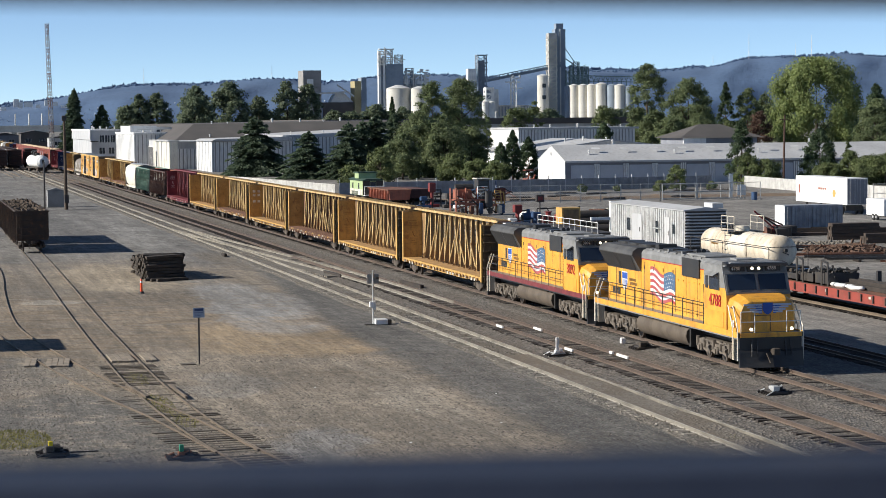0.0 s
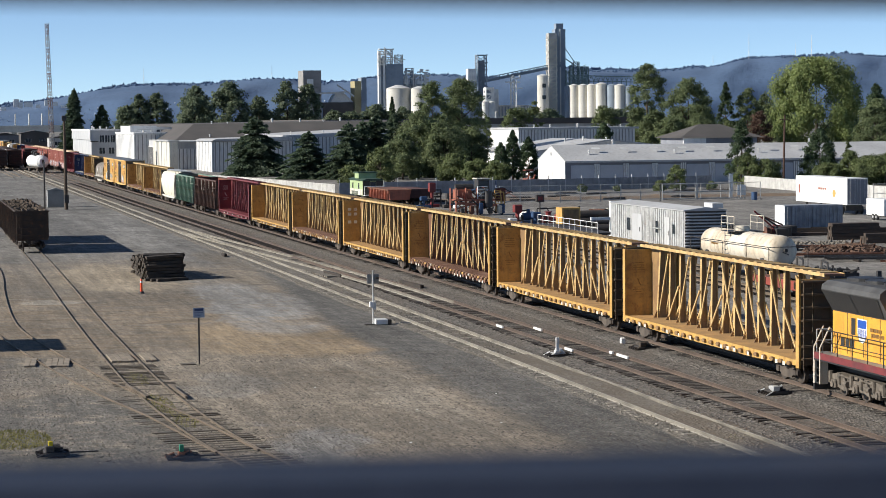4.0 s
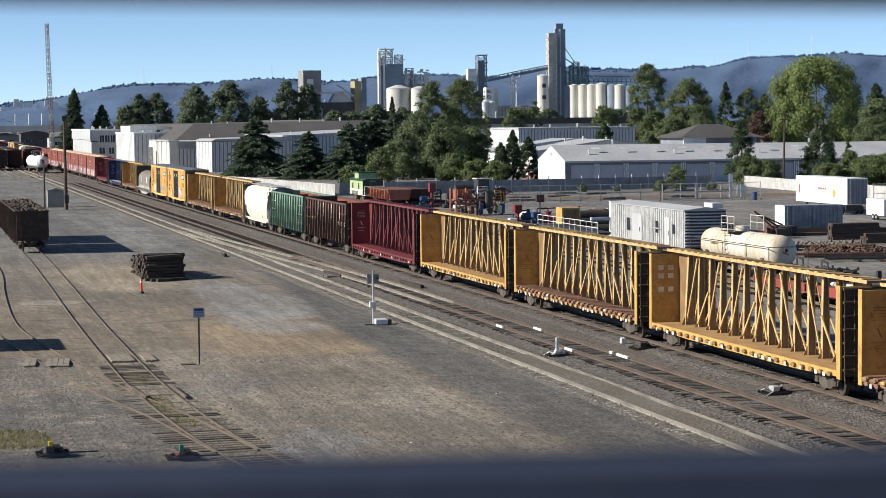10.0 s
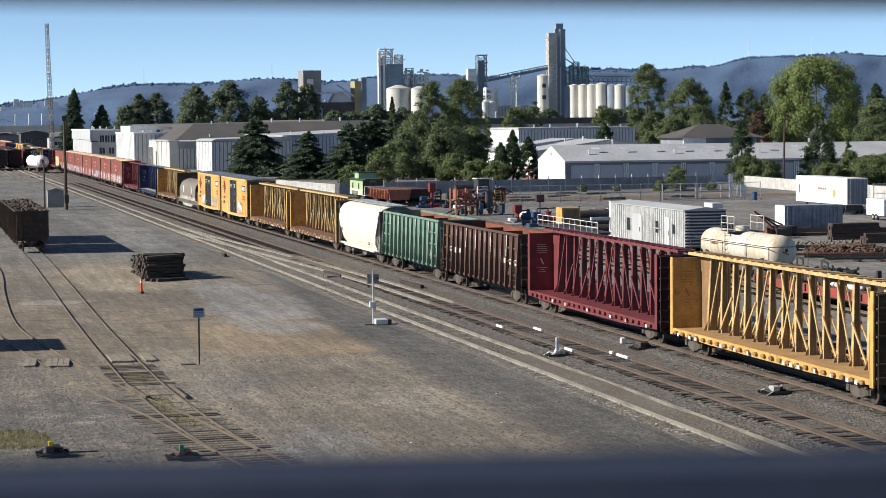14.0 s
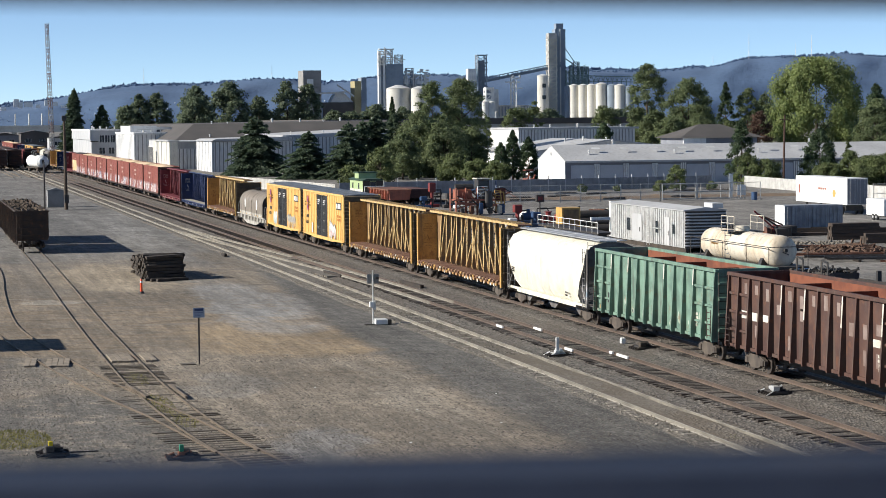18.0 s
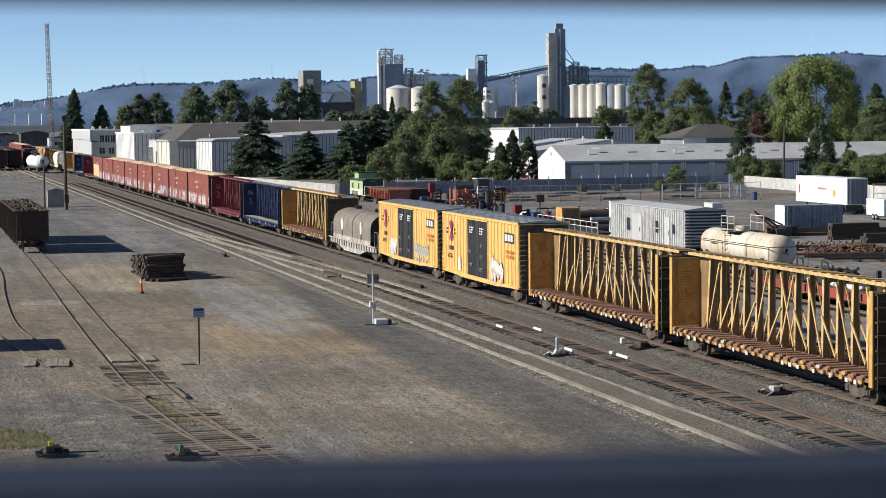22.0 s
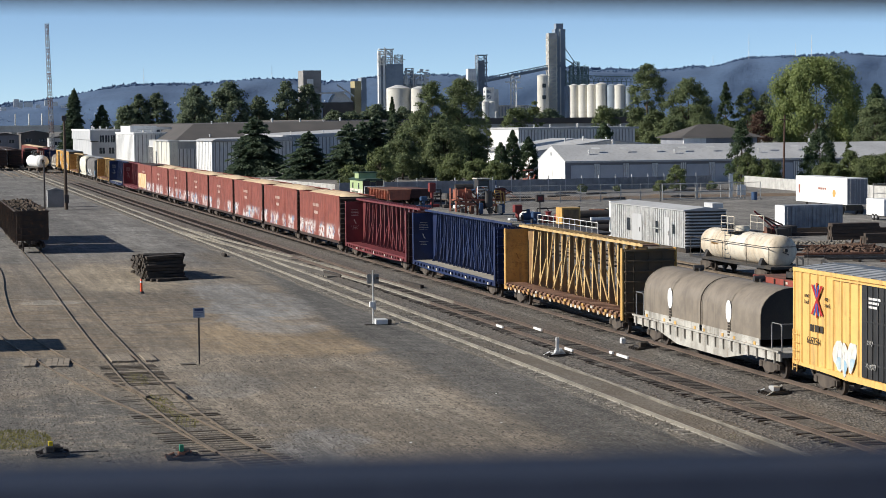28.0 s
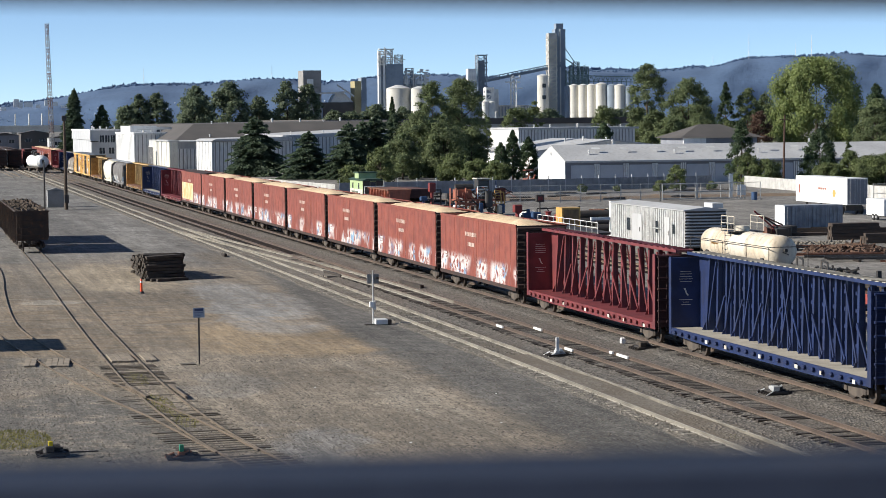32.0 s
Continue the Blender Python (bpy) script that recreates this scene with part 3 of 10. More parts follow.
def add_truck(car, x, axles=(-0.89, 0.89), mesh=None):
    t = part("truck", mesh or TRUCK, None, car, "dark dusty cast steel truck")
    t.matrix_basis = pose(x, 0, 0)
    for a in axles:
        w = part("wheelset", WHEELSET, None, t)
        w.matrix_parent_inverse = Matrix.Translation((a, 0, 0.457))
    return t


def add_couplers(car, length):
    for x, s in ((0.0, 1), (-length, -1)):
        m = M().box(min(x, x - s * 0.9), max(x, x - s * 0.9), -0.08, 0.08, 0.74, 0.9)
        m.cbox(min(x + s * 0.02, x - s * 0.28), max(x + s * 0.02, x - s * 0.28), -0.16, 0.16, 0.68, 0.98, 0.03)
        m.tube((x - s * 0.45, -0.3, 0.72), (x - s * 0.05, -0.28, 0.34), 0.035, 6)
        part("coupler", m, UNDER, car)


def ladder(name, car, x0, x1, y, z0, z1, mat, n=5, r=0.018):
    """Two stiles and n rungs between x0 and x1 on the side y."""
    m = M()
    for x in (x0, x1):
        m.tube((x, y, z0), (x, y, z1), r, 5)
    for k in range(n):
        z = z0 + (z1 - z0) * (k + 0.5) / n
        m.tube((x0, y, z), (x1, y, z), r, 5)
    return part(name, m, mat, car)


def end_ladder(name, car, x, y0, y1, z0, z1, mat, n=6, r=0.018):
    m = M()
    for y in (y0, y1):
        m.tube((x, y, z0), (x, y, z1), r, 5)
    for k in range(n):
        z = z0 + (z1 - z0) * (k + 0.5) / n
        m.tube((x, y0, z), (x, y1, z), r, 5)
    return part(name, m, mat, car)


def bars(name, car, x, y, z, w, h, rows, mat, seed, gap=0.45):
    """Rows of unreadable stencilling as plain bars on the side that faces -y."""
    rnd = random.Random(seed)
    m = M()
    for k in range(rows):
        z1 = z - k * h * (1 + gap)
        a = x + rnd.uniform(0, 0.12) * w
        while a < x + w * rnd.uniform(0.82, 1.0):
            b = a + rnd.uniform(0.5, 1.4) * h
            m.box(a, min(b, x + w), y - 0.006, y + 0.002, z1 - h, z1)
            a = b + 0.35 * h
    return part(name, m, mat, car, kind="stuff")


# ---- centre-beam flat car ----
CB_L = 24.55
WINCH_MESH = {}


def winch_mesh(mat):
    if mat.name not in WINCH_MESH:
        m = M().cbox(-0.13, 0.13, -0.06, 0.06, -0.1, 0.07, 0.02)
        m.tube((-0.19, -0.02, -0.02), (0.19, -0.02, -0.02), 0.045, 7)
        WINCH_MESH[mat.name] = m.mesh("winch", mat)
    return WINCH_MESH[mat.name]


def centre_beam_car(label, paint, post_mat, end_mat, deck_mat, winch_mat, risers, bays=13, marks=None, mark_kind=0, holes=False):
    car = thing("centrebeam_car", label, "freight car", group="cars of the train")
    x0, x1 = -1.05, -CB_L + 1.05
    inner0, inner1 = x0 - 0.2, x1 + 0.2
    part("centre_sill", M().prism([(x0, 0.62), (x0, 0.98), (x1, 0.98), (x1, 0.62), (x1 + 3.6, 0.6), (x1 + 5.0, 0.36), (x0 - 5.0, 0.36), (x0 - 3.6, 0.6)], "y", -0.4, 0.4), UNDER, car)
    part("deck", M().box(x1, x0, -1.40, 1.40, 0.96, 1.08), deck_mat, car, "worn flat deck")
    for s in (-1, 1):
        low = 0.16 if risers else (0.08 if paint is CB_YELLOW else 0.0)
        m = M().prism([(x0, 0.80 + low), (x0, 1.1), (x1, 1.1), (x1, 0.80 + low), (x1 + 2.4, 0.72 + low), (x1 + 5.2, 0.66 + low), (x0 - 5.2, 0.66 + low), (x0 - 2.4, 0.72 + low)], "y", s * 1.40, s * 1.46)
        part("side_sill", m, deck_mat if risers else paint, car)
    if risers:
        near_riser = M().cbox(-0.2, 0.2, -1.52, -0.3, 1.08, 1.2, 0.02).mesh("deck_riser", deck_mat)
        riser_ends = [M().cbox(-0.19, 0.15, -1.59, -1.525, 1.03, 1.16, 0.02).mesh("riser_end", q) for q in (CB_POST, CB_YELLOW, OFFWHITE, deck_mat)] if paint is CB_YELLOW else [M().cbox(-0.19, 0.15, -1.60, -1.525, 0.98, 1.16, 0.02).mesh("riser_end", q) for q in (deck_mat, paint, deck_mat, OFFWHITE)]
        m = M()
        for k in range(27):
            x = inner0 - 0.5 - k * (inner0 - inner1 - 1.0) / 26
            rs = part("deck_riser", near_riser, None, car)
            rs.matrix_basis = pose(x, 0, 0)
            part("riser_end", riser_ends[(0, 3, 1, 3, 0, 2, 3, 1, 3, 3, 0, 1, 3)[k % 13]], None, rs)
            m.cbox(x - 0.17, x + 0.17, 0.3, 1.44, 1.08, 1.19, 0.02)
        part("far_riser_row", m, deck_mat, car, kind="stuff")
    wm = winch_mesh(winch_mat)
    for k in range(24):
        w = part("winch", wm, None, car)
        w.matrix_basis = pose(inner0 - 0.6 - k * (inner0 - inner1 - 1.2) / 23, -1.52, 0.93)
    m = M()
    for k in range(24):
        x = inner0 - 0.6 - k * (inner0 - inner1 - 1.2) / 23
        m.box(x - 0.16, x + 0.16, 1.46, 1.58, 0.82, 1.02)
    part("winches", m, winch_mat, car, kind="stuff")
    # end bulkheads: a painted inner sheet, a ribbed outer face and a bright corner post
    for xa, s in ((x0, 1), (x1, -1)):
        b = part("bulkhead", M().box(min(xa, xa - s * 0.14), max(xa, xa - s * 0.14), -1.40, 1.40, 1.0, 4.42), CB_BULK if paint is CB_YELLOW else paint, car)
        m = M().box(min(xa + s * 0.004, xa + s * 0.03), max(xa + s * 0.004, xa + s * 0.03), -1.34, 1.34, 0.9, 4.36)
        for k in range(7):
            z = 1.15 + k * 0.53
            m.cbox(min(xa + s * 0.03, xa + s * 0.2), max(xa + s * 0.03, xa + s * 0.2), -1.36, 1.36, z - 0.05, z + 0.05, 0.02)
        for y in (-0.75, 0.0, 0.75):
            m.box(min(xa + s * 0.03, xa + s * 0.1), max(xa + s * 0.03, xa + s * 0.1), y - 0.05, y + 0.05, 0.9, 4.36)
        part("end_ribs", m, end_mat, b, "dark ribbed outer face")
        for sy in (-1, 1):
            part("corner_post", M().box(min(xa + s * 0.12, xa - s * 0.22), max(xa + s * 0.12, xa - s * 0.22), min(sy * 1.40, sy * 1.47), max(sy * 1.40, sy * 1.47), 0.78, 4.46), paint, b)
        end_ladder("ladder", car, xa + s * 0.2, -1.3, -0.9, 0.7, 4.3, end_mat, 8)
    # stiffened plate beside each bulkhead, then posts and braces
    first, last = inner0 - 1.55, inner1 + 1.55
    step = (first - last) / bays
    for k in range(bays + 1):
        x = first - k * step
        wide = 0.15 if k not in (0, bays) else 0.28
        m = M().prism([(-wide, 1.08), (-0.09, 4.5), (0.09, 4.5), (wide, 1.08)], "x", x - 0.055, x + 0.055)
        m.prism([(-wide - 0.2, 1.08), (-wide + 0.02, 1.55), (wide - 0.02, 1.55), (wide + 0.2, 1.08)], "x", x - 0.02, x + 0.02)
        flange = M()
        for sy in (-1, 1):                        # flange along each sloping edge
            flange.bar((x, sy * (wide + 0.01), 1.08), (x, sy * 0.10, 4.5), 0.20, 0.03, (0, 1, 0))
        post = part("post", m, post_mat, car)
        # Pale flange colour holds the sunlit edge, darker post colour the shaded face.
        part("flange", flange, CB_PALE if paint is CB_YELLOW else post_mat, post)
    for k in range(bays):
        xa, xb = first - k * step, first - (k + 1) * step
        front_half = k < bays / 2
        zs = [(1.25, 4.35)] if front_half else [(4.35, 1.25)]
        if k == bays // 2:
            zs = [(1.25, 4.35), (4.35, 1.25)]
        if k % 2 == 1 and k != bays // 2:
            zs = [(1.25, 2.85)] if front_half else [(2.85, 1.25)]
        for za, zb in zs:
            m = M()
            for sy in (-1, 1):
                m.bar((xa, sy * 0.20, za), (xb, sy * 0.19, zb), 0.105, 0.05, (0, 1, 0))
            part("brace", m, CB_PALE if paint is CB_YELLOW else post_mat, car)
        if holes and 2 <= k <= bays - 3:
            m = M()
            xm = (xa + xb) / 2
            m.box(xm - 0.06, xm + 0.06, -0.12, 0.12, 1.08, 4.46)
            for z in (1.9, 2.6, 3.3, 4.0):
                m.box(xm - 0.2, xm + 0.2, -0.03, 0.03, z - 0.08, z + 0.08)
            part("lattice", m, post_mat, car)
    for xa, s in ((inner0, -1), (inner1, 1)):
        part("web_plate", M().box(min(xa, xa + s * 1.5), max(xa, xa + s * 1.5), -0.03, 0.03, 1.08, 4.5), post_mat, car)
    # top chord with cross slats
    part("chord_plate", M().box(x1 - 0.35, x0 + 0.35, -0.415, 0.415, 4.56, 4.64), CB_DECK_BROWN if paint is CB_YELLOW else deck_mat, car)
    part("top_chord", M().box(x1 - 0.35, x0 + 0.35, -0.46, -0.42, 4.53, 4.67).box(x1 - 0.35, x0 + 0.35, 0.42, 0.46, 4.53, 4.67), CB_PALE if paint is CB_YELLOW else paint, car)
    m = M()
    for k in range(bays * 2):
        x = x0 - 0.4 - k * (x0 - x1 - 0.8) / (bays * 2 - 1)
        m.box(x - 0.17, x + 0.17, -0.4, 0.4, 4.64, 4.70)
    part("chord_slats", m, CB_PALE if paint is CB_YELLOW else deck_mat, car, kind="stuff")
    # stencilling on the inner face of the rear bulkhead
    if marks:
        rnd = random.Random(5)
        xi = x1 + 0.145
        m = M()
        if mark_kind == 1:
            for y in (-0.95, -0.45):
                for z in (3.75, 3.35, 2.7):
                    m.box(xi, xi + 0.006, y - 0.14, y + 0.14, z - 0.12, z + 0.12)
        else:
            for k in range(8):
                z = 3.75 - k * 0.12 - (0.75 if k > 4 else 0)
                w = rnd.uniform(0.3, 0.7)
                m.box(xi, xi + 0.006, -0.7 - w / 2, -0.7 + w / 2, z - 0.012, z + 0.012)
            m.prism([(-0.82, 2.95), (-0.72, 2.95), (-0.64, 2.72), (-0.56, 2.62), (-0.6, 2.58), (-0.7, 2.68), (-0.76, 2.86)], "x", xi, xi + 0.006)
        part("stencilling", m, marks, car, kind="stuff")
    m = M()
    rnd = random.Random(3)
    for k in range(26):
        x = -2.2 - k * 0.8
        if rnd.random() < (0.5 if paint is CB_YELLOW else 0.25):
            m.box(x - rnd.uniform(0.08, 0.22), x + 0.1, -1.60, -1.592, 0.80, 0.96)
    part("reflector_tape", m, OFFWHITE, car, kind="stuff")
    add_truck(car, -3.1)
    add_truck(car, -CB_L + 3.1)
    add_couplers(car, CB_L)
    return car


FADED = surface("faded lettering", (0.55, 0.42, 0.36), (0.45, 0.28, 0.22), 0.7, bump=0)


# ---- covered chip car, once a box car, with its load heaped above the sides ----
def chip_car(label, paint, load=True, length=20.4):
    car = thing("chip_car" if load else "box_car", label, "freight car", group="cars of the train")
    x0, x1 = -0.75, -length + 0.75
    m = M()
    top = 4.75
    if load:
        m.box(x1, x0, -1.55, -1.50, 1.0, top).box(x1, x0, 1.50, 1.55, 1.0, top).box(x0 - 0.08, x0, -1.5, 1.5, 1.0, top).box(x1, x1 + 0.08, -1.5, 1.5, 1.0, top)
        m.box(x1 + 0.08, x0 - 0.08, -1.5, 1.5, 1.0, 1.06)
    else:
        m.box(x1, x0, -1.55, 1.55, 1.0, top)
    part("body", m, paint, car)
    m = M()
    n = 15
    for k in range(n + 1):
        x = x0 - 0.05 - k * (x0 - x1 - 0.1) / n
        for s in (-1, 1):
            m.box(x - 0.02, x + 0.02, min(s * 1.55, s * 1.558), max(s * 1.55, s * 1.558), 1.1, top - 0.05)
    part("side_seams", m, paint, car, kind="stuff")
    for s in (-1, 1):
        part("side_sill", M().box(x1, x0, min(s * 1.52, s * 1.6), max(s * 1.52, s * 1.6), 0.84, 1.06), CHIP_DARK, car)
        part("top_rail", M().box(x1, x0, min(s * 1.5, s * 1.59), max(s * 1.5, s * 1.59), top - 0.1, top + 0.05), paint, car)
    for xa, s in ((x0, 1), (x1, -1)):
        m = M().corrugated(xa + s * 0.004, s, -1.5, 1.5, 0.95, top, 9, 0.13, 0.0035)
        part("end_panel", m, CHIP_DARK, car, "dark corrugated end")
        end_ladder("ladder", car, xa + s * 0.17, -1.5, -1.1, 0.8, 4.6, CHIP_DARK, 9)
    # tall door posts in the middle of the side
    m = M()
    for x in (-7.6, -10.2, -12.8):
        m.box(x - 0.04, x + 0.04, -1.565, -1.55, 1.05, top - 0.1)
    part("door_post", m, paint, car, kind="stuff")
    if load:
        rings, nx, ny = [], 40, 11
        for i in range(nx + 1):
            x = x0 - 0.1 - i * (x0 - x1 - 0.2) / nx
            row = []
            for j in range(ny + 1):
                y = -1.49 + 2.98 * j / ny
                e = min(1.0, 3.0 * (1 - abs(2 * i / nx - 1))) * (1 - (y / 1.5) ** 2)
                row.append((x, y, top - 0.22 + 0.4 * e + 0.16 * noise.noise(Vector((x * 0.7, y * 1.3, 4.0)))))
            rings.append(row)
        part("chip_load", M().loft(rings, close=False, caps=False), CHIPS, car, "heaped pale wood chips", smooth=True)
    else:
        part("roof", M().prism([(-1.58, top), (0, top + 0.18), (1.58, top), (1.58, top - 0.06), (-1.58, top - 0.06)], "x", x1, x0), CHIP_DARK, car)
    bars("lettering", car, -13.0, -1.566, 3.85, 2.9, 0.26, 1, FADED, 1)
    bars("lettering", car, -12.5, -1.566, 3.2, 2.0, 0.26, 1, FADED, 2)
    bars("stencilling", car, -18.6, -1.58, 2.3, 0.9, 0.13, 3, FLAG_WHITE, 3)
    part("centre_sill", M().box(x1, x0, -0.35, 0.35, 0.6, 0.98), UNDER, car)
    add_truck(car, -3.0)
    add_truck(car, -length + 3.0)
    add_couplers(car, length)
    return car


# ---- high-sided gondola ----
def gondola(label, paint, length, ribs, patches):
    car = thing("high_side_gondola", label, "freight car", group="cars of the train")
    x0, x1, top = -0.8, -length + 0.8, 4.2
    part("side", M().box(x1, x0, -1.42, -1.37, 1.08, top), paint, car)
    part("side", M().box(x1, x0, 1.37, 1.42, 1.08, top), paint, car)
    part("floor", M().box(x1, x0, -1.37, 1.37, 1.08, 1.16), GON_IN, car)
    part("lining", M().box(x1 + 0.1, x0 - 0.1, -1.366, -1.35, 1.05, top - 0.08).box(x1 + 0.1, x0 - 0.1, 1.35, 1.366, 1.05, top - 0.08), GON_IN, car, "rusty red inside")
    for xa, s in ((x0, 1), (x1, -1)):
        m = M().box(min(xa, xa - s * 0.06), max(xa, xa - s * 0.06), -1.37, 1.37, 1.08, top)
        for z in (1.5, 2.2, 2.9, 3.6):
            m.cbox(min(xa, xa + s * 0.12), max(xa, xa + s * 0.12), -1.38, 1.38, z - 0.08, z + 0.08, 0.02)
        part("end_wall", m, paint, car)
        end_ladder("ladder", car, xa + s * 0.16, -1.4, -1.0, 0.8, 4.1, CHIP_DARK, 9)
        ladder("side_ladder", car, xa - s * 0.15, xa - s * 0.6, -1.69, 1.1, 2.4, CHIP_DARK, 5)
    rib_meshes = {s: M().prism([(s * 1.42, 0.96), (s * 1.68, 0.96), (s * 1.70, 1.08), (s * 1.53, top - 0.1), (s * 1.42, top - 0.1)][::-s], "x", -0.06, 0.06).mesh("rib", paint) for s in (-1, 1)}
    for k in range(ribs + 1):
        x = x0 - 0.08 - k * (x0 - x1 - 0.16) / ribs
        for s in (-1, 1):
            part("rib", rib_meshes[s], None, car).matrix_basis = pose(x, 0, 0)
    m = M()
    for s in (-1, 1):
        m.cbox(x1 - 0.05, x0 + 0.05, min(s * 1.36, s * 1.54), max(s * 1.36, s * 1.54), top - 0.1, top + 0.06, 0.02)
    m.box(x0 - 0.1, x0 + 0.06, -1.36, 1.36, top - 0.1, top + 0.06).box(x1 - 0.06, x1 + 0.1, -1.36, 1.36, top - 0.1, top + 0.06)
    part("top_rim", m, paint, car)
    for k in range(3):
        x = x0 - (k + 1) * (x0 - x1) / 4
        part("cross_brace", M().box(x - 0.06, x + 0.06, -1.36, 1.36, top - 0.45, top - 0.2), GON_IN, car)
    for s in (-1, 1):
        part("side_sill", M().box(x1, x0, min(s * 1.4, s * 1.5), max(s * 1.4, s * 1.5), 0.98, 1.12), paint, car)
    part("centre_sill", M().prism([(x0, 0.6), (x0, 1.08), (x1, 1.08), (x1, 0.6), (x1 + 4.5, 0.45), (x0 - 4.5, 0.45)], "y", -0.4, 0.4), UNDER, car)
    bay = (x0 - x1 - 0.16) / ribs
    for k in (0, 1, ribs - 2, ribs - 1):
        for z in (1.75, 2.55, 3.35):
            part("stiffener", M().box(x0 - 0.08 - (k + 1) * bay + 0.08, x0 - 0.16 - k * bay, -1.52, -1.421, z - 0.05, z + 0.05), paint, car)
    rnd = random.Random(ribs)
    rib_y = lambda z: -1.70 + 0.17 * (z - 0.98) / 3.12
    m, strips = M(), M()
    bay_x = lambda k: x0 - 0.08 - (k + 0.5) * bay
    if patches:
        for k in range(2, ribs - 1):
            for z, chance in ((3.55, 0.75), (2.9, 0.35), (1.75, 0.4)):
                if rnd.random() < chance:
                    w, h, z = rnd.uniform(0.15, 0.24), rnd.uniform(0.2, 0.32), z + rnd.uniform(-0.12, 0.12)
                    m.box(bay_x(k) - w, bay_x(k) + w, -1.428, -1.421, z - h, z + h)
        part("primer_patchwork", m, surface("patch brown", (0.26, 0.20, 0.175), (0.17, 0.115, 0.095), 0.8, streak=0.4, rust=0.3), car, "greyish primer patches on the bays", kind="stuff")
        for k in (0, 1, 2, ribs - 4, ribs - 3, ribs - 2):
            strips.box(bay_x(k) - bay * 0.4, bay_x(k) + bay * 0.4, -1.436, -1.429, 2.3 + 0.03 * (k % 3), 2.66)
        tops, foot = (2, 5, 8, 10), 2.85
    else:
        # scrapes along the lower third of the bays
        for k in range(1, ribs - 1):
            for q in range(rnd.choice((0, 1, 2, 3))):
                x, z, w, h = bay_x(k) + rnd.uniform(-0.4, 0.4), rnd.uniform(1.05, 1.9), rnd.uniform(0.03, 0.16), rnd.uniform(0.08, 0.34)
                m.prism([(x - w, z), (x - w * 0.1, z - h * 0.7), (x + w, z - h * 0.2), (x + w * 0.7, z + h * 0.6), (x - w * 0.2, z + h)], "y", -1.428, -1.421)
        part("scraped_paint", m, surface("scraped green", (0.44, 0.5, 0.42), (0.3, 0.36, 0.27), 0.8, streak=0.4, rust=0.5), car, "pale scrapes low on the bays", kind="stuff")
        part("stencil_plate", M().box(bay_x(ribs - 2) - 0.28, bay_x(ribs - 2) + 0.28, -1.434, -1.421, 1.55, 2.05), BLACK, car, "black plate with white bars")
        part("yellow_mark", M().box(bay_x(ribs - 1) - 0.25, bay_x(ribs - 1) + 0.1, -1.434, -1.421, 1.05, 1.35), CB_BULK, car, "faded yellow mark")
        tops, foot = (2, 5, 9, 11), 3.35
    for k in tops:
        x = x0 - 0.08 - k * bay
        strips.prism([(rib_y(foot) - 0.008, foot), (rib_y(4.08) - 0.008, 4.08), (rib_y(4.08) + 0.01, 4.08), (rib_y(foot) + 0.01, foot)], "x", x - 0.055, x + 0.055)
    part("white_marks", strips, OFFWHITE, car, kind="stuff")
    bars("stencilling", car, x0 - 3.2, -1.44, 2.1, 0.8, 0.12, 4, OFFWHITE, 4)
    add_truck(car, -2.9)
    add_truck(car, -length + 2.9)
    add_couplers(car, length)
    return car


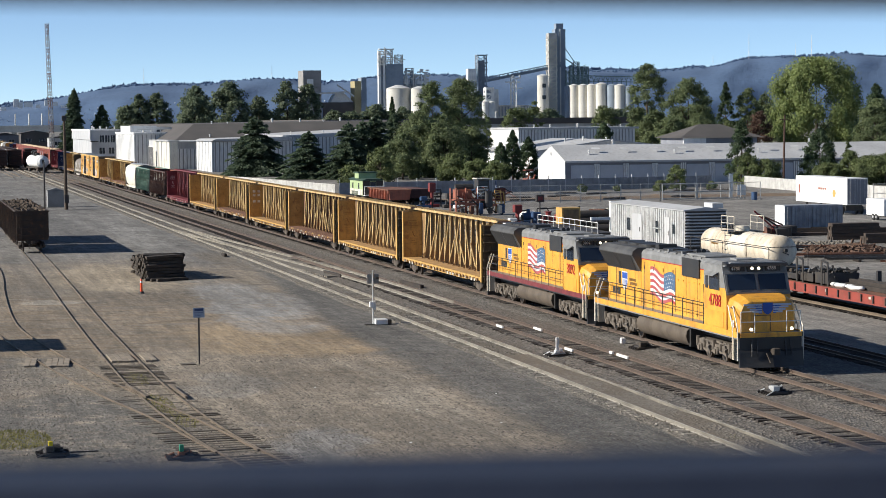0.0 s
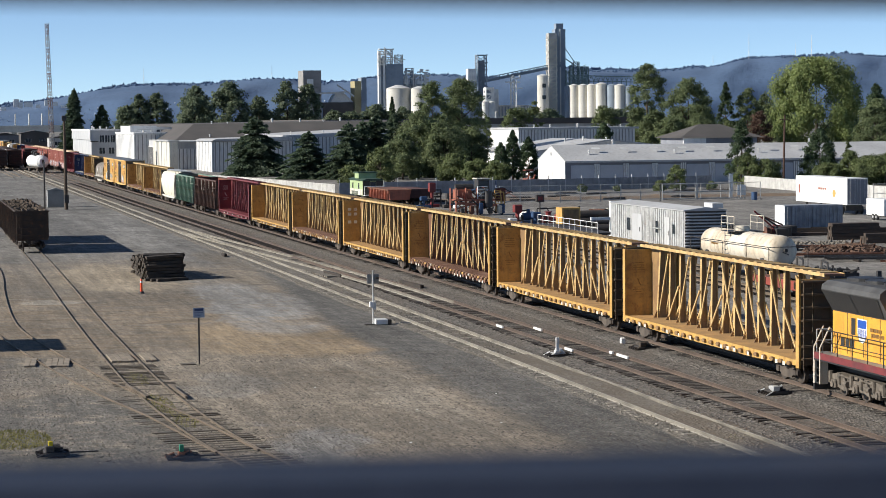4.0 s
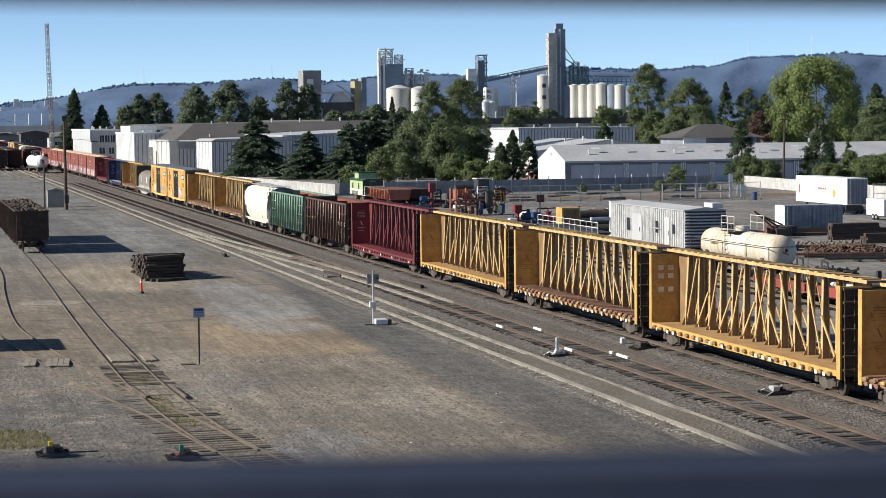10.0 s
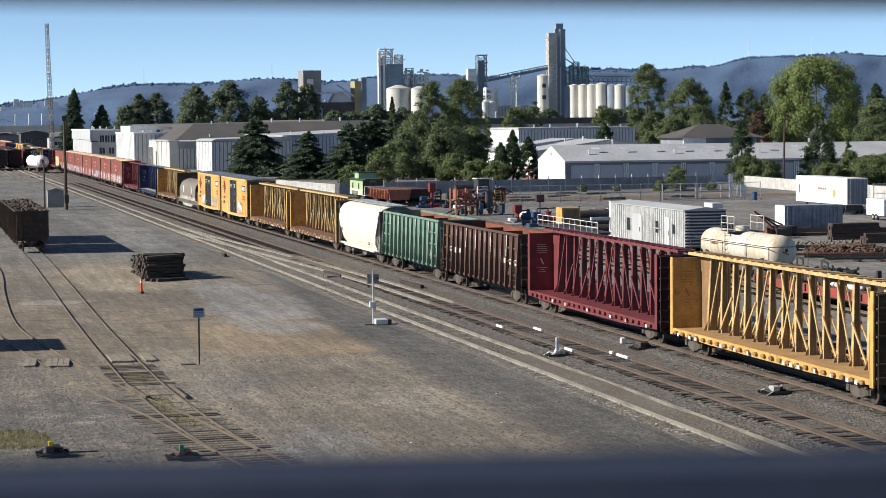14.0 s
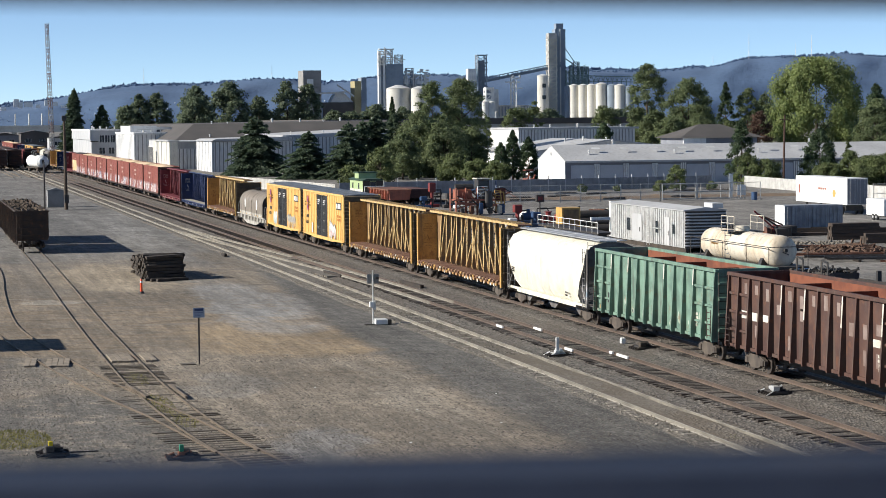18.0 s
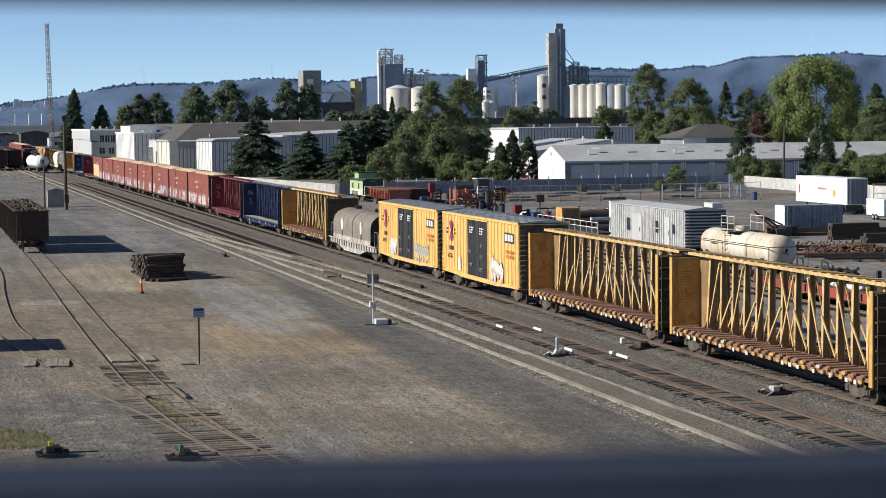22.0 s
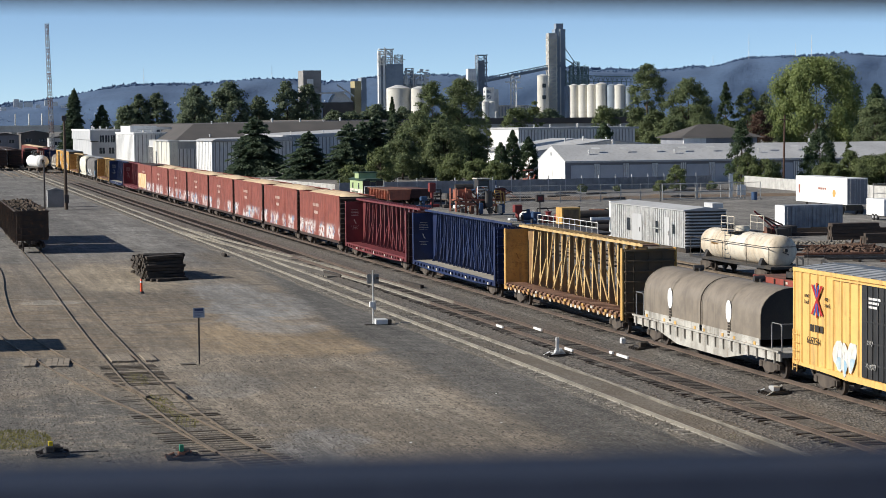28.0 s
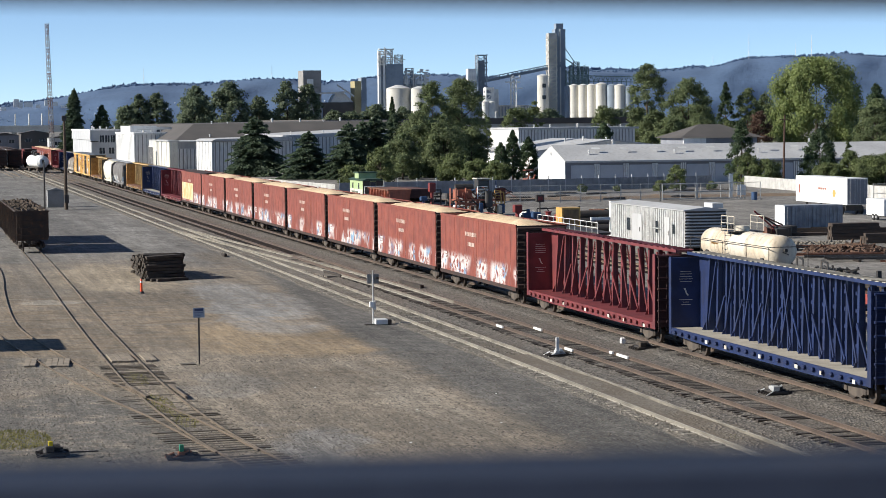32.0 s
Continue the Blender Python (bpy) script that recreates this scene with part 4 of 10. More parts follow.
# ---- covered hopper ----
def hopper(label, paint, length=17.8):
    car = thing("covered_hopper", label, "freight car", group="cars of the train")
    x0, x1 = -1.0, -length + 1.0

    def ring(x, f):
        pts = [(-1.18, 1.0), (-1.48, 1.5), (-1.60, 2.3), (-1.60, 3.1), (-1.5, 3.75), (-1.2, 4.18), (-0.7, 4.38), (0, 4.44)]
        pts = pts + [(-y, z) for y, z in pts[-2::-1]]
        return [(x - f * 0.85 * max(0.0, 3.1 - z), y, z) for y, z in pts]

    part("body", M().loft([ring(x0 - 0.3, 1), ring(x1 + 0.3, -1)], caps=False), paint, car, smooth=True)
    for xa, s in ((x0, 1), (x1, -1)):
        part("end_sheet", M().add(ring(xa - s * 0.3, s), [(i, i + 1, 13 - i, 14 - i) for i in range(7)]), HOPPER_DARK, car, "dark sloped end sheet")
        m = M()
        for y in (-1.45, 1.45):
            m.box(xa - 0.06, xa + 0.06, y - 0.06, y + 0.06, 0.95, 4.1)
            m.bar((xa, y, 1.0), (xa - s * 1.5, y, 2.4), 0.08, 0.08)
        m.box(min(xa, xa - s * 2.0), max(xa, xa - s * 2.0), -1.5, 1.5, 0.85, 0.98)
        part("end_frame", m, HOPPER_DARK, car)
        end_ladder("ladder", car, xa + s * 0.08, -1.45, -1.05, 0.8, 4.5, HOPPER_DARK, 10)
        ladder("side_ladder", car, xa - s * 0.1, xa - s * 0.55, -1.56, 0.9, 4.1, HOPPER_DARK, 9)
    for s in (-1, 1):
        part("side_sill", M().box(x1, x0, min(s * 1.32, s * 1.5), max(s * 1.32, s * 1.5), 0.85, 1.1), paint, car)
    for k in range(3):
        xc = x0 - (k + 0.5) * (x0 - x1) / 3
        part("outlet_gate", M().prism([(xc - 1.7, 1.0), (xc - 0.4, 0.35), (xc + 0.4, 0.35), (xc + 1.7, 1.0)], "y", -1.0, 1.0), HOPPER_DARK, car)
    part("roof_walk", M().box(x1, x0, -0.75, -0.35, 4.5, 4.54).box(x1, x0, 0.35, 0.75, 4.5, 4.54), ROOF_STEEL, car)
    hatch = M().cbox(-0.75, 0.75, -0.3, 0.3, 4.42, 4.54, 0.03).mesh("hatch", ROOF_STEEL)
    for k in range(8):
        part("hatch", hatch, None, car).matrix_basis = pose(x0 - 1.0 - k * (x0 - x1 - 2.0) / 7, 0, 0)
    bars("stencilling", car, x0 - 3.6, -1.612, 1.6, 0.5, 0.1, 2, LETTER_BLACK, 6)
    bars("stencilling", car, x1 + 1.2, -1.612, 2.3, 0.7, 0.07, 3, LETTER_BLACK, 7)
    add_truck(car, -2.4)
    add_truck(car, -length + 2.4)
    add_couplers(car, length)
    return car


# ---- sprayed tags: rounded letters with a dark outline ----
def spray_tag(car, x, y, z, w, h, seed, fill, second, line):
    """A row of bulging letters on the side that faces -y, each an outline with one or two fills on it."""
    rnd = random.Random(seed)
    count = max(3, int(w / (0.42 * h)))
    outline, body, glow = M(), M(), M()
    for k in range(count):
        cx = x + w * (k + 0.5) / count
        cz = z + h * (0.5 + rnd.uniform(-0.1, 0.1))
        rx, rz = w / count * rnd.uniform(0.5, 0.66), h * rnd.uniform(0.38, 0.54)
        ph = [rnd.uniform(0, 6.28) for _ in range(3)]
        ring = []
        for j in range(18):
            a = 2 * math.pi * j / 18
            q = 1 + 0.16 * math.sin(2 * a + ph[0]) + 0.14 * math.sin(3 * a + ph[1]) + 0.08 * math.sin(5 * a + ph[2])
            ring.append((rx * q * math.cos(a), rz * q * math.sin(a)))
        lift = 0.0012 * (k % 3)
        outline.prism([(cx + u, cz + v) for u, v in ring], "y", y - 0.004 - lift, y)
        body.prism([(cx + 0.86 * u, cz + 0.86 * v) for u, v in ring], "y", y - 0.0085 - lift, y - 0.0055 - lift)
        glow.prism([(cx + 0.5 * u + 0.06, cz + 0.4 * v - 0.22 * h) for u, v in ring], "y", y - 0.013 - lift, y - 0.0105 - lift)
        sa = rnd.uniform(-0.5, 0.5)
        outline.bar((cx - 0.3 * rx, y - 0.0155 - lift, cz - 0.3 * rz), (cx + 0.3 * rx * sa, y - 0.0155 - lift, cz + 0.5 * rz), 0.004, 0.06, (1, 0, 0))
    tag = part("sprayed_tag", body, fill, car, "sprayed letters in pale paint with soft outline", kind="stuff")
    part("tag_outline", outline, line, tag, kind="stuff")
    part("tag_shade", glow, second, tag, kind="stuff")


SPRAY_WHITE = surface("sprayed white", (0.58, 0.56, 0.50), (0.66, 0.66, 0.64), 0.6, scale=2.5, amount=0.2, bump=0)
SPRAY_BLUE = surface("sprayed blue", (0.26, 0.42, 0.54), (0.46, 0.54, 0.56), 0.6, scale=2.0, amount=0.1, bump=0)
SPRAY_GREY = surface("sprayed silver grey", (0.42, 0.41, 0.38), (0.30, 0.28, 0.24), 0.6, scale=3.0, amount=0.4, streak=0.4, bump=0)
SPRAY_PINK = surface("sprayed pink", (0.50, 0.28, 0.26), (0.62, 0.55, 0.5), 0.6, scale=2.0, bump=0)


# ---- high box car with twin black doors ----
def box_car(label, paint, number, length=20.3, tags=0):
    car = thing("box_car", label, "freight car", group="cars of the train")
    x0, x1, top = -0.75, -length + 0.75, 4.92
    part("body", M().box(x1, x0, -1.52, 1.52, 0.95, top), paint, car)
    n = 24
    d0, d1 = x0 - 7.2, x0 - 12.2
    for s in (-1, 1):
        rib_mesh = M().prism([(-0.07, s * 1.52), (-0.035, s * 1.585), (0.035, s * 1.585), (0.07, s * 1.52)], "z", 1.08, top - 0.12).mesh("side_rib", paint)
        for k in range(n + 1):
            x = x0 - 0.04 - k * (x0 - x1 - 0.08) / n
            if not d1 - 0.1 < x < d0 + 0.1:
                part("side_rib", rib_mesh, None, car).matrix_basis = pose(x, 0, 0)
        part("side_sill", M().prism([(x0, 0.98), (x0, 1.1), (x1, 1.1), (x1, 0.98), (x1 + 4, 0.9), (x1 + 5, 0.84), (x0 - 5, 0.84), (x0 - 4, 0.9)], "y", s * 1.5, s * 1.58), paint, car)
        part("eave", M().box(x1, x0, min(s * 1.5, s * 1.6), max(s * 1.5, s * 1.6), top - 0.13, top + 0.02), paint, car)
        for k in range(2):
            xa, xb = d0 - k * 2.5 - 0.03, d0 - (k + 1) * 2.5 + 0.03
            dr = part("door", M().cbox(xb, xa, min(s * 1.5, s * 1.57), max(s * 1.5, s * 1.57), 1.12, top - 0.22, 0.02), BLACK, car, "black plug door with locking rods")
            for q in (0.22, 0.42, 0.62, 0.82):
                x = xb + (xa - xb) * q
                part("locking_rod", M().tube((x, s * 1.6, 1.15), (x, s * 1.6, top - 0.25), 0.022, 5), BLACK, dr)
            m = M()
            for z in (1.7, 2.5, 3.3, 4.1):
                m.box(xb + 0.08, xa - 0.08, min(s * 1.57, s * 1.6), max(s * 1.57, s * 1.6), z - 0.03, z + 0.03)
            part("door_batten", m, BLACK, dr, kind="stuff")
            if s < 0:
                m = M()
                for j in range(3):
                    m.box(xb + 0.7, xa - 0.7 - 0.15 * j, -1.606, -1.6, 4.15 - j * 0.16, 4.24 - j * 0.16)
                part("stencilling", m, FLAG_WHITE, dr, kind="stuff")
    part("door_track", M().box(d1 - 2.6, d0 + 0.2, -1.62, -1.56, top - 0.24, top - 0.17), paint, car)
    part("roof", M().prism([(-1.56, top), (0, top + 0.15), (1.56, top), (1.56, top - 0.05), (-1.56, top - 0.05)], "x", x1, x0), ROOF_STEEL, car)
    m = M()
    for k in range(22):
        x = x0 - 0.5 - k * (x0 - x1 - 1) / 21
        m.bar((x, -1.5, top + 0.02), (x, 0, top + 0.165), 0.07, 0.05)
        m.bar((x, 1.5, top + 0.02), (x, 0, top + 0.165), 0.07, 0.05)
    part("roof_ribs", m, ROOF_STEEL, car, kind="stuff")
    for xa, s in ((x0, 1), (x1, -1)):
        m = M().corrugated(xa + s * 0.004, s, -1.48, 1.48, 1.0, top, 13, 0.11, 0.0035)
        part("end_panel", m, BOX_END, car, "dark corrugated end")
        ladder("ladder", car, xa - s * 0.12, xa - s * 0.55, -1.64, 0.7, 2.4, paint, 5)
        end_ladder("end_ladder", car, xa + s * 0.16, -1.45, -1.0, 0.7, 2.4, BOX_END, 5)
    # the crossed emblem as plain shapes, and the dark name panel
    xc, zc = x1 + 2.45, 3.75
    m = M()
    m.prism([(xc - 0.58, zc + 0.6), (xc - 0.40, zc + 0.6), (xc + 0.58, zc - 0.6), (xc + 0.40, zc - 0.6)], "y", -1.598, -1.588)
    m.prism([(xc + 0.58, zc + 0.6), (xc + 0.40, zc + 0.6), (xc - 0.58, zc - 0.6), (xc - 0.40, zc - 0.6)], "y", -1.606, -1.5985)
    m.bar((xc, -1.602, zc + 0.7), (xc, -1.602, zc - 0.7), 0.014, 0.1, (1, 0, 0))
    part("emblem", m, RED, car, "red and blue crossed emblem")
    m = M()
    for q in (-1, 1):
        m.prism([(xc + q * 0.14, zc + 0.62), (xc + q * 0.26, zc + 0.62), (xc + q * 0.06, zc + 0.1), (xc + q * 0.0, zc + 0.16)], "y", -1.612 - 0.001 * q, -1.6075)
        m.prism([(xc + q * 0.14, zc - 0.62), (xc + q * 0.26, zc - 0.62), (xc + q * 0.06, zc - 0.1), (xc + q * 0.0, zc - 0.16)], "y", -1.612 - 0.001 * q, -1.6075)
    part("emblem", m, SHIELD_BLUE, car)
    words("slogan", "next\nload", 0.26, LETTER_BLACK, car, side_face(xc - 1.25, -1.592, zc + 0.05))
    words("slogan", "any\nroad", 0.26, LETTER_BLACK, car, side_face(xc + 0.75, -1.592, zc + 0.05))
    bars("reporting_mark", car, xc - 0.75, -1.592, 2.75, 1.5, 0.28, 1, LETTER_BLACK, 9)
    words("car_number", number, 0.42, LETTER_BLACK, car, side_face(xc - 1.0, -1.592, 1.95))
    part("name_panel", M().box(x0 - 3.1, x0 - 0.9, -1.6, -1.588, 3.65, 4.25), LETTER_BLACK, car)
    m = M()
    for k in range(3):
        m.box(x0 - 2.9 + k * 0.65, x0 - 2.45 + k * 0.65, -1.606, -1.6, 3.75, 4.15)
    part("name_blocks", m, FLAG_WHITE, car)
    bars("stencilling", car, x0 - 2.9, -1.592, 3.2, 2.0, 0.2, 2, surface("stencil orange", (0.55, 0.2, 0.03), None, 0.6, bump=0) if "stencil orange" not in bpy.data.materials else bpy.data.materials["stencil orange"], 10)
    if tags == 1:
        spray_tag(car, x0 - 6.3, -1.588, 1.1, 2.9, 1.45, 5, SPRAY_WHITE, SPRAY_PINK, SPRAY_GREY)
        for k, (x, z, w) in enumerate(((d1 + 0.5, 1.7, 0.8), (d1 + 0.4, 2.5, 0.6), (d0 - 1.9, 1.5, 0.9), (d0 - 1.7, 2.3, 0.7), (d0 - 1.6, 3.0, 0.5))):
            spray_tag(car, x, -1.606, z, w, 0.24, 60 + k, SPRAY_GREY, BLACK, BLACK)
        part("placard", M().box(x1 + 4.3, x1 + 4.9, -1.594, -1.588, 1.25, 2.1), FLAG_WHITE, car)
    elif tags == 2:
        spray_tag(car, x0 - 6.8, -1.588, 1.1, 4.4, 1.25, 15, SPRAY_GREY, BOX_YELLOW, SPRAY_GREY)
        spray_tag(car, x1 + 4.2, -1.588, 1.1, 1.9, 1.3, 17, SPRAY_WHITE, SPRAY_BLUE, SPRAY_WHITE)
        for k, (x, z, w) in enumerate(((d1 + 0.5, 1.5, 0.9), (d1 + 0.6, 2.4, 0.5), (d0 - 1.8, 1.6, 0.8), (d0 - 1.5, 2.6, 0.5))):
            spray_tag(car, x, -1.606, z, w, 0.24, 70 + k, SPRAY_GREY, BLACK, BLACK)
    part("centre_sill", M().box(x1, x0, -0.35, 0.35, 0.6, 0.95), UNDER, car)
    add_truck(car, -2.9)
    add_truck(car, -length + 2.9)
    add_couplers(car, length)
    return car


# ---- coil car ----
COIL_WHITE = surface("grimy white", (0.50, 0.48, 0.43), (0.33, 0.31, 0.27), 0.7, streak=0.8, rust=0.35, amount=0.5)


def coil_car(label, length=20.6):
    car = thing("coil_car", label, "freight car", group="cars of the train")
    x0, x1 = -0.8, -length + 0.8
    for s in (-1, 1):
        m = M().prism([(x0, 0.85), (x0, 1.28), (x1, 1.28), (x1, 0.85), (x1 + 3.6, 0.8), (x1 + 6.4, 0.38), (x0 - 6.4, 0.38), (x0 - 3.6, 0.8)], "y", s * 1.38, s * 1.46)
        part("side_sill", m, COIL_WHITE, car, "dirty white fish-belly side sill")
    rib = M().box(-0.04, 0.04, -1.54, -1.46, 0.75, 1.22).mesh("sill_rib", COIL_WHITE)
    for k in range(19):
        part("sill_rib", rib, None, car).matrix_basis = pose(x0 - 0.5 - k * (x0 - x1 - 1) / 18, 0, 0)
    part("deck", M().box(x1, x0, -1.38, 1.38, 1.0, 1.2).box(x1, x0, -1.56, -1.44, 1.22, 1.3), COIL_WHITE, car)
    mid = (x0 + x1) / 2
    for a, b in ((x0 - 2.3, mid + 0.12), (mid - 0.12, x1 + 1.6)):
        prof = [(-1.42, 1.55), (-1.42, 2.6)] + [(-1.42 * math.cos(t), 2.6 + 1.15 * math.sin(t)) for t in [k * math.pi / 12 for k in range(1, 12)]] + [(1.42, 2.6), (1.42, 1.55)]
        hood = part("hood", M().loft([[(a, y, z) for y, z in prof], [(b, y, z) for y, z in prof]]), COIL_HOOD, car, "brown-grey rounded coil hood", smooth=True)
        part("skirt", M().box(b + 0.05, a - 0.05, -1.45, -1.40, 1.22, 1.6).box(b + 0.05, a - 0.05, 1.40, 1.45, 1.22, 1.6), COIL_WHITE, hood)
        m = M().loft([[(a + 0.004, y * 0.98, z) for y, z in prof], [(a + 0.03, y * 0.98, z) for y, z in prof]])
        part("end_cover", m, LOCO_DARK, hood)
        for q in (0.0, 0.5, 1.0):
            x = a + (b - a) * q
            part("band", M().loft([[(x - 0.05, y * 1.012, z + 0.012) for y, z in prof], [(x + 0.05, y * 1.012, z + 0.012) for y, z in prof]], caps=False, close=False), COIL_HOOD, hood)
        xc = a + (b - a) * 0.52
        pts = [(xc + 0.34 * math.cos(t), 2.48 + 0.5 * math.sin(t)) for t in [k * math.pi / 8 for k in range(16)]]
        part("white_patch", M().prism(pts, "y", -1.45, -1.432), WHITE, hood)
        part("bracket", M().tube((xc, -0.25, 3.9), (xc, 0.25, 3.9), 0.14, 8).box(xc - 0.3, xc + 0.3, -0.05, 0.05, 3.72, 3.9), STEEL_DARK, hood)
        m = M()
        for q in (0.08, 0.42, 0.62, 0.95):
            x = a + (b - a) * q
            m.box(x - 0.12, x + 0.12, -1.47, -1.452, 1.26, 1.44)
        part("yellow_marks", m, CB_YELLOW, hood, kind="stuff")
        bars("stencilling", hood, xc - 0.1, -1.455, 2.0, 0.3, 0.09, 5, LETTER_BLACK, 12)
    for xa, s in ((x0, 1), (x1, -1)):
        for y in (-1.35, 1.35):
            part("handrail", M().loft([[(xa - s * u + 0.03 * math.cos(a) * (1 if k % 2 else 0.7), y + 0.03 * math.sin(a), z + 0.03 * math.cos(a) * 0.7) for a in [q * math.pi / 3 for q in range(6)]] for k, (u, z) in enumerate(((0.1, 1.2), (0.1, 2.3), (0.2, 2.4), (1.1, 2.4), (1.2, 2.3), (1.2, 1.2)))]), LOCO_GREY, car)
        part("end_handrail", M().tube((xa - s * 0.1, -1.35, 2.4), (xa - s * 0.1, 1.35, 2.4), 0.03, 6), LOCO_GREY, car)
    part("centre_sill", M().box(x1, x0, -0.5, 0.5, 0.55, 1.0), UNDER, car)
    add_truck(car, -2.9)
    add_truck(car, -length + 2.9)
    add_couplers(car, length)
    return car


# ---- six-axle diesel locomotive ----
def loco_truck_mesh():
    m = M()
    for s in (-1, 1):
        y0, y1 = sorted((s * 1.0, s * 1.2))
        m.prism([(-2.75, 0.5), (-2.6, 0.85), (-1.6, 0.98), (-0.6, 0.8), (0.6, 0.8), (1.6, 0.98), (2.6, 0.85), (2.75, 0.5), (1.9, 0.42), (1.2, 0.3), (0.6, 0.42), (-0.6, 0.42), (-1.2, 0.3), (-1.9, 0.42)], "y", y0, y1)
        for x in (-2.05, 0, 2.05):
            m.cbox(x - 0.2, x + 0.2, min(s * 1.1, s * 1.32), max(s * 1.1, s * 1.32), 0.34, 0.68, 0.04)
            m.tube((x, s * 1.3, 0.5), (x, s * 1.37, 0.5), 0.13, 10)
        for x in (-2.45, -1.6, -0.45, 0.45, 1.6, 2.45):
            m.tube((x, s * 1.22, 0.55), (x, s * 1.22, 0.98), 0.1, 8)
        for x in (-1.05, 1.05):
            m.tube((x, s * 1.28, 0.62), (x + 0.35, s * 1.28, 0.62), 0.11, 8)
            m.bar((x, s * 1.26, 0.9), (x + 0.3, s * 1.26, 0.25), 0.06, 0.06)
            m.tube((x - 0.55, s * 1.25, 0.9), (x + 0.6, s * 1.25, 0.86), 0.04, 6)
    m.box(-2.5, 2.5, -0.95, 0.95, 0.6, 0.9)
    return m.mesh("truck", surface("loco truck dust", (0.17, 0.14, 0.11), (0.08, 0.068, 0.055), 0.85, amount=0.5, scale=3.0))


def waving_flag(car, x0, x1, z0, z1, y):
    """The painted flag: wavy stripes, with the canton at the upper front."""
    n = 22

    def wave(q):
        return 0.12 * math.sin(q * 8.5 + 0.6) + 0.22 * (0.5 - q)

    for k in range(9):
        a, b = z1 - (z1 - z0) * k / 9, z1 - (z1 - z0) * (k + 1) / 9
        lead = 0.55 if k < 5 else 1.0
        top, bot = [], []
        for i in range(n + 1):
            q = i / n * lead
            x = x0 + (x1 - x0) * q
            top.append((x, y, a + wave(q)))
            bot.append((x, y, b + wave(q)))
        m = M().add(top + bot, [(i, i + 1, n + 2 + i, n + 1 + i) for i in range(n)])
        part("flag_stripe", m, FLAG_RED if k % 2 == 0 else FLAG_WHITE, car)
    top, bot = [], []
    for i in range(n + 1):
        q = 0.55 + 0.45 * i / n
        x = x0 + (x1 - x0) * q
        top.append((x, y, z1 + wave(q) + 0.05))
        bot.append((x, y, z1 - (z1 - z0) * 5 / 9 + wave(q)))
    part("flag_canton", M().add(top + bot, [(i, i + 1, n + 2 + i, n + 1 + i) for i in range(n)]), FLAG_BLUE, car)
    m = M()
    for r in range(4):
        for c in range(5):
            q = 0.6 + 0.36 * (c + 0.5 * (r % 2)) / 5
            x, z = x0 + (x1 - x0) * q, z1 - 0.12 - (z1 - z0) * 0.13 * r + wave(q)
            m.box(x - 0.03, x + 0.03, y - 0.005, y - 0.001, z - 0.03, z + 0.03)
    part("flag_stars", m, FLAG_WHITE, car, kind="stuff")


def shield(name, parent, x, y, z, w, h):
    m = M().prism([(x - w / 2, z + h / 2), (x + w / 2, z + h / 2), (x + w / 2, z - h * 0.1), (x + w * 0.3, z - h * 0.4), (x, z - h / 2), (x - w * 0.3, z - h * 0.4), (x - w / 2, z - h * 0.1)], "y", y - 0.008, y)
    part(name, m, FLAG_WHITE, parent)
    part(name, M().box(x - w * 0.46, x + w * 0.46, y - 0.013, y - 0.008, z + h * 0.12, z + h * 0.45), SHIELD_BLUE, parent)
    m = M()
    for k in range(4):
        m.box(x - w * 0.38 + k * w * 0.22, x - w * 0.28 + k * w * 0.22, y - 0.013, y - 0.008, z - h * 0.3, z + h * 0.08)
    part(name, m, SHIELD_BLUE, parent)


LOCO_L = 22.05


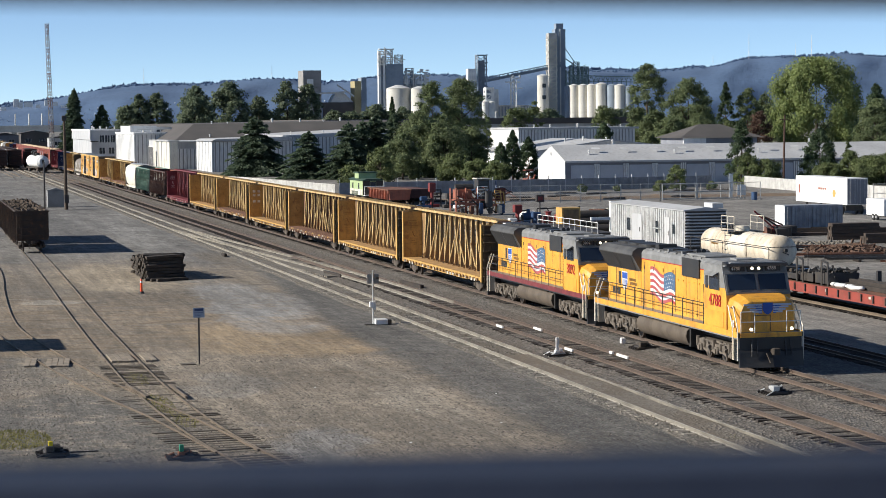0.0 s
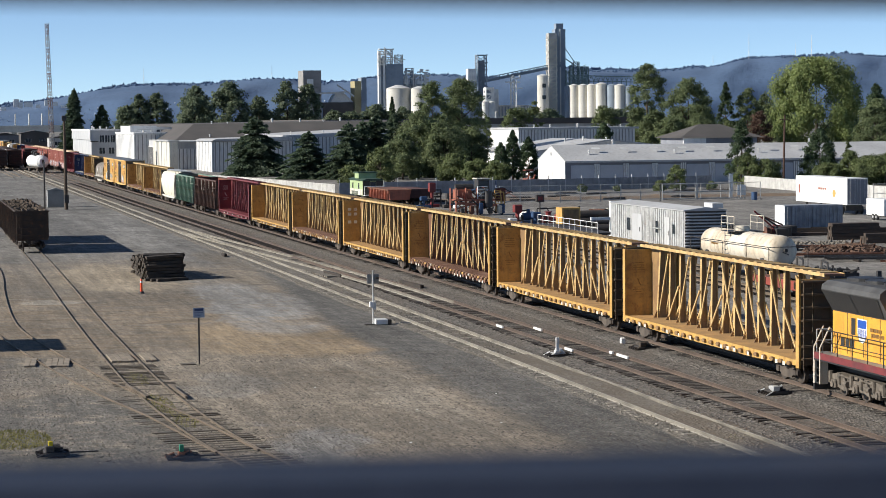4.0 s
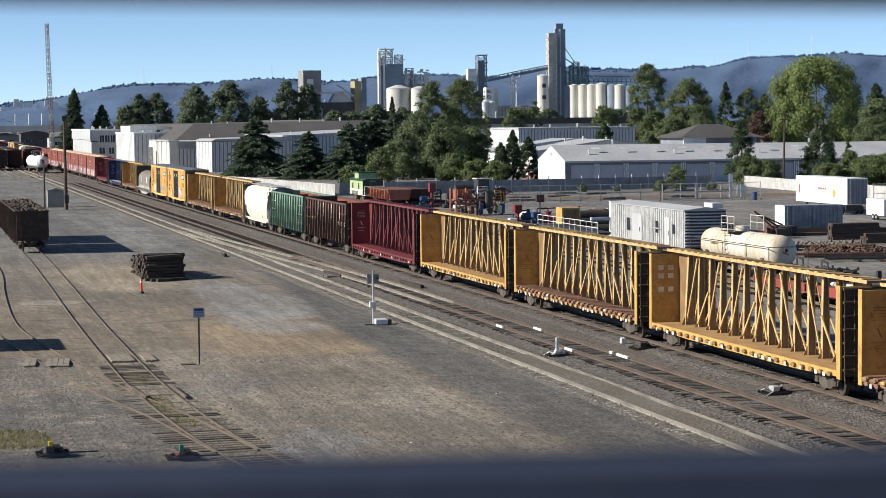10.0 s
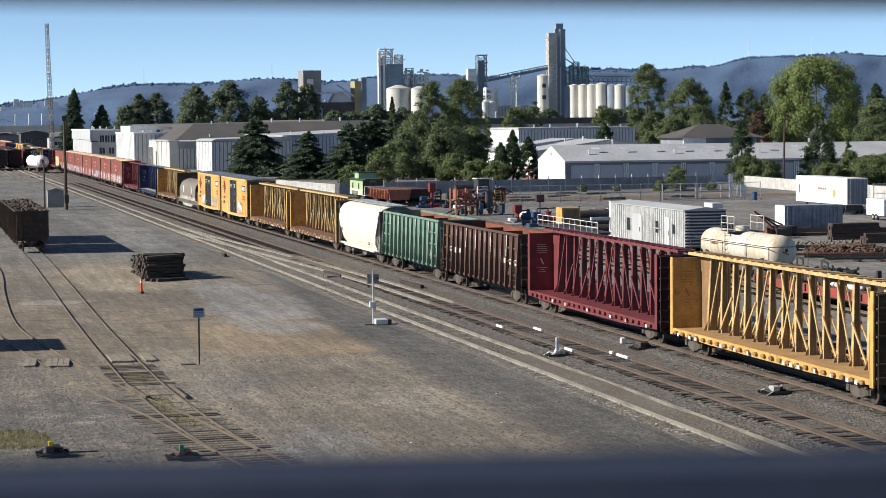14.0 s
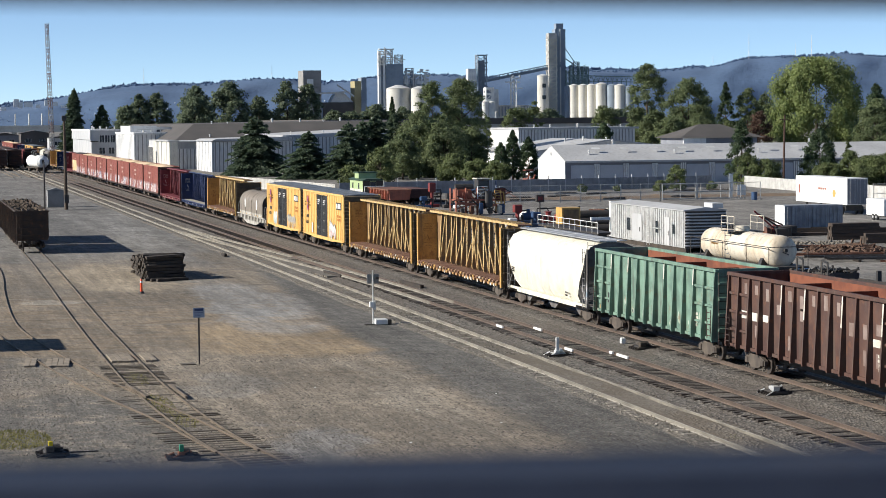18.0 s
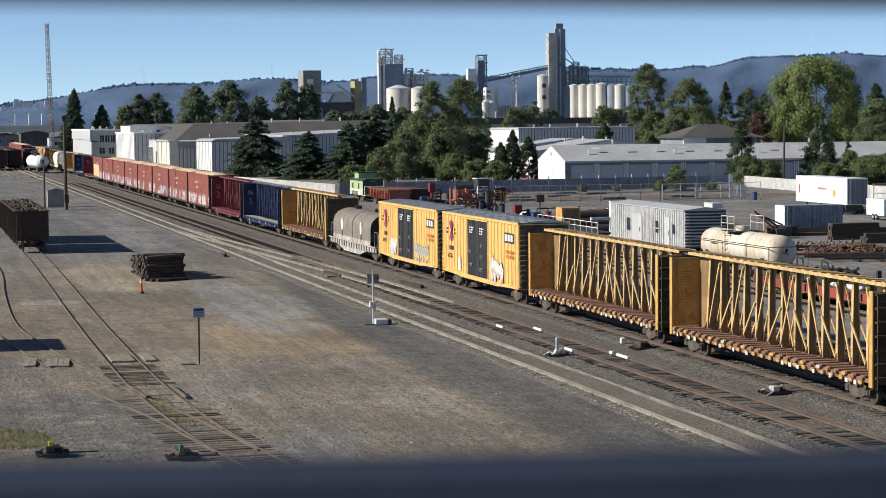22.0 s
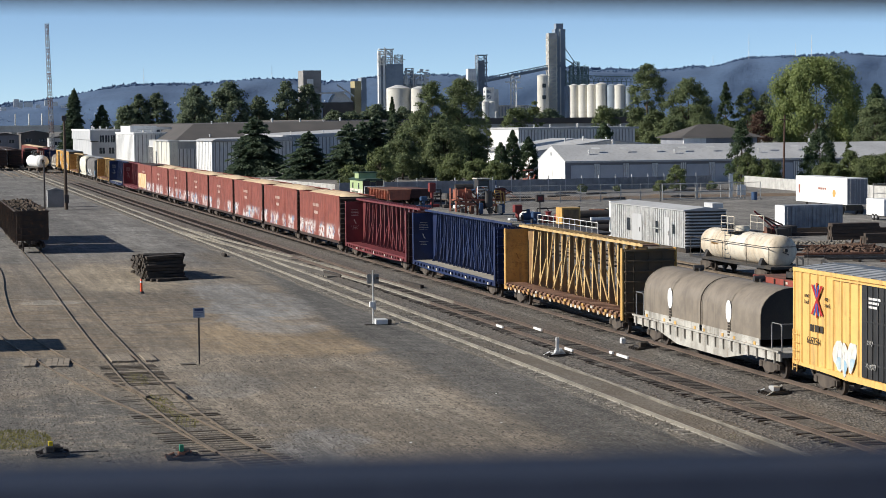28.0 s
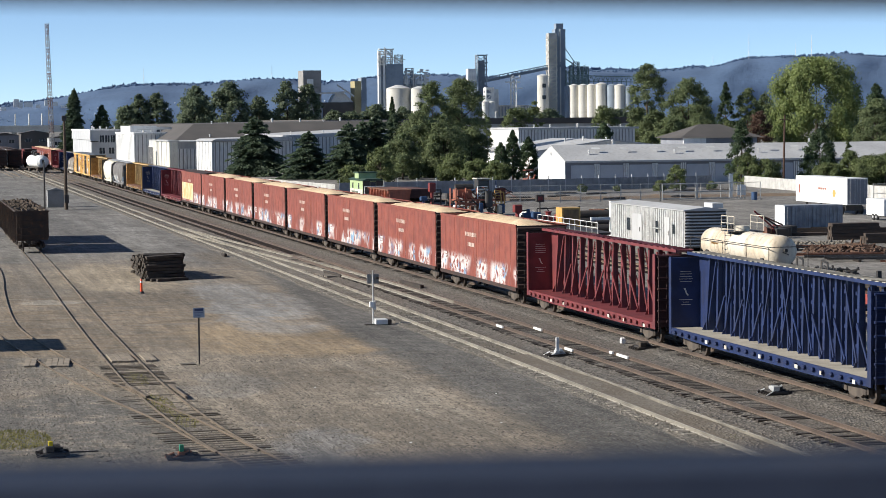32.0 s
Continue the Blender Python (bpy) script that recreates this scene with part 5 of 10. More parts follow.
def locomotive(label, number, sill_mat, sill_low):
    car = thing("diesel_locomotive", label, "locomotive", group="locomotives of the train")
    L = LOCO_L
    part("frame", M().box(-L + 0.7, -0.7, -1.5, 1.5, 1.42, 1.62).box(-L + 1.2, -1.2, -0.8, 0.8, 1.0, 1.42), LOCO_DARK, car)
    for s in (-1, 1):
        part("side_sill", M().box(-L + 0.75, -0.75, min(s * 1.5, s * 1.54), max(s * 1.5, s * 1.54), 1.40, 1.66), sill_mat, car)
        part("sill_stripe", M().box(-L + 0.75, -0.75, min(s * 1.5, s * 1.545), max(s * 1.5, s * 1.545), 1.34, 1.396), sill_low, car)
        part("walkway", M().box(-L + 0.8, -4.9, min(s * 1.0, s * 1.5), max(s * 1.0, s * 1.5), 1.62, 1.66), LOCO_GREY, car)
    # long hood: yellow below, grey above a red line
    part("long_hood", M().box(-L + 1.35, -4.95, -0.98, 0.98, 1.62, 4.06), YELLOW, car)
    part("hood_top", M().prism([(-0.985, 4.06), (-0.985, 4.32), (-0.9, 4.46), (-0.7, 4.56), (0.7, 4.56), (0.9, 4.46), (0.985, 4.32), (0.985, 4.06)], "x", -15.4, -4.95), LOCO_GREY, car)
    part("red_line", M().box(-15.3, -5.0, -0.992, -0.982, 4.025, 4.065), RED, car)
    m = M()
    for k in range(10):
        x = -5.8 - k * 1.5
        m.box(x - 0.015, x + 0.015, -0.99, -0.98, 1.75, 3.9)
    part("door_seams", m, TANK_TAN, car, kind="stuff")
    m = M()
    for k in range(16):
        x = -7.0 - k * 0.72
        m.box(x - 0.03, x + 0.03, -1.0, -0.98, 2.5, 2.62).box(x - 0.03, x + 0.03, -1.0, -0.98, 3.3, 3.38)
    part("door_latches", m, YELLOW, car, kind="stuff")
    # flared radiator section
    rad = part("radiator_housing", M().prism([(-0.99, 3.36), (-1.48, 4.22), (-1.45, 4.4), (-1.2, 4.58), (1.2, 4.58), (1.45, 4.4), (1.48, 4.22), (0.99, 3.36)], "x", -20.7, -15.3), LOCO_SOOT, car, "sooty dark grey flared radiator housing")
    for s in (-1, 1):
        for k in range(2):
            a, b = -15.5 - k * 2.6, -15.5 - (k + 1) * 2.6 + 0.06
            vs = [(a - (0.35 if k == 0 else 0), s * 1.045, 3.41), (b, s * 1.045, 3.41), (b, s * 1.488, 4.18), (a, s * 1.488, 4.18)]
            part("radiator_grille", M().add(vs, [(0, 1, 2, 3)]), GRILLE, rad)
    for x in (-16.4, -18.1, -19.8):
        part("roof_fan", M().tube((x, 0, 4.58), (x, 0, 4.7), 0.72, 20), LOCO_DARK, rad)
    for k in range(3):
        part("hood_louvre", M().box(-19.9 + 0.45 * k, -19.55 + 0.45 * k, -1.0, -0.985, 2.0, 2.35), LOCO_DARK, car)
    part("hood_rear_panel", M().cbox(-15.6, -15.36, -1.012, -0.98, 1.7, 3.5, 0.01), YELLOW, car)
    for k in range(6):
        part("door_hinge", M().box(-14.9 + 1.42 * k, -14.84 + 1.42 * k, -1.005, -0.985, 3.55, 3.75), LOCO_DARK, car)
    m = M()
    for k in range(7):
        m.tube((-7.2 - 1.15 * k, -0.78, 4.53), (-7.7 - 1.15 * k, -0.78, 4.53), 0.05, 6)
    part("roof_conduit", m, LOCO_GREY, car, kind="stuff")
    part("horn", M().tube((-9.9, -0.2, 4.72), (-9.2, -0.2, 4.74), 0.05, 8, 0.12).tube((-9.9, 0.1, 4.72), (-9.3, 0.1, 4.74), 0.05, 8, 0.11), LOCO_DARK, car)
    part("antenna_box", M().cbox(-4.4, -3.6, -0.5, 0.5, 4.6, 4.7, 0.03), LOCO_GREY, car)
    # air intakes behind the cab, dynamic brake hatch, exhaust, roof boxes
    for s in (-1, 1):
        part("intake_grille", M().box(-9.2, -6.9, min(s * 0.98, s * 1.06), max(s * 0.98, s * 1.06), 3.6, 4.46), LOCO_DARK, car)
    part("roof_hatch", M().cbox(-9.3, -6.8, -0.8, 0.8, 4.55, 4.66, 0.05), LOCO_GREY, car)
    for x in (-11.2, -13.0):
        part("brake_fan", M().tube((x, 0, 4.54), (x, 0, 4.66), 0.62, 18), LOCO_DARK, car)
    part("exhaust_stack", M().cbox(-14.6, -14.1, -0.5, 0.5, 4.54, 4.8, 0.04), LOCO_DARK, car)
    for x, y in ((-10.2, -0.6), (-12.1, -0.6), (-10.2, 0.6)):
        part("lift_lug", M().box(x - 0.1, x + 0.1, y - 0.1, y + 0.1, 4.54, 4.68), LOCO_GREY, car)
    # cab
    cab = part("cab", M().prism([(-4.0, 1.5), (-4.0, 2.9), (-4.05, 3.2), (-4.4, 4.05), (-6.8, 4.05), (-6.8, 1.5)], "y", -1.52, 1.52), YELLOW, car)
    cab.matrix_basis = pose(1.85, 0, 0.06)
    part("cab_top", M().prism([(-4.0, 3.12), (-4.42, 4.1), (-4.55, 4.42), (-6.82, 4.42), (-6.82, 3.42), (-4.15, 3.42)], "y", -1.526, 1.526), LOCO_GREY, cab)
    part("cab_roof", M().prism([(-1.54, 4.38), (-1.2, 4.56), (1.2, 4.56), (1.54, 4.38)], "x", -6.9, -4.2), LOCO_GREY, cab)
    for s in (-1, 1):
        y0, y1 = sorted((s * 1.527, s * 1.54))
        part("window_frame", M().box(-6.15, -4.85, y0, y1, 3.28, 4.05), LOCO_DARK, cab)
        part("side_window", M().box(-6.05, -5.48, *sorted((s * 1.541, s * 1.546)), 3.35, 3.98).box(-5.42, -4.95, *sorted((s * 1.541, s * 1.546)), 3.35, 3.98), GLASS, cab)
        part("sunshade", M().prism([(s * 1.54, 4.1), (s * 1.8, 3.95), (s * 1.8, 3.92), (s * 1.54, 4.06)], "x", -6.1, -4.95), LOCO_GREY, cab)
        part("rear_window", M().box(-6.62, -6.3, *sorted((s * 1.527, s * 1.54)), 3.3, 3.95), LOCO_DARK, cab)
        # windscreen halves on the sloped front
        ya, yb = sorted((s * 0.08, s * 1.36))
        vs = [(-4.02, ya, 3.34), (-4.02, yb, 3.34), (-4.325, yb, 4.02), (-4.325, ya, 4.02)]
        part("windscreen", M().add(vs, [(0, 1, 2, 3)]), GLASS, cab, "dark blue windscreen")
        part("number_board", M().box(-4.44, -4.40, *sorted((s * 0.5, s * 1.2)), 4.14, 4.4), LOCO_DARK, cab)
        words("board_number", number, 0.22, FLAG_WHITE, cab, pose(-4.394, 0.55 if s > 0 else -1.15, 4.2, 90, 0, 90))
        for dz in (-0.11, 0.11):
            part("headlight", M().tube((-4.44, s * 0.16, 4.27), (-4.36, s * 0.16, 4.27), 0.07, 10), HEADLIGHT, cab)
            break
    part("windscreen_frame", M().bar((-4.03, -1.46, 3.22), (-4.03, 1.46, 3.22), 0.03, 0.08).bar((-4.36, -1.46, 4.02), (-4.36, 1.46, 4.02), 0.03, 0.09).bar((-4.03, 0, 3.22), (-4.36, 0, 4.02), 0.12, 0.03).bar((-4.03, -1.43, 3.22), (-4.36, -1.43, 4.02), 0.1, 0.03).bar((-4.03, 1.43, 3.22), (-4.36, 1.43, 4.02), 0.1, 0.03), LOCO_GREY, cab)
    part("roof_brow", M().prism([(-4.1, 4.40), (-4.2, 4.5), (-4.7, 4.575), (-4.7, 4.4)], "y", -1.45, 1.45), LOCO_DARK, cab)
    part("headlight_box", M().cbox(-4.6, -4.39, -0.38, 0.38, 4.12, 4.40, 0.03), LOCO_DARK, cab)
    # nose with sloped shoulders
    ring = lambda x, q, zt: [(x, -1.46 * q, 1.34), (x, -1.46 * q, zt - 0.42), (x, -1.36 * q, zt - 0.2), (x, -1.0 * q, zt), (x, 1.0 * q, zt), (x, 1.36 * q, zt - 0.2), (x, 1.46 * q, zt - 0.42), (x, 1.46 * q, 1.34)]
    nose = part("nose", M().loft([ring(-2.84, 1.0, 2.96), ring(-2.25, 0.985, 2.90), ring(-1.95, 0.93, 2.82), ring(-1.75, 0.84, 2.66)]), YELLOW, car)
    nose.matrix_basis = pose(0.65, 0, 0.28)
    m, f = M(), M()
    for s in (-1, 1):
        for k in range(4):
            m.box(-1.745, -1.735, *sorted((s * 0.26, s * (1.12 - 0.14 * k))), 2.50 - 0.105 * k, 2.58 - 0.105 * k)
            f.box(-1.742, -1.734, *sorted((s * 0.26, s * (0.62 - 0.07 * k))), 2.465 - 0.105 * k, 2.505 - 0.105 * k)
    part("wing_emblem", m, WING_BLUE, nose, kind="stuff")
    part("wing_feathers", f, SHIELD_BLUE, nose, kind="stuff")
    part("emblem", M().prism([(-0.24, 2.62), (0.24, 2.62), (0.24, 2.32), (0.14, 2.16), (0, 2.1), (-0.14, 2.16), (-0.24, 2.32)], "x", -1.752, -1.724), SHIELD_BLUE, nose)
    part("nose_door", M().cbox(-1.76, -1.735, -0.62, 0.1, 1.38, 2.05, 0.01), YELLOW, nose)
    part("door_gap", M().box(-1.75, -1.737, -0.66, -0.625, 1.36, 2.09).box(-1.75, -1.737, 0.105, 0.14, 1.36, 2.09).box(-1.75, -1.737, -0.66, 0.14, 2.055, 2.09), LOCO_DARK, nose)
    part("nose_vent", M().cbox(-2.5, -2.1, -1.45, -1.43, 2.35, 2.41, 0.005), LOCO_DARK, nose)
    # front platform, steps, plow, handrails
    for xa, s in ((-0.7, 1), (-L + 0.7, -1)):
        end = part("pilot", M().prism([(-1.45, 1.42), (-1.45, 0.35), (-0.5, 0.18), (0.5, 0.18), (1.45, 0.35), (1.45, 1.42)], "x", min(xa - s * 0.1, xa - s * 0.02), max(xa - s * 0.1, xa - s * 0.02)), LOCO_DARK, car)
        m = M()
        rings = []
        for y in (-1.5, -1.2, -0.6, 0.0, 0.6, 1.2, 1.5):
            lead = 0.42 - 0.2 * abs(y)
            rings.append([(xa + s * q * lead, y, z) for q, z in ((-0.3, 0.95), (0.25, 0.78), (0.45, 0.55), (0.75, 0.3), (1.0, 0.12), (-0.3, 0.12))])
        m.loft(rings)
        part("snow_plow", m, LOCO_DARK, end)
        m = M()
        for k in range(4):
            z = 0.42 + k * 0.3
            for sy in (-1, 1):
                m.box(min(xa - s * 0.1, xa - s * 0.62), max(xa - s * 0.1, xa - s * 0.62), min(sy * 1.15, sy * 1.5), max(sy * 1.15, sy * 1.5), z - 0.02, z + 0.02)
        part("steps", m, LOCO_DARK, end, kind="stuff")
        for sy in (-1, 1):
            m = M()
            for dx in (0.06, 0.66):
                m.tube((xa - s * dx, sy * 1.54, 0.4), (xa - s * dx, sy * 1.54, 1.85), 0.034, 6).tube((xa - s * dx, sy * 1.54, 1.85), (xa - s * (dx + 0.75), sy * 1.46, 2.75), 0.034, 6)
            part("grab_rail", m, CREAM, end, "cream grab rail beside the steps")
            part("step_guard", M().box(min(xa - s * 0.64, xa - s * 0.58), max(xa - s * 0.64, xa - s * 0.58), min(sy * 1.18, sy * 1.53), max(sy * 1.18, sy * 1.53), 0.4, 1.42).box(min(xa - s * 0.12, xa - s * 0.06), max(xa - s * 0.12, xa - s * 0.06), min(sy * 1.45, sy * 1.53), max(sy * 1.45, sy * 1.53), 0.4, 1.42), CREAM, end)
        m = M()
        for y in (-1.4, -0.75, 0.75, 1.4):
            m.tube((xa - s * 0.03, y, 1.6), (xa - s * 0.03, y, 2.55), 0.022, 6)
        m.tube((xa - s * 0.03, -1.4, 2.55), (xa - s * 0.03, -0.75, 2.55), 0.022, 6).tube((xa - s * 0.03, 1.4, 2.55), (xa - s * 0.03, 0.75, 2.55), 0.022, 6)
        m.tube((xa - s * 0.03, -1.4, 2.1), (xa - s * 0.03, 1.4, 2.1), 0.022, 6)
        part("end_rail", m, SILVER, end)
        part("yellow_edge", M().box(min(xa, xa + s * 0.03), max(xa, xa + s * 0.03), -1.45, 1.45, 1.42, 1.62), YELLOW, end)
        for sy in (-1, 1):
            if s > 0:
                part("ditch_light", M().tube((xa + 0.02, sy * 0.95, 1.78), (xa + 0.1, sy * 0.95, 1.78), 0.07, 10), HEADLIGHT, end)
        m = M()
        for y in (-0.9, -0.65, 0.65, 0.9):
            m.tube((xa + s * 0.02, y, 1.3), (xa + s * 0.16, y * 1.05, 0.6), 0.03, 6)
        part("brake_hoses", m, LOCO_DARK, end, kind="stuff")
    for sy in (-1, 1):
        for k in range(12):
            x = -5.1 - k * 1.4
            part("stanchion", M().tube((x, sy * 1.5, 1.45), (x, sy * 1.5, 2.62), 0.022, 6), LOCO_DARK, car)
        m = M().tube((-5.0, sy * 1.5, 2.62), (-20.7, sy * 1.5, 2.62), 0.024, 6).tube((-5.0, sy * 1.5, 2.15), (-20.7, sy * 1.5, 2.15), 0.018, 6)
        m.tube((-5.0, sy * 1.5, 2.62), (-4.98, sy * 1.53, 3.5), 0.024, 6)
        part("handrail", m, LOCO_DARK, car)
        part("battery_box", M().box(-4.9, -2.45, *sorted((sy * 1.527, sy * 1.545)), 1.72, 2.4), YELLOW, car)
        part("white_placard", M().box(-1.72, -1.45, *sorted((sy * 1.42, sy * 1.447)), 1.82, 2.12), FLAG_WHITE, car)
    # fuel tank with rounded belly, air reservoirs
    prof = [(-1.3, 1.25), (-1.46, 1.1), (-1.5, 0.85), (-1.42, 0.6), (-1.2, 0.4), (-0.9, 0.3), (0.9, 0.3), (1.2, 0.4), (1.42, 0.6), (1.5, 0.85), (1.46, 1.1), (1.3, 1.25)]
    part("fuel_tank", M().loft([[(-7.4, y, z) for y, z in prof], [(-14.6, y, z) for y, z in prof]]), TANK_TAN, car, "dusty brown fuel tank", smooth=True)
    part("tank_rim", M().loft([[(-7.36, y * 1.015, z * 1.0 + 0.008) for y, z in prof], [(-7.46, y * 1.015, z + 0.008) for y, z in prof]], caps=False), TANK_TAN, car)
    part("tank_end", M().box(-7.398, -7.15, -1.35, 1.35, 0.4, 1.25), LOCO_DARK, car)
    for sy in (-1, 1):
        part("air_reservoir", M().tube((-8.6, sy * 1.2, 1.3), (-13.6, sy * 1.2, 1.3), 0.19, 10), TANK_TAN, car, smooth=True)
    # markings
    waving_flag(car, -13.9, -10.3, 2.15, 3.55, -0.999)
    shield("shield_emblem", car, -17.9, -0.992, 2.75, 0.85, 0.95)
    part("air_opening", M().box(-18.9, -18.55, -1.0, -0.985, 2.55, 3.2), LOCO_DARK, car)
    words("road_number", number, 0.76, RED, car, side_face(-4.3, -1.548, 2.62), 0.006, "red road number")
    bars("slogan_bars", car, -17.2, -0.993, 2.95, 1.3, 0.14, 2, STENCIL_BROWN, 21)
    for x in (-4.1, -17.9):
        t = part("truck", LOCO_TRUCK, None, car, "dusty three-axle truck")
        t.matrix_basis = pose(x, 0, 0)
        for a in (-2.05, 0, 2.05):
            w = part("wheelset", WHEELSET, None, t)
            w.matrix_parent_inverse = Matrix.Translation((a, 0, 0.457))
    add_couplers(car, L)
    return car


LOCO_TRUCK = loco_truck_mesh()
TRAIN = []


def set_car(car, s):
    TRAIN.append((car, s))
    return car


set_car(locomotive("yellow and grey diesel locomotive with painted flag, leading the train", "4788", YELLOW, LOCO_GREY), -94.4)
set_car(locomotive("yellow and grey diesel locomotive with red sill, second in the train", "3892", MAROON, LOCO_DARK), -116.45)
lab = "%s centre-beam flat car, empty, with %s deck"
cb_a = set_car(centre_beam_car(lab % ("yellow", "tan steel"), CB_YELLOW, CB_POST, CB_END, CB_DECK_TAN, CB_POST, False, marks=STENCIL_BROWN), -138.5)
set_car(centre_beam_car(lab % ("rusty brown and yellow", "brown slatted"), CB_YELLOW, CB_POST_RUSTY, CB_END, CB_DECK_BROWN, CB_DECK_BROWN, True, marks=STENCIL_BROWN), -187.4)
cb_c = set_car(centre_beam_car(lab % ("weathered yellow", "brown slatted"), CB_YELLOW, CB_POST, CB_END, CB_DECK_BROWN, CB_DECK_TAN, True, marks=STENCIL_BROWN), -236.35)
set_car(centre_beam_car(lab % ("yellow", "tan steel") + ", pale square marks", CB_YELLOW, CB_POST, CB_END, CB_DECK_TAN, CB_POST, False, marks=OFFWHITE, mark_kind=1), -211.75)
cb_m = set_car(centre_beam_car(lab % ("maroon red", "maroon"), MAROON, MAROON, MAROON_END, MAROON, MAROON, False, marks=OFFWHITE), -285.5)
cb_b = set_car(centre_beam_car(lab % ("navy blue", "grey"), BLUE, BLUE, BLUE, BLUE_DECK, BLUE, False, bays=17, marks=OFFWHITE, holes=True), -502.3)
set_car(gondola("dark brown high-sided gondola with white patches, rusty inside", GON_BROWN, 20.1, 15, True), -310.2)
set_car(gondola("weathered green high-sided gondola, rusty inside", GON_GREEN, 19.2, 13, False), -330.3)
hop = set_car(hopper("cream white covered hopper with curved sides", HOPPER), -349.35)
set_car(hopper("grey covered hopper with sprayed paint", HOPPER_DARK, 19.5), -791.0)
bx = set_car(box_car("yellow box car with twin black doors and sprayed paint", BOX_YELLOW, "665254", tags=1), -416.0)
set_car(box_car("yellow box car with twin black doors and pink sprayed letters", BOX_YELLOW, "665254", tags=2), -436.45)
coil = set_car(coil_car("white coil car with two rounded brown hoods"), -456.85)
chip = set_car(chip_car("rusty red open car heaped with pale wood chips", CHIP_RED), -551.8)
graf = set_car(chip_car("red box car with large orange and cream sprayed panel", CHIP_RED, False), -694.0)
m = M().box(-18.8, -8.0, -1.582, -1.577, 1.3, 3.4)
part("sprayed_panel", m, surface("sprayed cream", (0.62, 0.36, 0.14), (0.72, 0.62, 0.42), 0.6, scale=0.9, amount=0.1), graf, "orange and cream sprayed paint")


def more(car, s):
    return set_car(copy_thing(car, pose(0, 0, 0)), s)


for s in (-163.0, -260.9):
    more(cb_a, s)
for s in (-366.9, -391.3, -477.5, -763.3, -832.0):
    more(cb_c, s)
for s in (-527.0, -714.2, -944.5):
    more(cb_m, s)
for s in (-738.6, -919.0):
    more(cb_b, s)
for k in range(1, 7):
    more(chip, -551.8 - 20.4 * k)
for k in range(4):
    more(chip, -969.2 - 20.42 * k)
more(hop, -811.0)
for s in (-857.0, -877.4):
    more(bx, s)
more(coil, -898.0)


# ================= buildings, trees and distance =================
METAL_WHITE = surface("white metal siding", (0.78, 0.78, 0.76), (0.68, 0.68, 0.67), 0.6, streak=0.6, amount=0.15, dirt=(0.22, 0.20, 0.18), scale=0.2, grain=3.0)
METAL_GREY = surface("grey metal siding", (0.52, 0.52, 0.52), (0.44, 0.445, 0.45), 0.55, streak=0.25, amount=0.1, scale=0.2, grain=3.0)
# Darker than the walls, so the ribs' relief shading is put into colour.
SIDING_RIB_DARK = surface("dark siding rib grey", (0.25, 0.25, 0.255), (0.19, 0.19, 0.195), 0.7)
ROOF_DARK = surface("dark tar roof", (0.075, 0.07, 0.066), (0.10, 0.09, 0.085), 0.9, scale=0.15, grain=2.0)
ROOF_PALE = surface("pale sheet roof", (0.50, 0.50, 0.50), (0.42, 0.42, 0.42), 0.65, scale=0.15, grain=2.0)
DOOR_BLUE = surface("roller door blue grey", (0.52, 0.54, 0.58), (0.45, 0.47, 0.51), 0.6, scale=0.4)
WALL_BLUE = surface("blue grey wall", (0.22, 0.23, 0.26), (0.18, 0.19, 0.22), 0.7, scale=0.4)
CONCRETE = surface("concrete silo", (0.66, 0.64, 0.58), (0.54, 0.52, 0.46), 0.85, streak=0.3, scale=0.08, grain=1.0, dirt=(0.25, 0.23, 0.2))
# Albedo is raised to put distance haze into the steel's colour.
STEEL_BLUE_HAZED = surface("hazed blue grey steel", (0.25, 0.30, 0.36), (0.19, 0.235, 0.29), 0.6, scale=0.1, grain=1.0)
STEEL_PALE = surface("pale steel", (0.66, 0.66, 0.64), (0.5, 0.5, 0.48), 0.6, scale=0.1, grain=1.0)
WINDOW_DARK = surface("window dark", (0.03, 0.04, 0.05), None, 0.2, bump=0)
FENCE_GREY = surface("grey fence", (0.29, 0.30, 0.32), (0.22, 0.23, 0.25), 0.75, streak=0.2, spread=1)
FENCE_WHITE = surface("white fence", (0.64, 0.63, 0.60), (0.54, 0.53, 0.50), 0.7, streak=0.45, spread=1)
BARK = surface("bark", (0.09, 0.065, 0.045), (0.06, 0.045, 0.035), 0.95, grain=6, bump=0.6)
# Distance haze is painted into the hillside colour as blue.
HILL_HAZE = surface("hazed far hillside", (0.090, 0.146, 0.250), (0.076, 0.126, 0.218), 1.0, scale=0.012, grain=0.12, bump=0, amount=0.6, dirt=(0.050, 0.088, 0.158))
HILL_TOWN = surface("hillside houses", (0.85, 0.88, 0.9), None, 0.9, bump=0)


def leaf_material(name, a, b2):
    m, n, l, b = nodes(name)
    geo = n.new("ShaderNodeNewGeometry")
    co = n.new("ShaderNodeTexCoord").outputs["Object"]
    c = ramp_mix(n, l, geo.outputs["Random Per Island"], a, b2)
    c = ramp_mix(n, l, span(n, l, noise_tex(n, l, co, 0.45, 3.0), 0.4, 0.65), c, tuple(0.72 * q for q in a))
    l.new(c, b.inputs["Base Color"])
    b.inputs["Roughness"].default_value = 0.75
    thin = n.new("ShaderNodeBsdfTranslucent")
    l.new(c, thin.inputs["Color"])
    both = n.new("ShaderNodeMixShader")
    both.inputs[0].default_value = 0.42
    l.new(b.outputs[0], both.inputs[1])
    l.new(thin.outputs[0], both.inputs[2])
    l.new(both.outputs[0], n["Material Output"].inputs["Surface"])
    return m


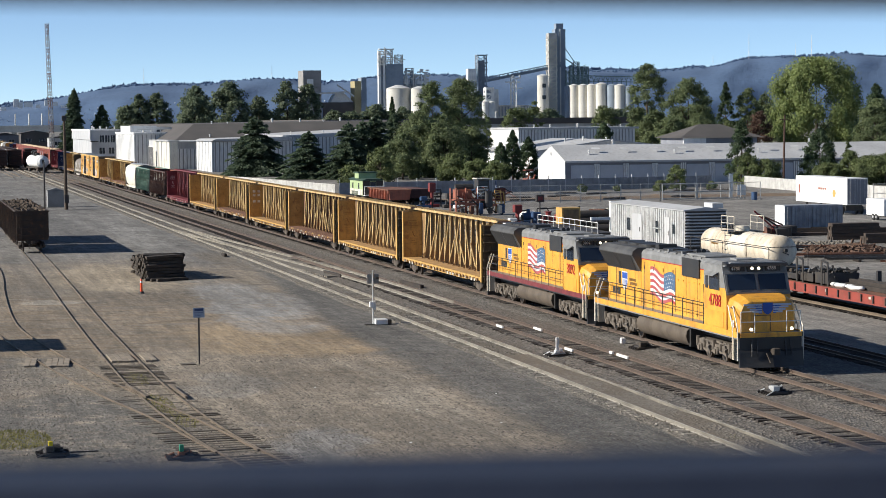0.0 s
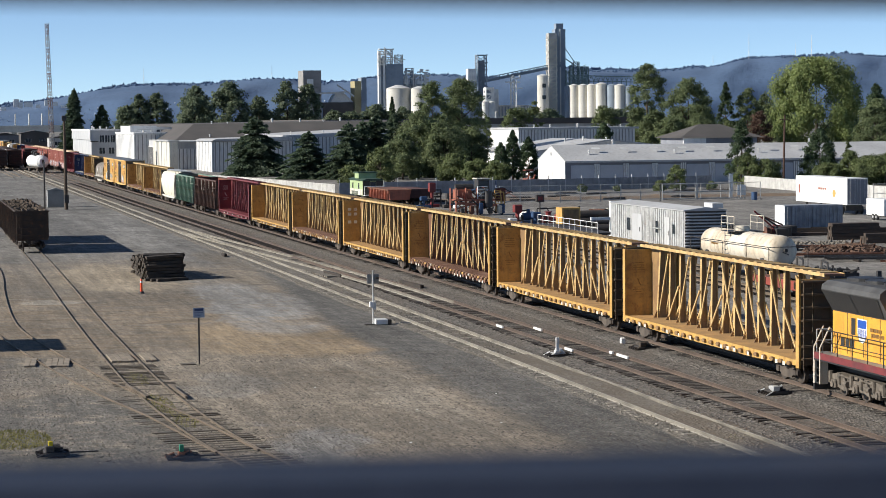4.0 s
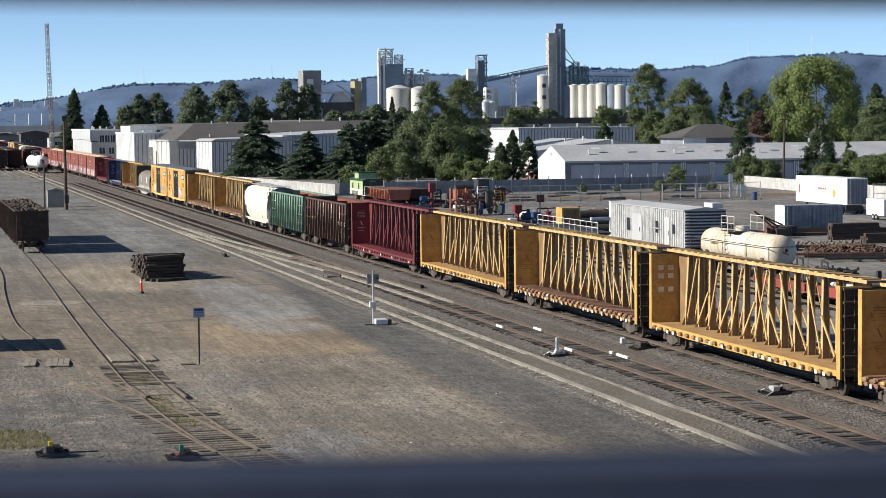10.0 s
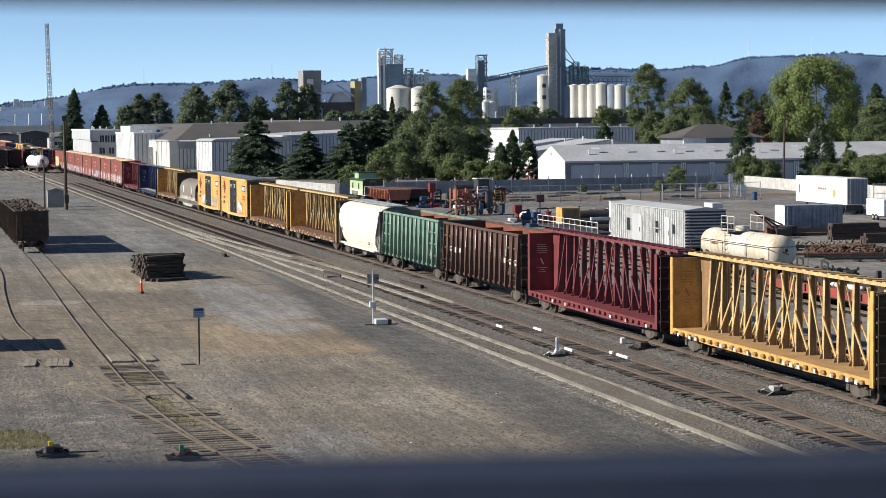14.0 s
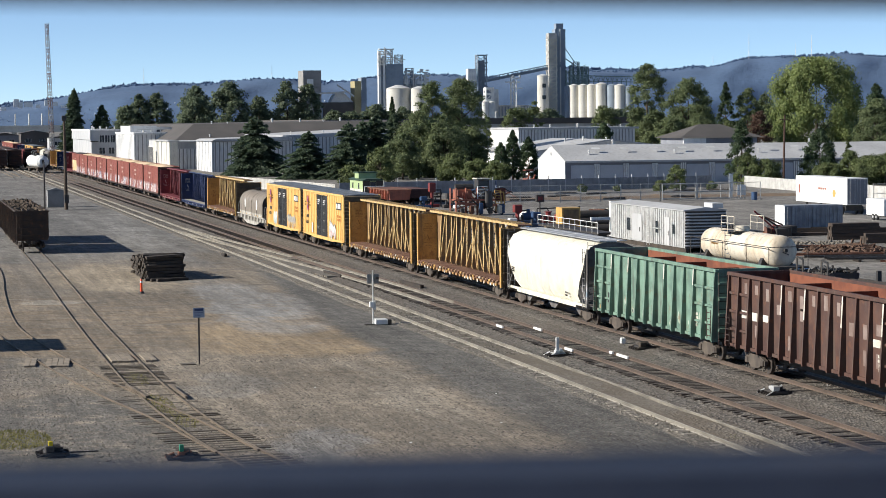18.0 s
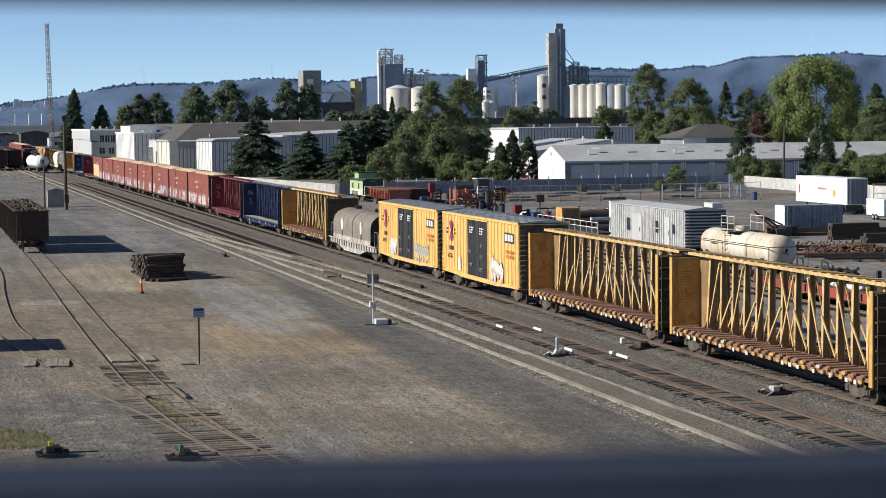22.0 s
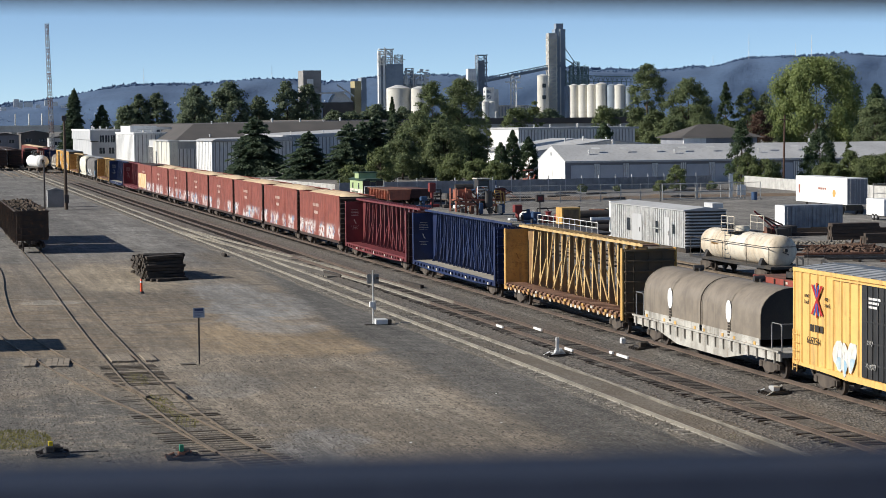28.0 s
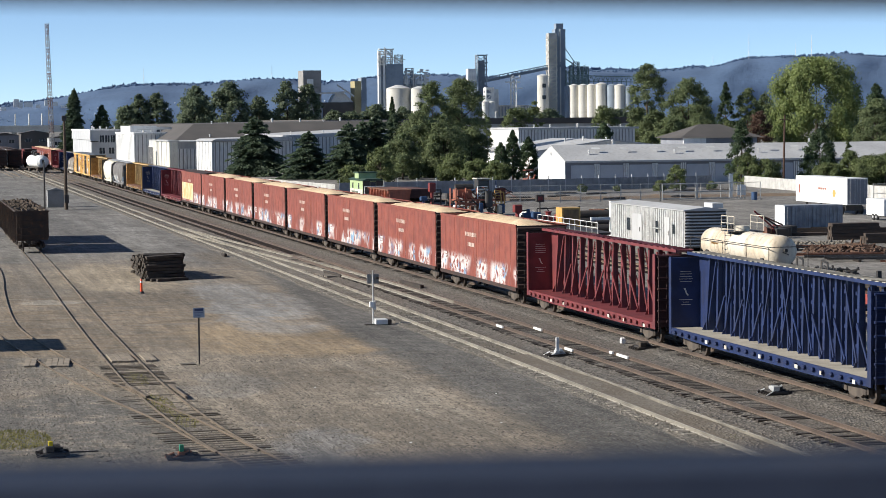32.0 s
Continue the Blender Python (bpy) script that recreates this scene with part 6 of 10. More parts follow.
LEAF = {"con": leaf_material("conifer needles", (0.088, 0.126, 0.080), (0.150, 0.200, 0.116)),
        "dec": leaf_material("broad leaves", (0.136, 0.174, 0.078), (0.220, 0.258, 0.120)),
        "wil": leaf_material("willow leaves", (0.205, 0.260, 0.082), (0.315, 0.360, 0.142)),
        "ced": leaf_material("cedar sprays", (0.058, 0.094, 0.046), (0.104, 0.148, 0.066)),
        "shr": leaf_material("shrub leaves", (0.120, 0.155, 0.058), (0.205, 0.240, 0.098)),
        "red": leaf_material("copper leaves", (0.12, 0.070, 0.052), (0.19, 0.12, 0.08)),
        # Bluer and lifted for distance: haze is put into the leaf colour.
        "far": leaf_material("hazed far leaves", (0.122, 0.160, 0.098), (0.200, 0.238, 0.136))}


CROWN_SHAPE = {"dec": ((0, 0.92), (0.15, 1.04), (0.4, 1.08), (0.62, 1.02), (0.8, 0.82), (0.92, 0.55), (1, 0.2)),
               "far": ((0, 0.75), (0.15, 1.0), (0.4, 1.08), (0.62, 1.0), (0.8, 0.82), (0.92, 0.55), (1, 0.25)),
               "red": ((0, 0.7), (0.3, 1.05), (0.6, 0.98), (0.85, 0.65), (1, 0.25)),
               "wil": ((0, 0.9), (0.25, 1.0), (0.5, 1.02), (0.7, 0.92), (0.85, 0.7), (0.95, 0.44), (1, 0.15)),
               "ced": ((0, 0.9), (0.15, 1.1), (0.4, 1.0), (0.65, 0.74), (0.85, 0.42), (1, 0.06)),
               "shr": ((0, 0.95), (0.35, 1.08), (0.7, 0.9), (1, 0.35))}


def leaf_mesh(name, mat, at, along, normal, length, width):
    """One four-cornered leaf spray for each point: its place, its way, its facing and its size."""
    side = np.cross(normal, along)
    side /= np.linalg.norm(side, axis=1, keepdims=True) + 1e-9
    a, b = along * length[:, None], side * width[:, None]
    v = np.stack([at - 0.5 * a, at + 0.5 * b + 0.08 * a, at + 0.6 * a, at - 0.5 * b - 0.05 * a], axis=1).reshape(-1, 3)
    n = len(at)
    me = bpy.data.meshes.new(name)
    me.vertices.add(4 * n)
    me.vertices.foreach_set("co", v.astype(np.float32).ravel())
    me.loops.add(4 * n)
    me.loops.foreach_set("vertex_index", np.arange(4 * n, dtype=np.int32))
    me.polygons.add(n)
    me.polygons.foreach_set("loop_start", np.arange(0, 4 * n, 4, dtype=np.int32))
    me.update(calc_edges=True)
    me.materials.append(mat)
    return me


def unit(a):
    return a / (np.linalg.norm(a, axis=1, keepdims=True) + 1e-9)


def conifer_crown(h, r, seed, size):
    """Drooping boughs of uneven length in ragged whorls, each feathered with sprays."""
    g = np.random.default_rng(seed)
    at, way = [], []
    levels = int(h * 3.2)
    lean = g.uniform(0, 6.28)
    for k in range(levels):
        q = (k + g.random()) / levels
        z = h * (0.05 + 0.95 * q)
        reach = r * 1.12 * (1 - q) ** 0.72 * (0.96 + 0.06 * math.sin(5.1 * q * math.pi + seed)) + 0.2
        for j in range(int(g.integers(13, 20))):
            a = g.uniform(0, 6.28)
            ln = reach * g.uniform(0.5, 1.2) * (1 + 0.16 * math.cos(a - lean))
            m = max(6, int(ln / size * 7.0))
            f = g.random(m) ** 0.75
            d = np.array((math.cos(a), math.sin(a), 0.0))
            s = np.array((-d[1], d[0], 0.0))
            off = g.normal(0, 1, m) * 0.2 * ln * (1.15 - f)
            p = d * (ln * f)[:, None] + s * off[:, None]
            rise = 0.22 if q > 0.7 else 0.0
            p[:, 2] = z + ln * (rise * f - 0.34 * f * f + 0.10 * f ** 4) - 0.12 * np.abs(off) + g.normal(0, 0.07, m)
            at.append(p)
            way.append(unit(d + s * (np.sign(off) * g.uniform(0.1, 0.9, m))[:, None] + np.array((0, 0, -0.25)) + g.normal(0, 0.14, (m, 3))))
    top = np.zeros((24, 3))
    top[:, 2] = h * (0.93 + 0.09 * g.random(24))
    at.append(top)
    way.append(unit(g.normal(0, 0.35, (24, 3)) + np.array((0, 0, 1.0))))
    at, way = np.concatenate(at), np.concatenate(way)
    n = len(at)
    out = at * np.array((1, 1, 0))
    facing = unit(unit(out) * 0.8 + np.array((0, 0, 0.6)) + g.normal(0, 0.45, (n, 3)))
    return at, way, facing, size * g.uniform(0.9, 1.7, n), size * g.uniform(0.5, 0.95, n)


def leafy_crown(kind, h, r, seed, size):
    """Boughs of unequal size inside the tree's outline, each a cluster of leafy clumps, with gaps between them."""
    g = np.random.default_rng(seed)
    shape = CROWN_SHAPE[kind]
    boughs = {"wil": 74, "ced": 48, "dec": 44, "far": 34, "red": 24, "shr": 18}[kind]
    low = {"wil": 0.02, "ced": 0.02, "dec": 0.0, "far": 0.04, "red": 0.1, "shr": 0.0}[kind]
    at, facing, way = [], [], []
    for k in range(boughs):
        q = min(0.985, (k + g.random()) / boughs)
        wide = r * np.interp(q, [u for u, _ in shape], [w for _, w in shape])
        z = h * (low + (1 - low) * q)
        big = min(wide, r * g.uniform(*{"wil": (0.17, 0.3), "ced": (0.22, 0.34), "dec": (0.24, 0.42)}.get(kind, (0.3, 0.5))))
        a = 2.399 * k + g.uniform(-0.6, 0.6)
        d = max(0.0, wide - big * 0.75) * g.uniform(0.45, 1.0) ** 0.5
        c = np.array((d * math.cos(a), d * math.sin(a), z - 0.4 * big * (q > 0.8)))
        clumps = 10 if kind != "shr" else 9
        for _ in range(clumps):
            e = g.normal(0, 1, 3)
            e[2] = abs(e[2]) * 0.8 - 0.25
            e /= np.linalg.norm(e)
            cr = big * g.uniform(0.38, 0.68)
            cc = c + e * big * g.uniform(0.2, 0.8)
            n = int(max(14, min(900, 5.2 * cr * cr / (size * size))))
            u = unit(g.normal(0, 1, (n, 3)) + np.array((0, 0, 0.25)))
            f = (g.uniform(0.05, 1.15, n) ** 0.6)[:, None]
            tall = 1.55 if kind == "wil" else 1.2 if kind == "ced" else 0.85
            p = cc + u * np.array((cr, cr, cr * tall)) * f
            at.append(p)
            facing.append(unit(0.5 * u + 0.7 * unit(p - np.array((0, 0, h * 0.4))) + g.normal(0, 0.65, (n, 3))))
            w = g.normal(0, 1, (n, 3))
            if kind == "wil":
                w = w * 0.4 + np.array((0, 0, -1.0))
            way.append(w)
    at, facing, way = np.concatenate(at), np.concatenate(facing), np.concatenate(way)
    keep = (at[:, 2] > 0.05) & (at[:, 2] < 1.02 * h)
    at, facing, way = at[keep], facing[keep], way[keep]
    way = unit(way - facing * (way * facing).sum(axis=1, keepdims=True))
    n = len(at)
    return at, way, facing, size * g.uniform(0.8, 1.5, n), size * g.uniform(0.6, 1.1, n)


TREE_LABEL = {"con": ("dark green conifer", "conifer_tree"), "ced": ("dense dark green cedar", "conifer_tree"), "dec": ("leafy green broadleaf tree", "broadleaf_tree"), "wil": ("large pale green willow in full leaf", "willow_tree"),
              "shr": ("bushy green shrub", "shrub"), "red": ("small copper-leaved tree", "broadleaf_tree"), "far": ("distant leafy green tree", "broadleaf_tree")}


def tree(kind, x, y, h, r, seed=0, where="behind the yard"):
    size = max(0.16, -x * 0.00068) * {"con": 1.5, "ced": 1.05, "far": 1.3, "wil": 1.25}.get(kind, 1.0)
    words_, name = TREE_LABEL[kind]
    t = thing(name, words_ + " " + where, "shrub" if kind == "shr" else "tree", pose(x, y, GZ, 0, 0, (seed * 47) % 360))
    th = h * (0.93 if kind == "con" else 0.75)
    m = M().tube((0, 0, -0.1), (0.1, 0, th * 0.5), 0.018 * h + 0.05, 8, 0.011 * h + 0.03).tube((0.1, 0, th * 0.5), (0, 0.1, th), 0.011 * h + 0.03, 7, 0.02)
    rnd = random.Random(seed + 7)
    if kind != "con":
        for k in range(7):
            z = th * rnd.uniform(0.25, 0.8)
            a = rnd.uniform(0, 6.28)
            m.tube((0.05, 0, z), (r * 0.7 * math.cos(a), r * 0.7 * math.sin(a), min(h * 0.9, z + r * 0.6)), 0.006 * h + 0.03, 5, 0.02)
    part("trunk", m, BARK, t)
    sprays = conifer_crown(h, r, seed, size) if kind == "con" else leafy_crown(kind, h, r, seed, size)
    part("crown", leaf_mesh("crown", LEAF[kind], *sprays), None, t)
    return t


def windows(parent, x, ys, z, w, h):
    for y in ys:
        win = part("window", M().box(x, x + 0.06, y - w / 2, y + w / 2, z - h / 2, z + h / 2), WINDOW_DARK, parent)
        m = M()
        for q in (-0.5, 0.0, 0.5):
            m.box(x + 0.062, x + 0.1, y + q * w - 0.05, y + q * w + 0.05, z - h / 2, z + h / 2)
        part("frame", m, METAL_WHITE, win)


def siding(parent, x0, x1, y0, y1, z0, z1, mat, step=0.9):
    """A block whose camera-side walls carry upright ribs."""
    w = part("wall", M().box(x0, x1, y0, y1, z0, z1), mat, parent)
    m = M()
    y = y0 + step / 2
    while y < y1:
        m.box(x1, x1 + 0.12, y - 0.09, y + 0.09, z0, z1 - 0.1)
        y += step
    x = x1 - step / 2
    while x > x0:
        m.box(x - 0.12, x + 0.12, y0 - 0.12, y0, z0, z1 - 0.1)
        x -= step * 1.6
    part("siding_ribs", m, SIDING_RIB_DARK, parent, kind="stuff")
    return w


def seams(parent, x0, x1, y, z0, z1, step):
    """Narrow recess-coloured seams between the sheets of a wall that faces -y."""
    m = M()
    x = x1 - step
    while x > x0:
        m.box(x - 0.14, x + 0.14, y - 0.08, y, z0, z1)
        x -= step
    part("sheet_seams", m, METAL_GREY, parent, kind="stuff")


def vents(parent, pts, mat):
    for x, y, z, s in pts:
        part("roof_vent", M().tube((x, y, z - 0.1), (x, y, z + s * 0.6), s * 0.2, 8).tube((x, y, z + s * 0.6), (x, y, z + s * 0.85), s * 0.33, 8, s * 0.1), mat, parent)


def warehouses():
    # long white sheds beside the line, with a dark hipped roof behind
    b = thing("warehouse", "white metal warehouse with ribbed grey front and pale roof", "warehouse", group="warehouses beside the line")
    siding(b, -527, -500, 32.0, 50, GZ, 6.6, METAL_WHITE)
    part("side_wall", M().box(-527, -499.9, 31.6, 31.88, GZ, 6.7), METAL_WHITE, b, "bright white side wall")
    seams(b, -527, -500, 31.6, GZ, 6.6, 2.6)
    part("roof", M().prism([(31.2, 6.7), (32.5, 7.2), (49, 7.6), (50.5, 6.7)], "x", -528, -499.2), ROOF_PALE, b)
    b = thing("warehouse", "long grey ribbed warehouse behind conifers", "warehouse", group="warehouses beside the line")
    siding(b, -700, -515, 50.5, 90, GZ, 7.4, METAL_WHITE)
    part("roof", M().prism([(50, 7.4), (50.5, 7.8), (90, 9.4), (90.5, 7.4)], "x", -701, -514.5), ROOF_PALE, b)
    vents(b, [(-530, 55, 8.1, 0.7), (-530, 63, 8.4, 0.7)], STEEL_PALE)
    b = thing("warehouse", "cream stucco shed with tall dark doorway", "warehouse", group="warehouses beside the line")
    part("wall", M().box(-569, -534, 26.0, 28.0, GZ, 6.5), surface("cream stucco", (0.68, 0.65, 0.56), (0.6, 0.57, 0.5), 0.8, scale=0.3, grain=3.0, streak=0.2), b)
    seams(b, -569, -534, 26.0, GZ, 6.4, 5.5)
    part("door", M().box(-563, -559.5, 25.9, 25.99, GZ, 3.8), WINDOW_DARK, b)
    part("pilaster", M().box(-558.5, -557.5, 25.7, 25.99, GZ, 6.4), METAL_WHITE, b)
    part("roof", M().box(-569.5, -533.6, 25.6, 28.3, 6.5, 6.75), ROOF_PALE, b)
    b = thing("warehouse", "low grey shed with ribbed metal front", "warehouse", group="warehouses beside the line")
    siding(b, -600, -535, 28.1, 36, GZ, 4.7, METAL_WHITE)
    part("upper_band", M().box(-600, -536, 28.3, 36, 4.7, 6.3), METAL_GREY, b)
    part("roof", M().box(-600.5, -534.6, 28.2, 36.4, 6.3, 6.5), METAL_GREY, b)
    b = thing("warehouse", "large warehouse with dark hipped roof and roof vents", "warehouse", group="warehouses beside the line")
    part("wall", M().box(-760, -570, 33, 100, GZ, 6.4), METAL_GREY, b)
    part("roof", M().add([(-569, 31.5, 6.4), (-569, 101, 6.4), (-761, 101, 6.4), (-761, 31.5, 6.4), (-585, 38.5, 10.6), (-585, 94, 11.2), (-745, 94, 11.2), (-745, 38.5, 10.6)],
                         [(0, 1, 5, 4), (1, 2, 6, 5), (2, 3, 7, 6), (3, 0, 4, 7), (4, 5, 6, 7)]), ROOF_DARK, b, "dark hipped roof")
    vents(b, [(-590, 44, 10.5, 1.0), (-590, 55, 10.8, 1.2), (-600, 62, 10.8, 1.4), (-590, 68, 10.9, 1.2), (-600, 81, 11.0, 1.3), (-575, 50, 8.2, 0.8), (-572, 41, 7.2, 0.9), (-590, 88, 11.1, 1.2), (-588, 48, 10.6, 0.7), (-588, 74, 10.8, 0.8)], STEEL_PALE)
    b = thing("warehouse", "grey windowless warehouse with pale parapet", "warehouse", group="warehouses beside the line")
    siding(b, -664, -612, 26.0, 42, GZ, 7.9, METAL_WHITE, 1.2)
    part("side_wall", M().box(-664, -611.9, 25.5, 25.86, GZ, 7.9), METAL_WHITE, b)
    seams(b, -664, -612, 25.5, GZ, 7.8, 3.2)
    part("front_panel", M().box(-611.8, -611.6, 31.5, 42, GZ, 6.4), METAL_WHITE, b)
    part("parapet", M().box(-664.5, -611.3, 25.3, 42.5, 7.9, 8.4), METAL_WHITE, b)
    part("roof_house", M().box(-660, -632, 26.5, 34, 8.4, 10.2), METAL_WHITE, b)
    vents(b, [(-618, 28, 8.4, 0.8), (-620, 31, 8.4, 1.0), (-622, 34, 8.4, 0.8), (-618, 36.5, 8.4, 0.8), (-620, 39, 8.4, 1.0), (-630, 30, 8.4, 1.2)], STEEL_PALE)
    m = M().bar((-616, 27, 9.2), (-616, 41, 9.5), 0.35, 0.35).bar((-622, 30, 9.8), (-622, 42, 9.6), 0.4, 0.4)
    part("roof_duct", m, STEEL_PALE, b, kind="stuff")
    b = thing("office_building", "white two-storey industrial office with window rows", "building")
    part("wall", M().box(-778, -702, 21.3, 31, GZ, 8.6), METAL_GREY, b)
    part("side_band", M().box(-778, -702, 20.9, 21.25, 5.8, 8.6), METAL_GREY, b)
    part("parapet", M().box(-778.5, -701.5, 20.8, 31.5, 8.6, 9.1), METAL_WHITE, b)
    windows(b, -701.95, (24.6, 26.3, 28.0), 6.1, 1.5, 2.2)
    windows(b, -701.95, (24.6, 27.6), 2.4, 1.8, 1.9)
    part("porch_roof", M().box(-702, -699, 21.0, 23.2, 5.2, 5.5), STEEL_DARK, b)
    vents(b, [(-712, 23, 9.1, 0.9), (-712, 25, 9.1, 1.2), (-712, 27, 9.1, 1.0), (-712, 29.5, 9.1, 1.1), (-730, 24, 9.1, 1.3)], STEEL_PALE)
    # shed beyond the trees
    b = thing("warehouse", "white-ended grey ribbed warehouse behind trees", "warehouse")
    siding(b, -589, -560, 121.2, 153, GZ, 8.4, METAL_WHITE)
    part("side_wall", M().box(-589, -560, 120.85, 121.05, GZ, 8.3), WHITE, b, "bright white side wall")
    part("roof", M().box(-590, -559.5, 120.7, 154, 8.4, 8.9), ROOF_PALE, b)
    windows(b, -559.8, (141.5, 144.2), 4.2, 1.5, 1.8)
    vents(b, [(-563, 126, 8.9, 1.0), (-565, 131, 8.9, 1.0), (-563, 138, 8.9, 1.2), (-565, 147, 8.9, 1.0), (-563, 150, 8.9, 0.8)], STEEL_PALE)
    b = thing("warehouse", "long dark-roofed shed beyond the trees", "warehouse")
    part("wall", M().box(-900, -760, 108, 240, GZ, 9.5), METAL_GREY, b)
    part("roof", M().box(-901, -759, 107, 241, 9.5, 11.6), ROOF_DARK, b)


def storage_units():
    b = thing("storage_building", "long white and blue-grey storage building with roller doors", "storage building")
    x1, y0, y1 = -370.0, 75.8, 215.0
    part("wall", M().box(x1 - 16.5, x1, y0, y1, GZ, 3.75), WALL_BLUE, b)
    part("gable", M().prism([(x1 - 16.5, GZ), (x1, GZ), (x1, 3.75), (x1 - 8.25, 6.3), (x1 - 16.5, 3.75)], "y", y0 - 0.15, y0 - 0.01), METAL_WHITE, b, "bright white gable wall")
    part("gable_vent", M().box(x1 - 8.45, x1 - 8.05, y0 - 0.2, y0 - 0.15, 4.6, 5.2), WINDOW_DARK, b)
    part("roof", M().prism([(x1 + 0.5, 3.7), (x1 - 8.25, 6.45), (x1 - 17.0, 3.7), (x1 - 17.0, 3.55), (x1 - 8.25, 6.3), (x1 + 0.5, 3.55)], "y", y0 - 0.2, y1), ROOF_PALE, b)
    part("fascia", M().box(x1 + 0.45, x1 + 0.55, y0, y1, 3.4, 3.72), METAL_GREY, b)
    y = y0 + 1.0
    k = 0
    while y + 4.2 < 140:
        d = part("roller_door", M().box(x1, x1 + 0.06, y, y + 4.2, GZ, 2.95), DOOR_BLUE, b)
        m = M()
        for j in range(9):
            m.box(x1 + 0.06, x1 + 0.09, y + 0.05, y + 4.15, GZ + 0.2 + j * 0.35, GZ + 0.26 + j * 0.35)
        part("slats", m, DOOR_BLUE, d)
        for j in range(3):
            yy = y + 4.27 + j * 0.36
            part("batten", M().box(x1, x1 + 0.14, yy, yy + 0.22, GZ, 3.2), WHITE, b)
        y += 5.35
        k += 1
    vents(b, [(x1 - 3, 81, 5.0, 0.7), (x1 - 3, 97, 5.0, 0.7), (x1 - 3, 113, 5.0, 0.7), (x1 - 8.25, 125, 6.4, 0.9)], STEEL_PALE)
    m = M()
    for k in range(9):
        y = y0 + 6 + k * 5.4
        m.add([(x1 - 3.8, y, 5.72), (x1 - 3.8, y + 1.6, 5.72), (x1 - 4.4, y + 1.6, 6.0), (x1 - 4.4, y, 6.0)], [(0, 1, 2, 3)])
    part("skylights", m, STEEL_PALE, b, kind="stuff")
    b = thing("storage_building", "white low-pitched shed behind the storage units", "storage building")
    part("wall", M().prism([(88, GZ), (88, 4.6), (103.6, 6.6), (122, 4.6), (122, GZ)], "x", -470, -430), METAL_WHITE, b)
    part("roof", M().prism([(87, 4.6), (103.6, 6.9), (123, 4.6), (123, 4.4), (103.6, 6.62), (87, 4.4)], "x", -471, -429.4), ROOF_PALE, b)
    vents(b, [(-440, 97, 6.4, 0.9), (-440, 101, 6.7, 0.9), (-428, 103.5, 6.0, 1.0), (-440, 106, 6.6, 0.8)], STEEL_PALE)
    b = thing("house", "low house with dark hipped roof and white wall", "house")
    part("wall", M().box(-450, -436, 121.5, 138, GZ, 6.9), WALL_BLUE, b)
    part("white_front", M().box(-436, -435.6, 121.5, 126.5, GZ, 6.9), METAL_WHITE, b)
    part("roof", M().add([(-435, 120.5, 6.9), (-435, 139.5, 6.9), (-451, 139.5, 6.9), (-451, 120.5, 6.9), (-443, 127.5, 9.7), (-443, 132.5, 9.7)],
                         [(0, 1, 5, 4), (1, 2, 5), (2, 3, 4, 5), (3, 0, 4), (0, 3, 2, 1)]), ROOF_DARK, b)


def lattice(m, x, y, z0, z1, w, n, r=0.12):
    """A square open steel tower."""
    c = [(x - w / 2, y - w / 2), (x + w / 2, y - w / 2), (x + w / 2, y + w / 2), (x - w / 2, y + w / 2)]
    for a, b in c:
        m.bar((a, b, z0), (a, b, z1), r * 2, r * 2)
    for k in range(n):
        za, zb = z0 + (z1 - z0) * k / n, z0 + (z1 - z0) * (k + 1) / n
        for i in range(4):
            p, q = c[i], c[(i + 1) % 4]
            m.bar((*p, zb), (*q, zb), r * 1.4, r * 1.4)
            m.bar((*(p if k % 2 else q), za), (*(q if k % 2 else p), zb), r * 1.2, r * 1.2)


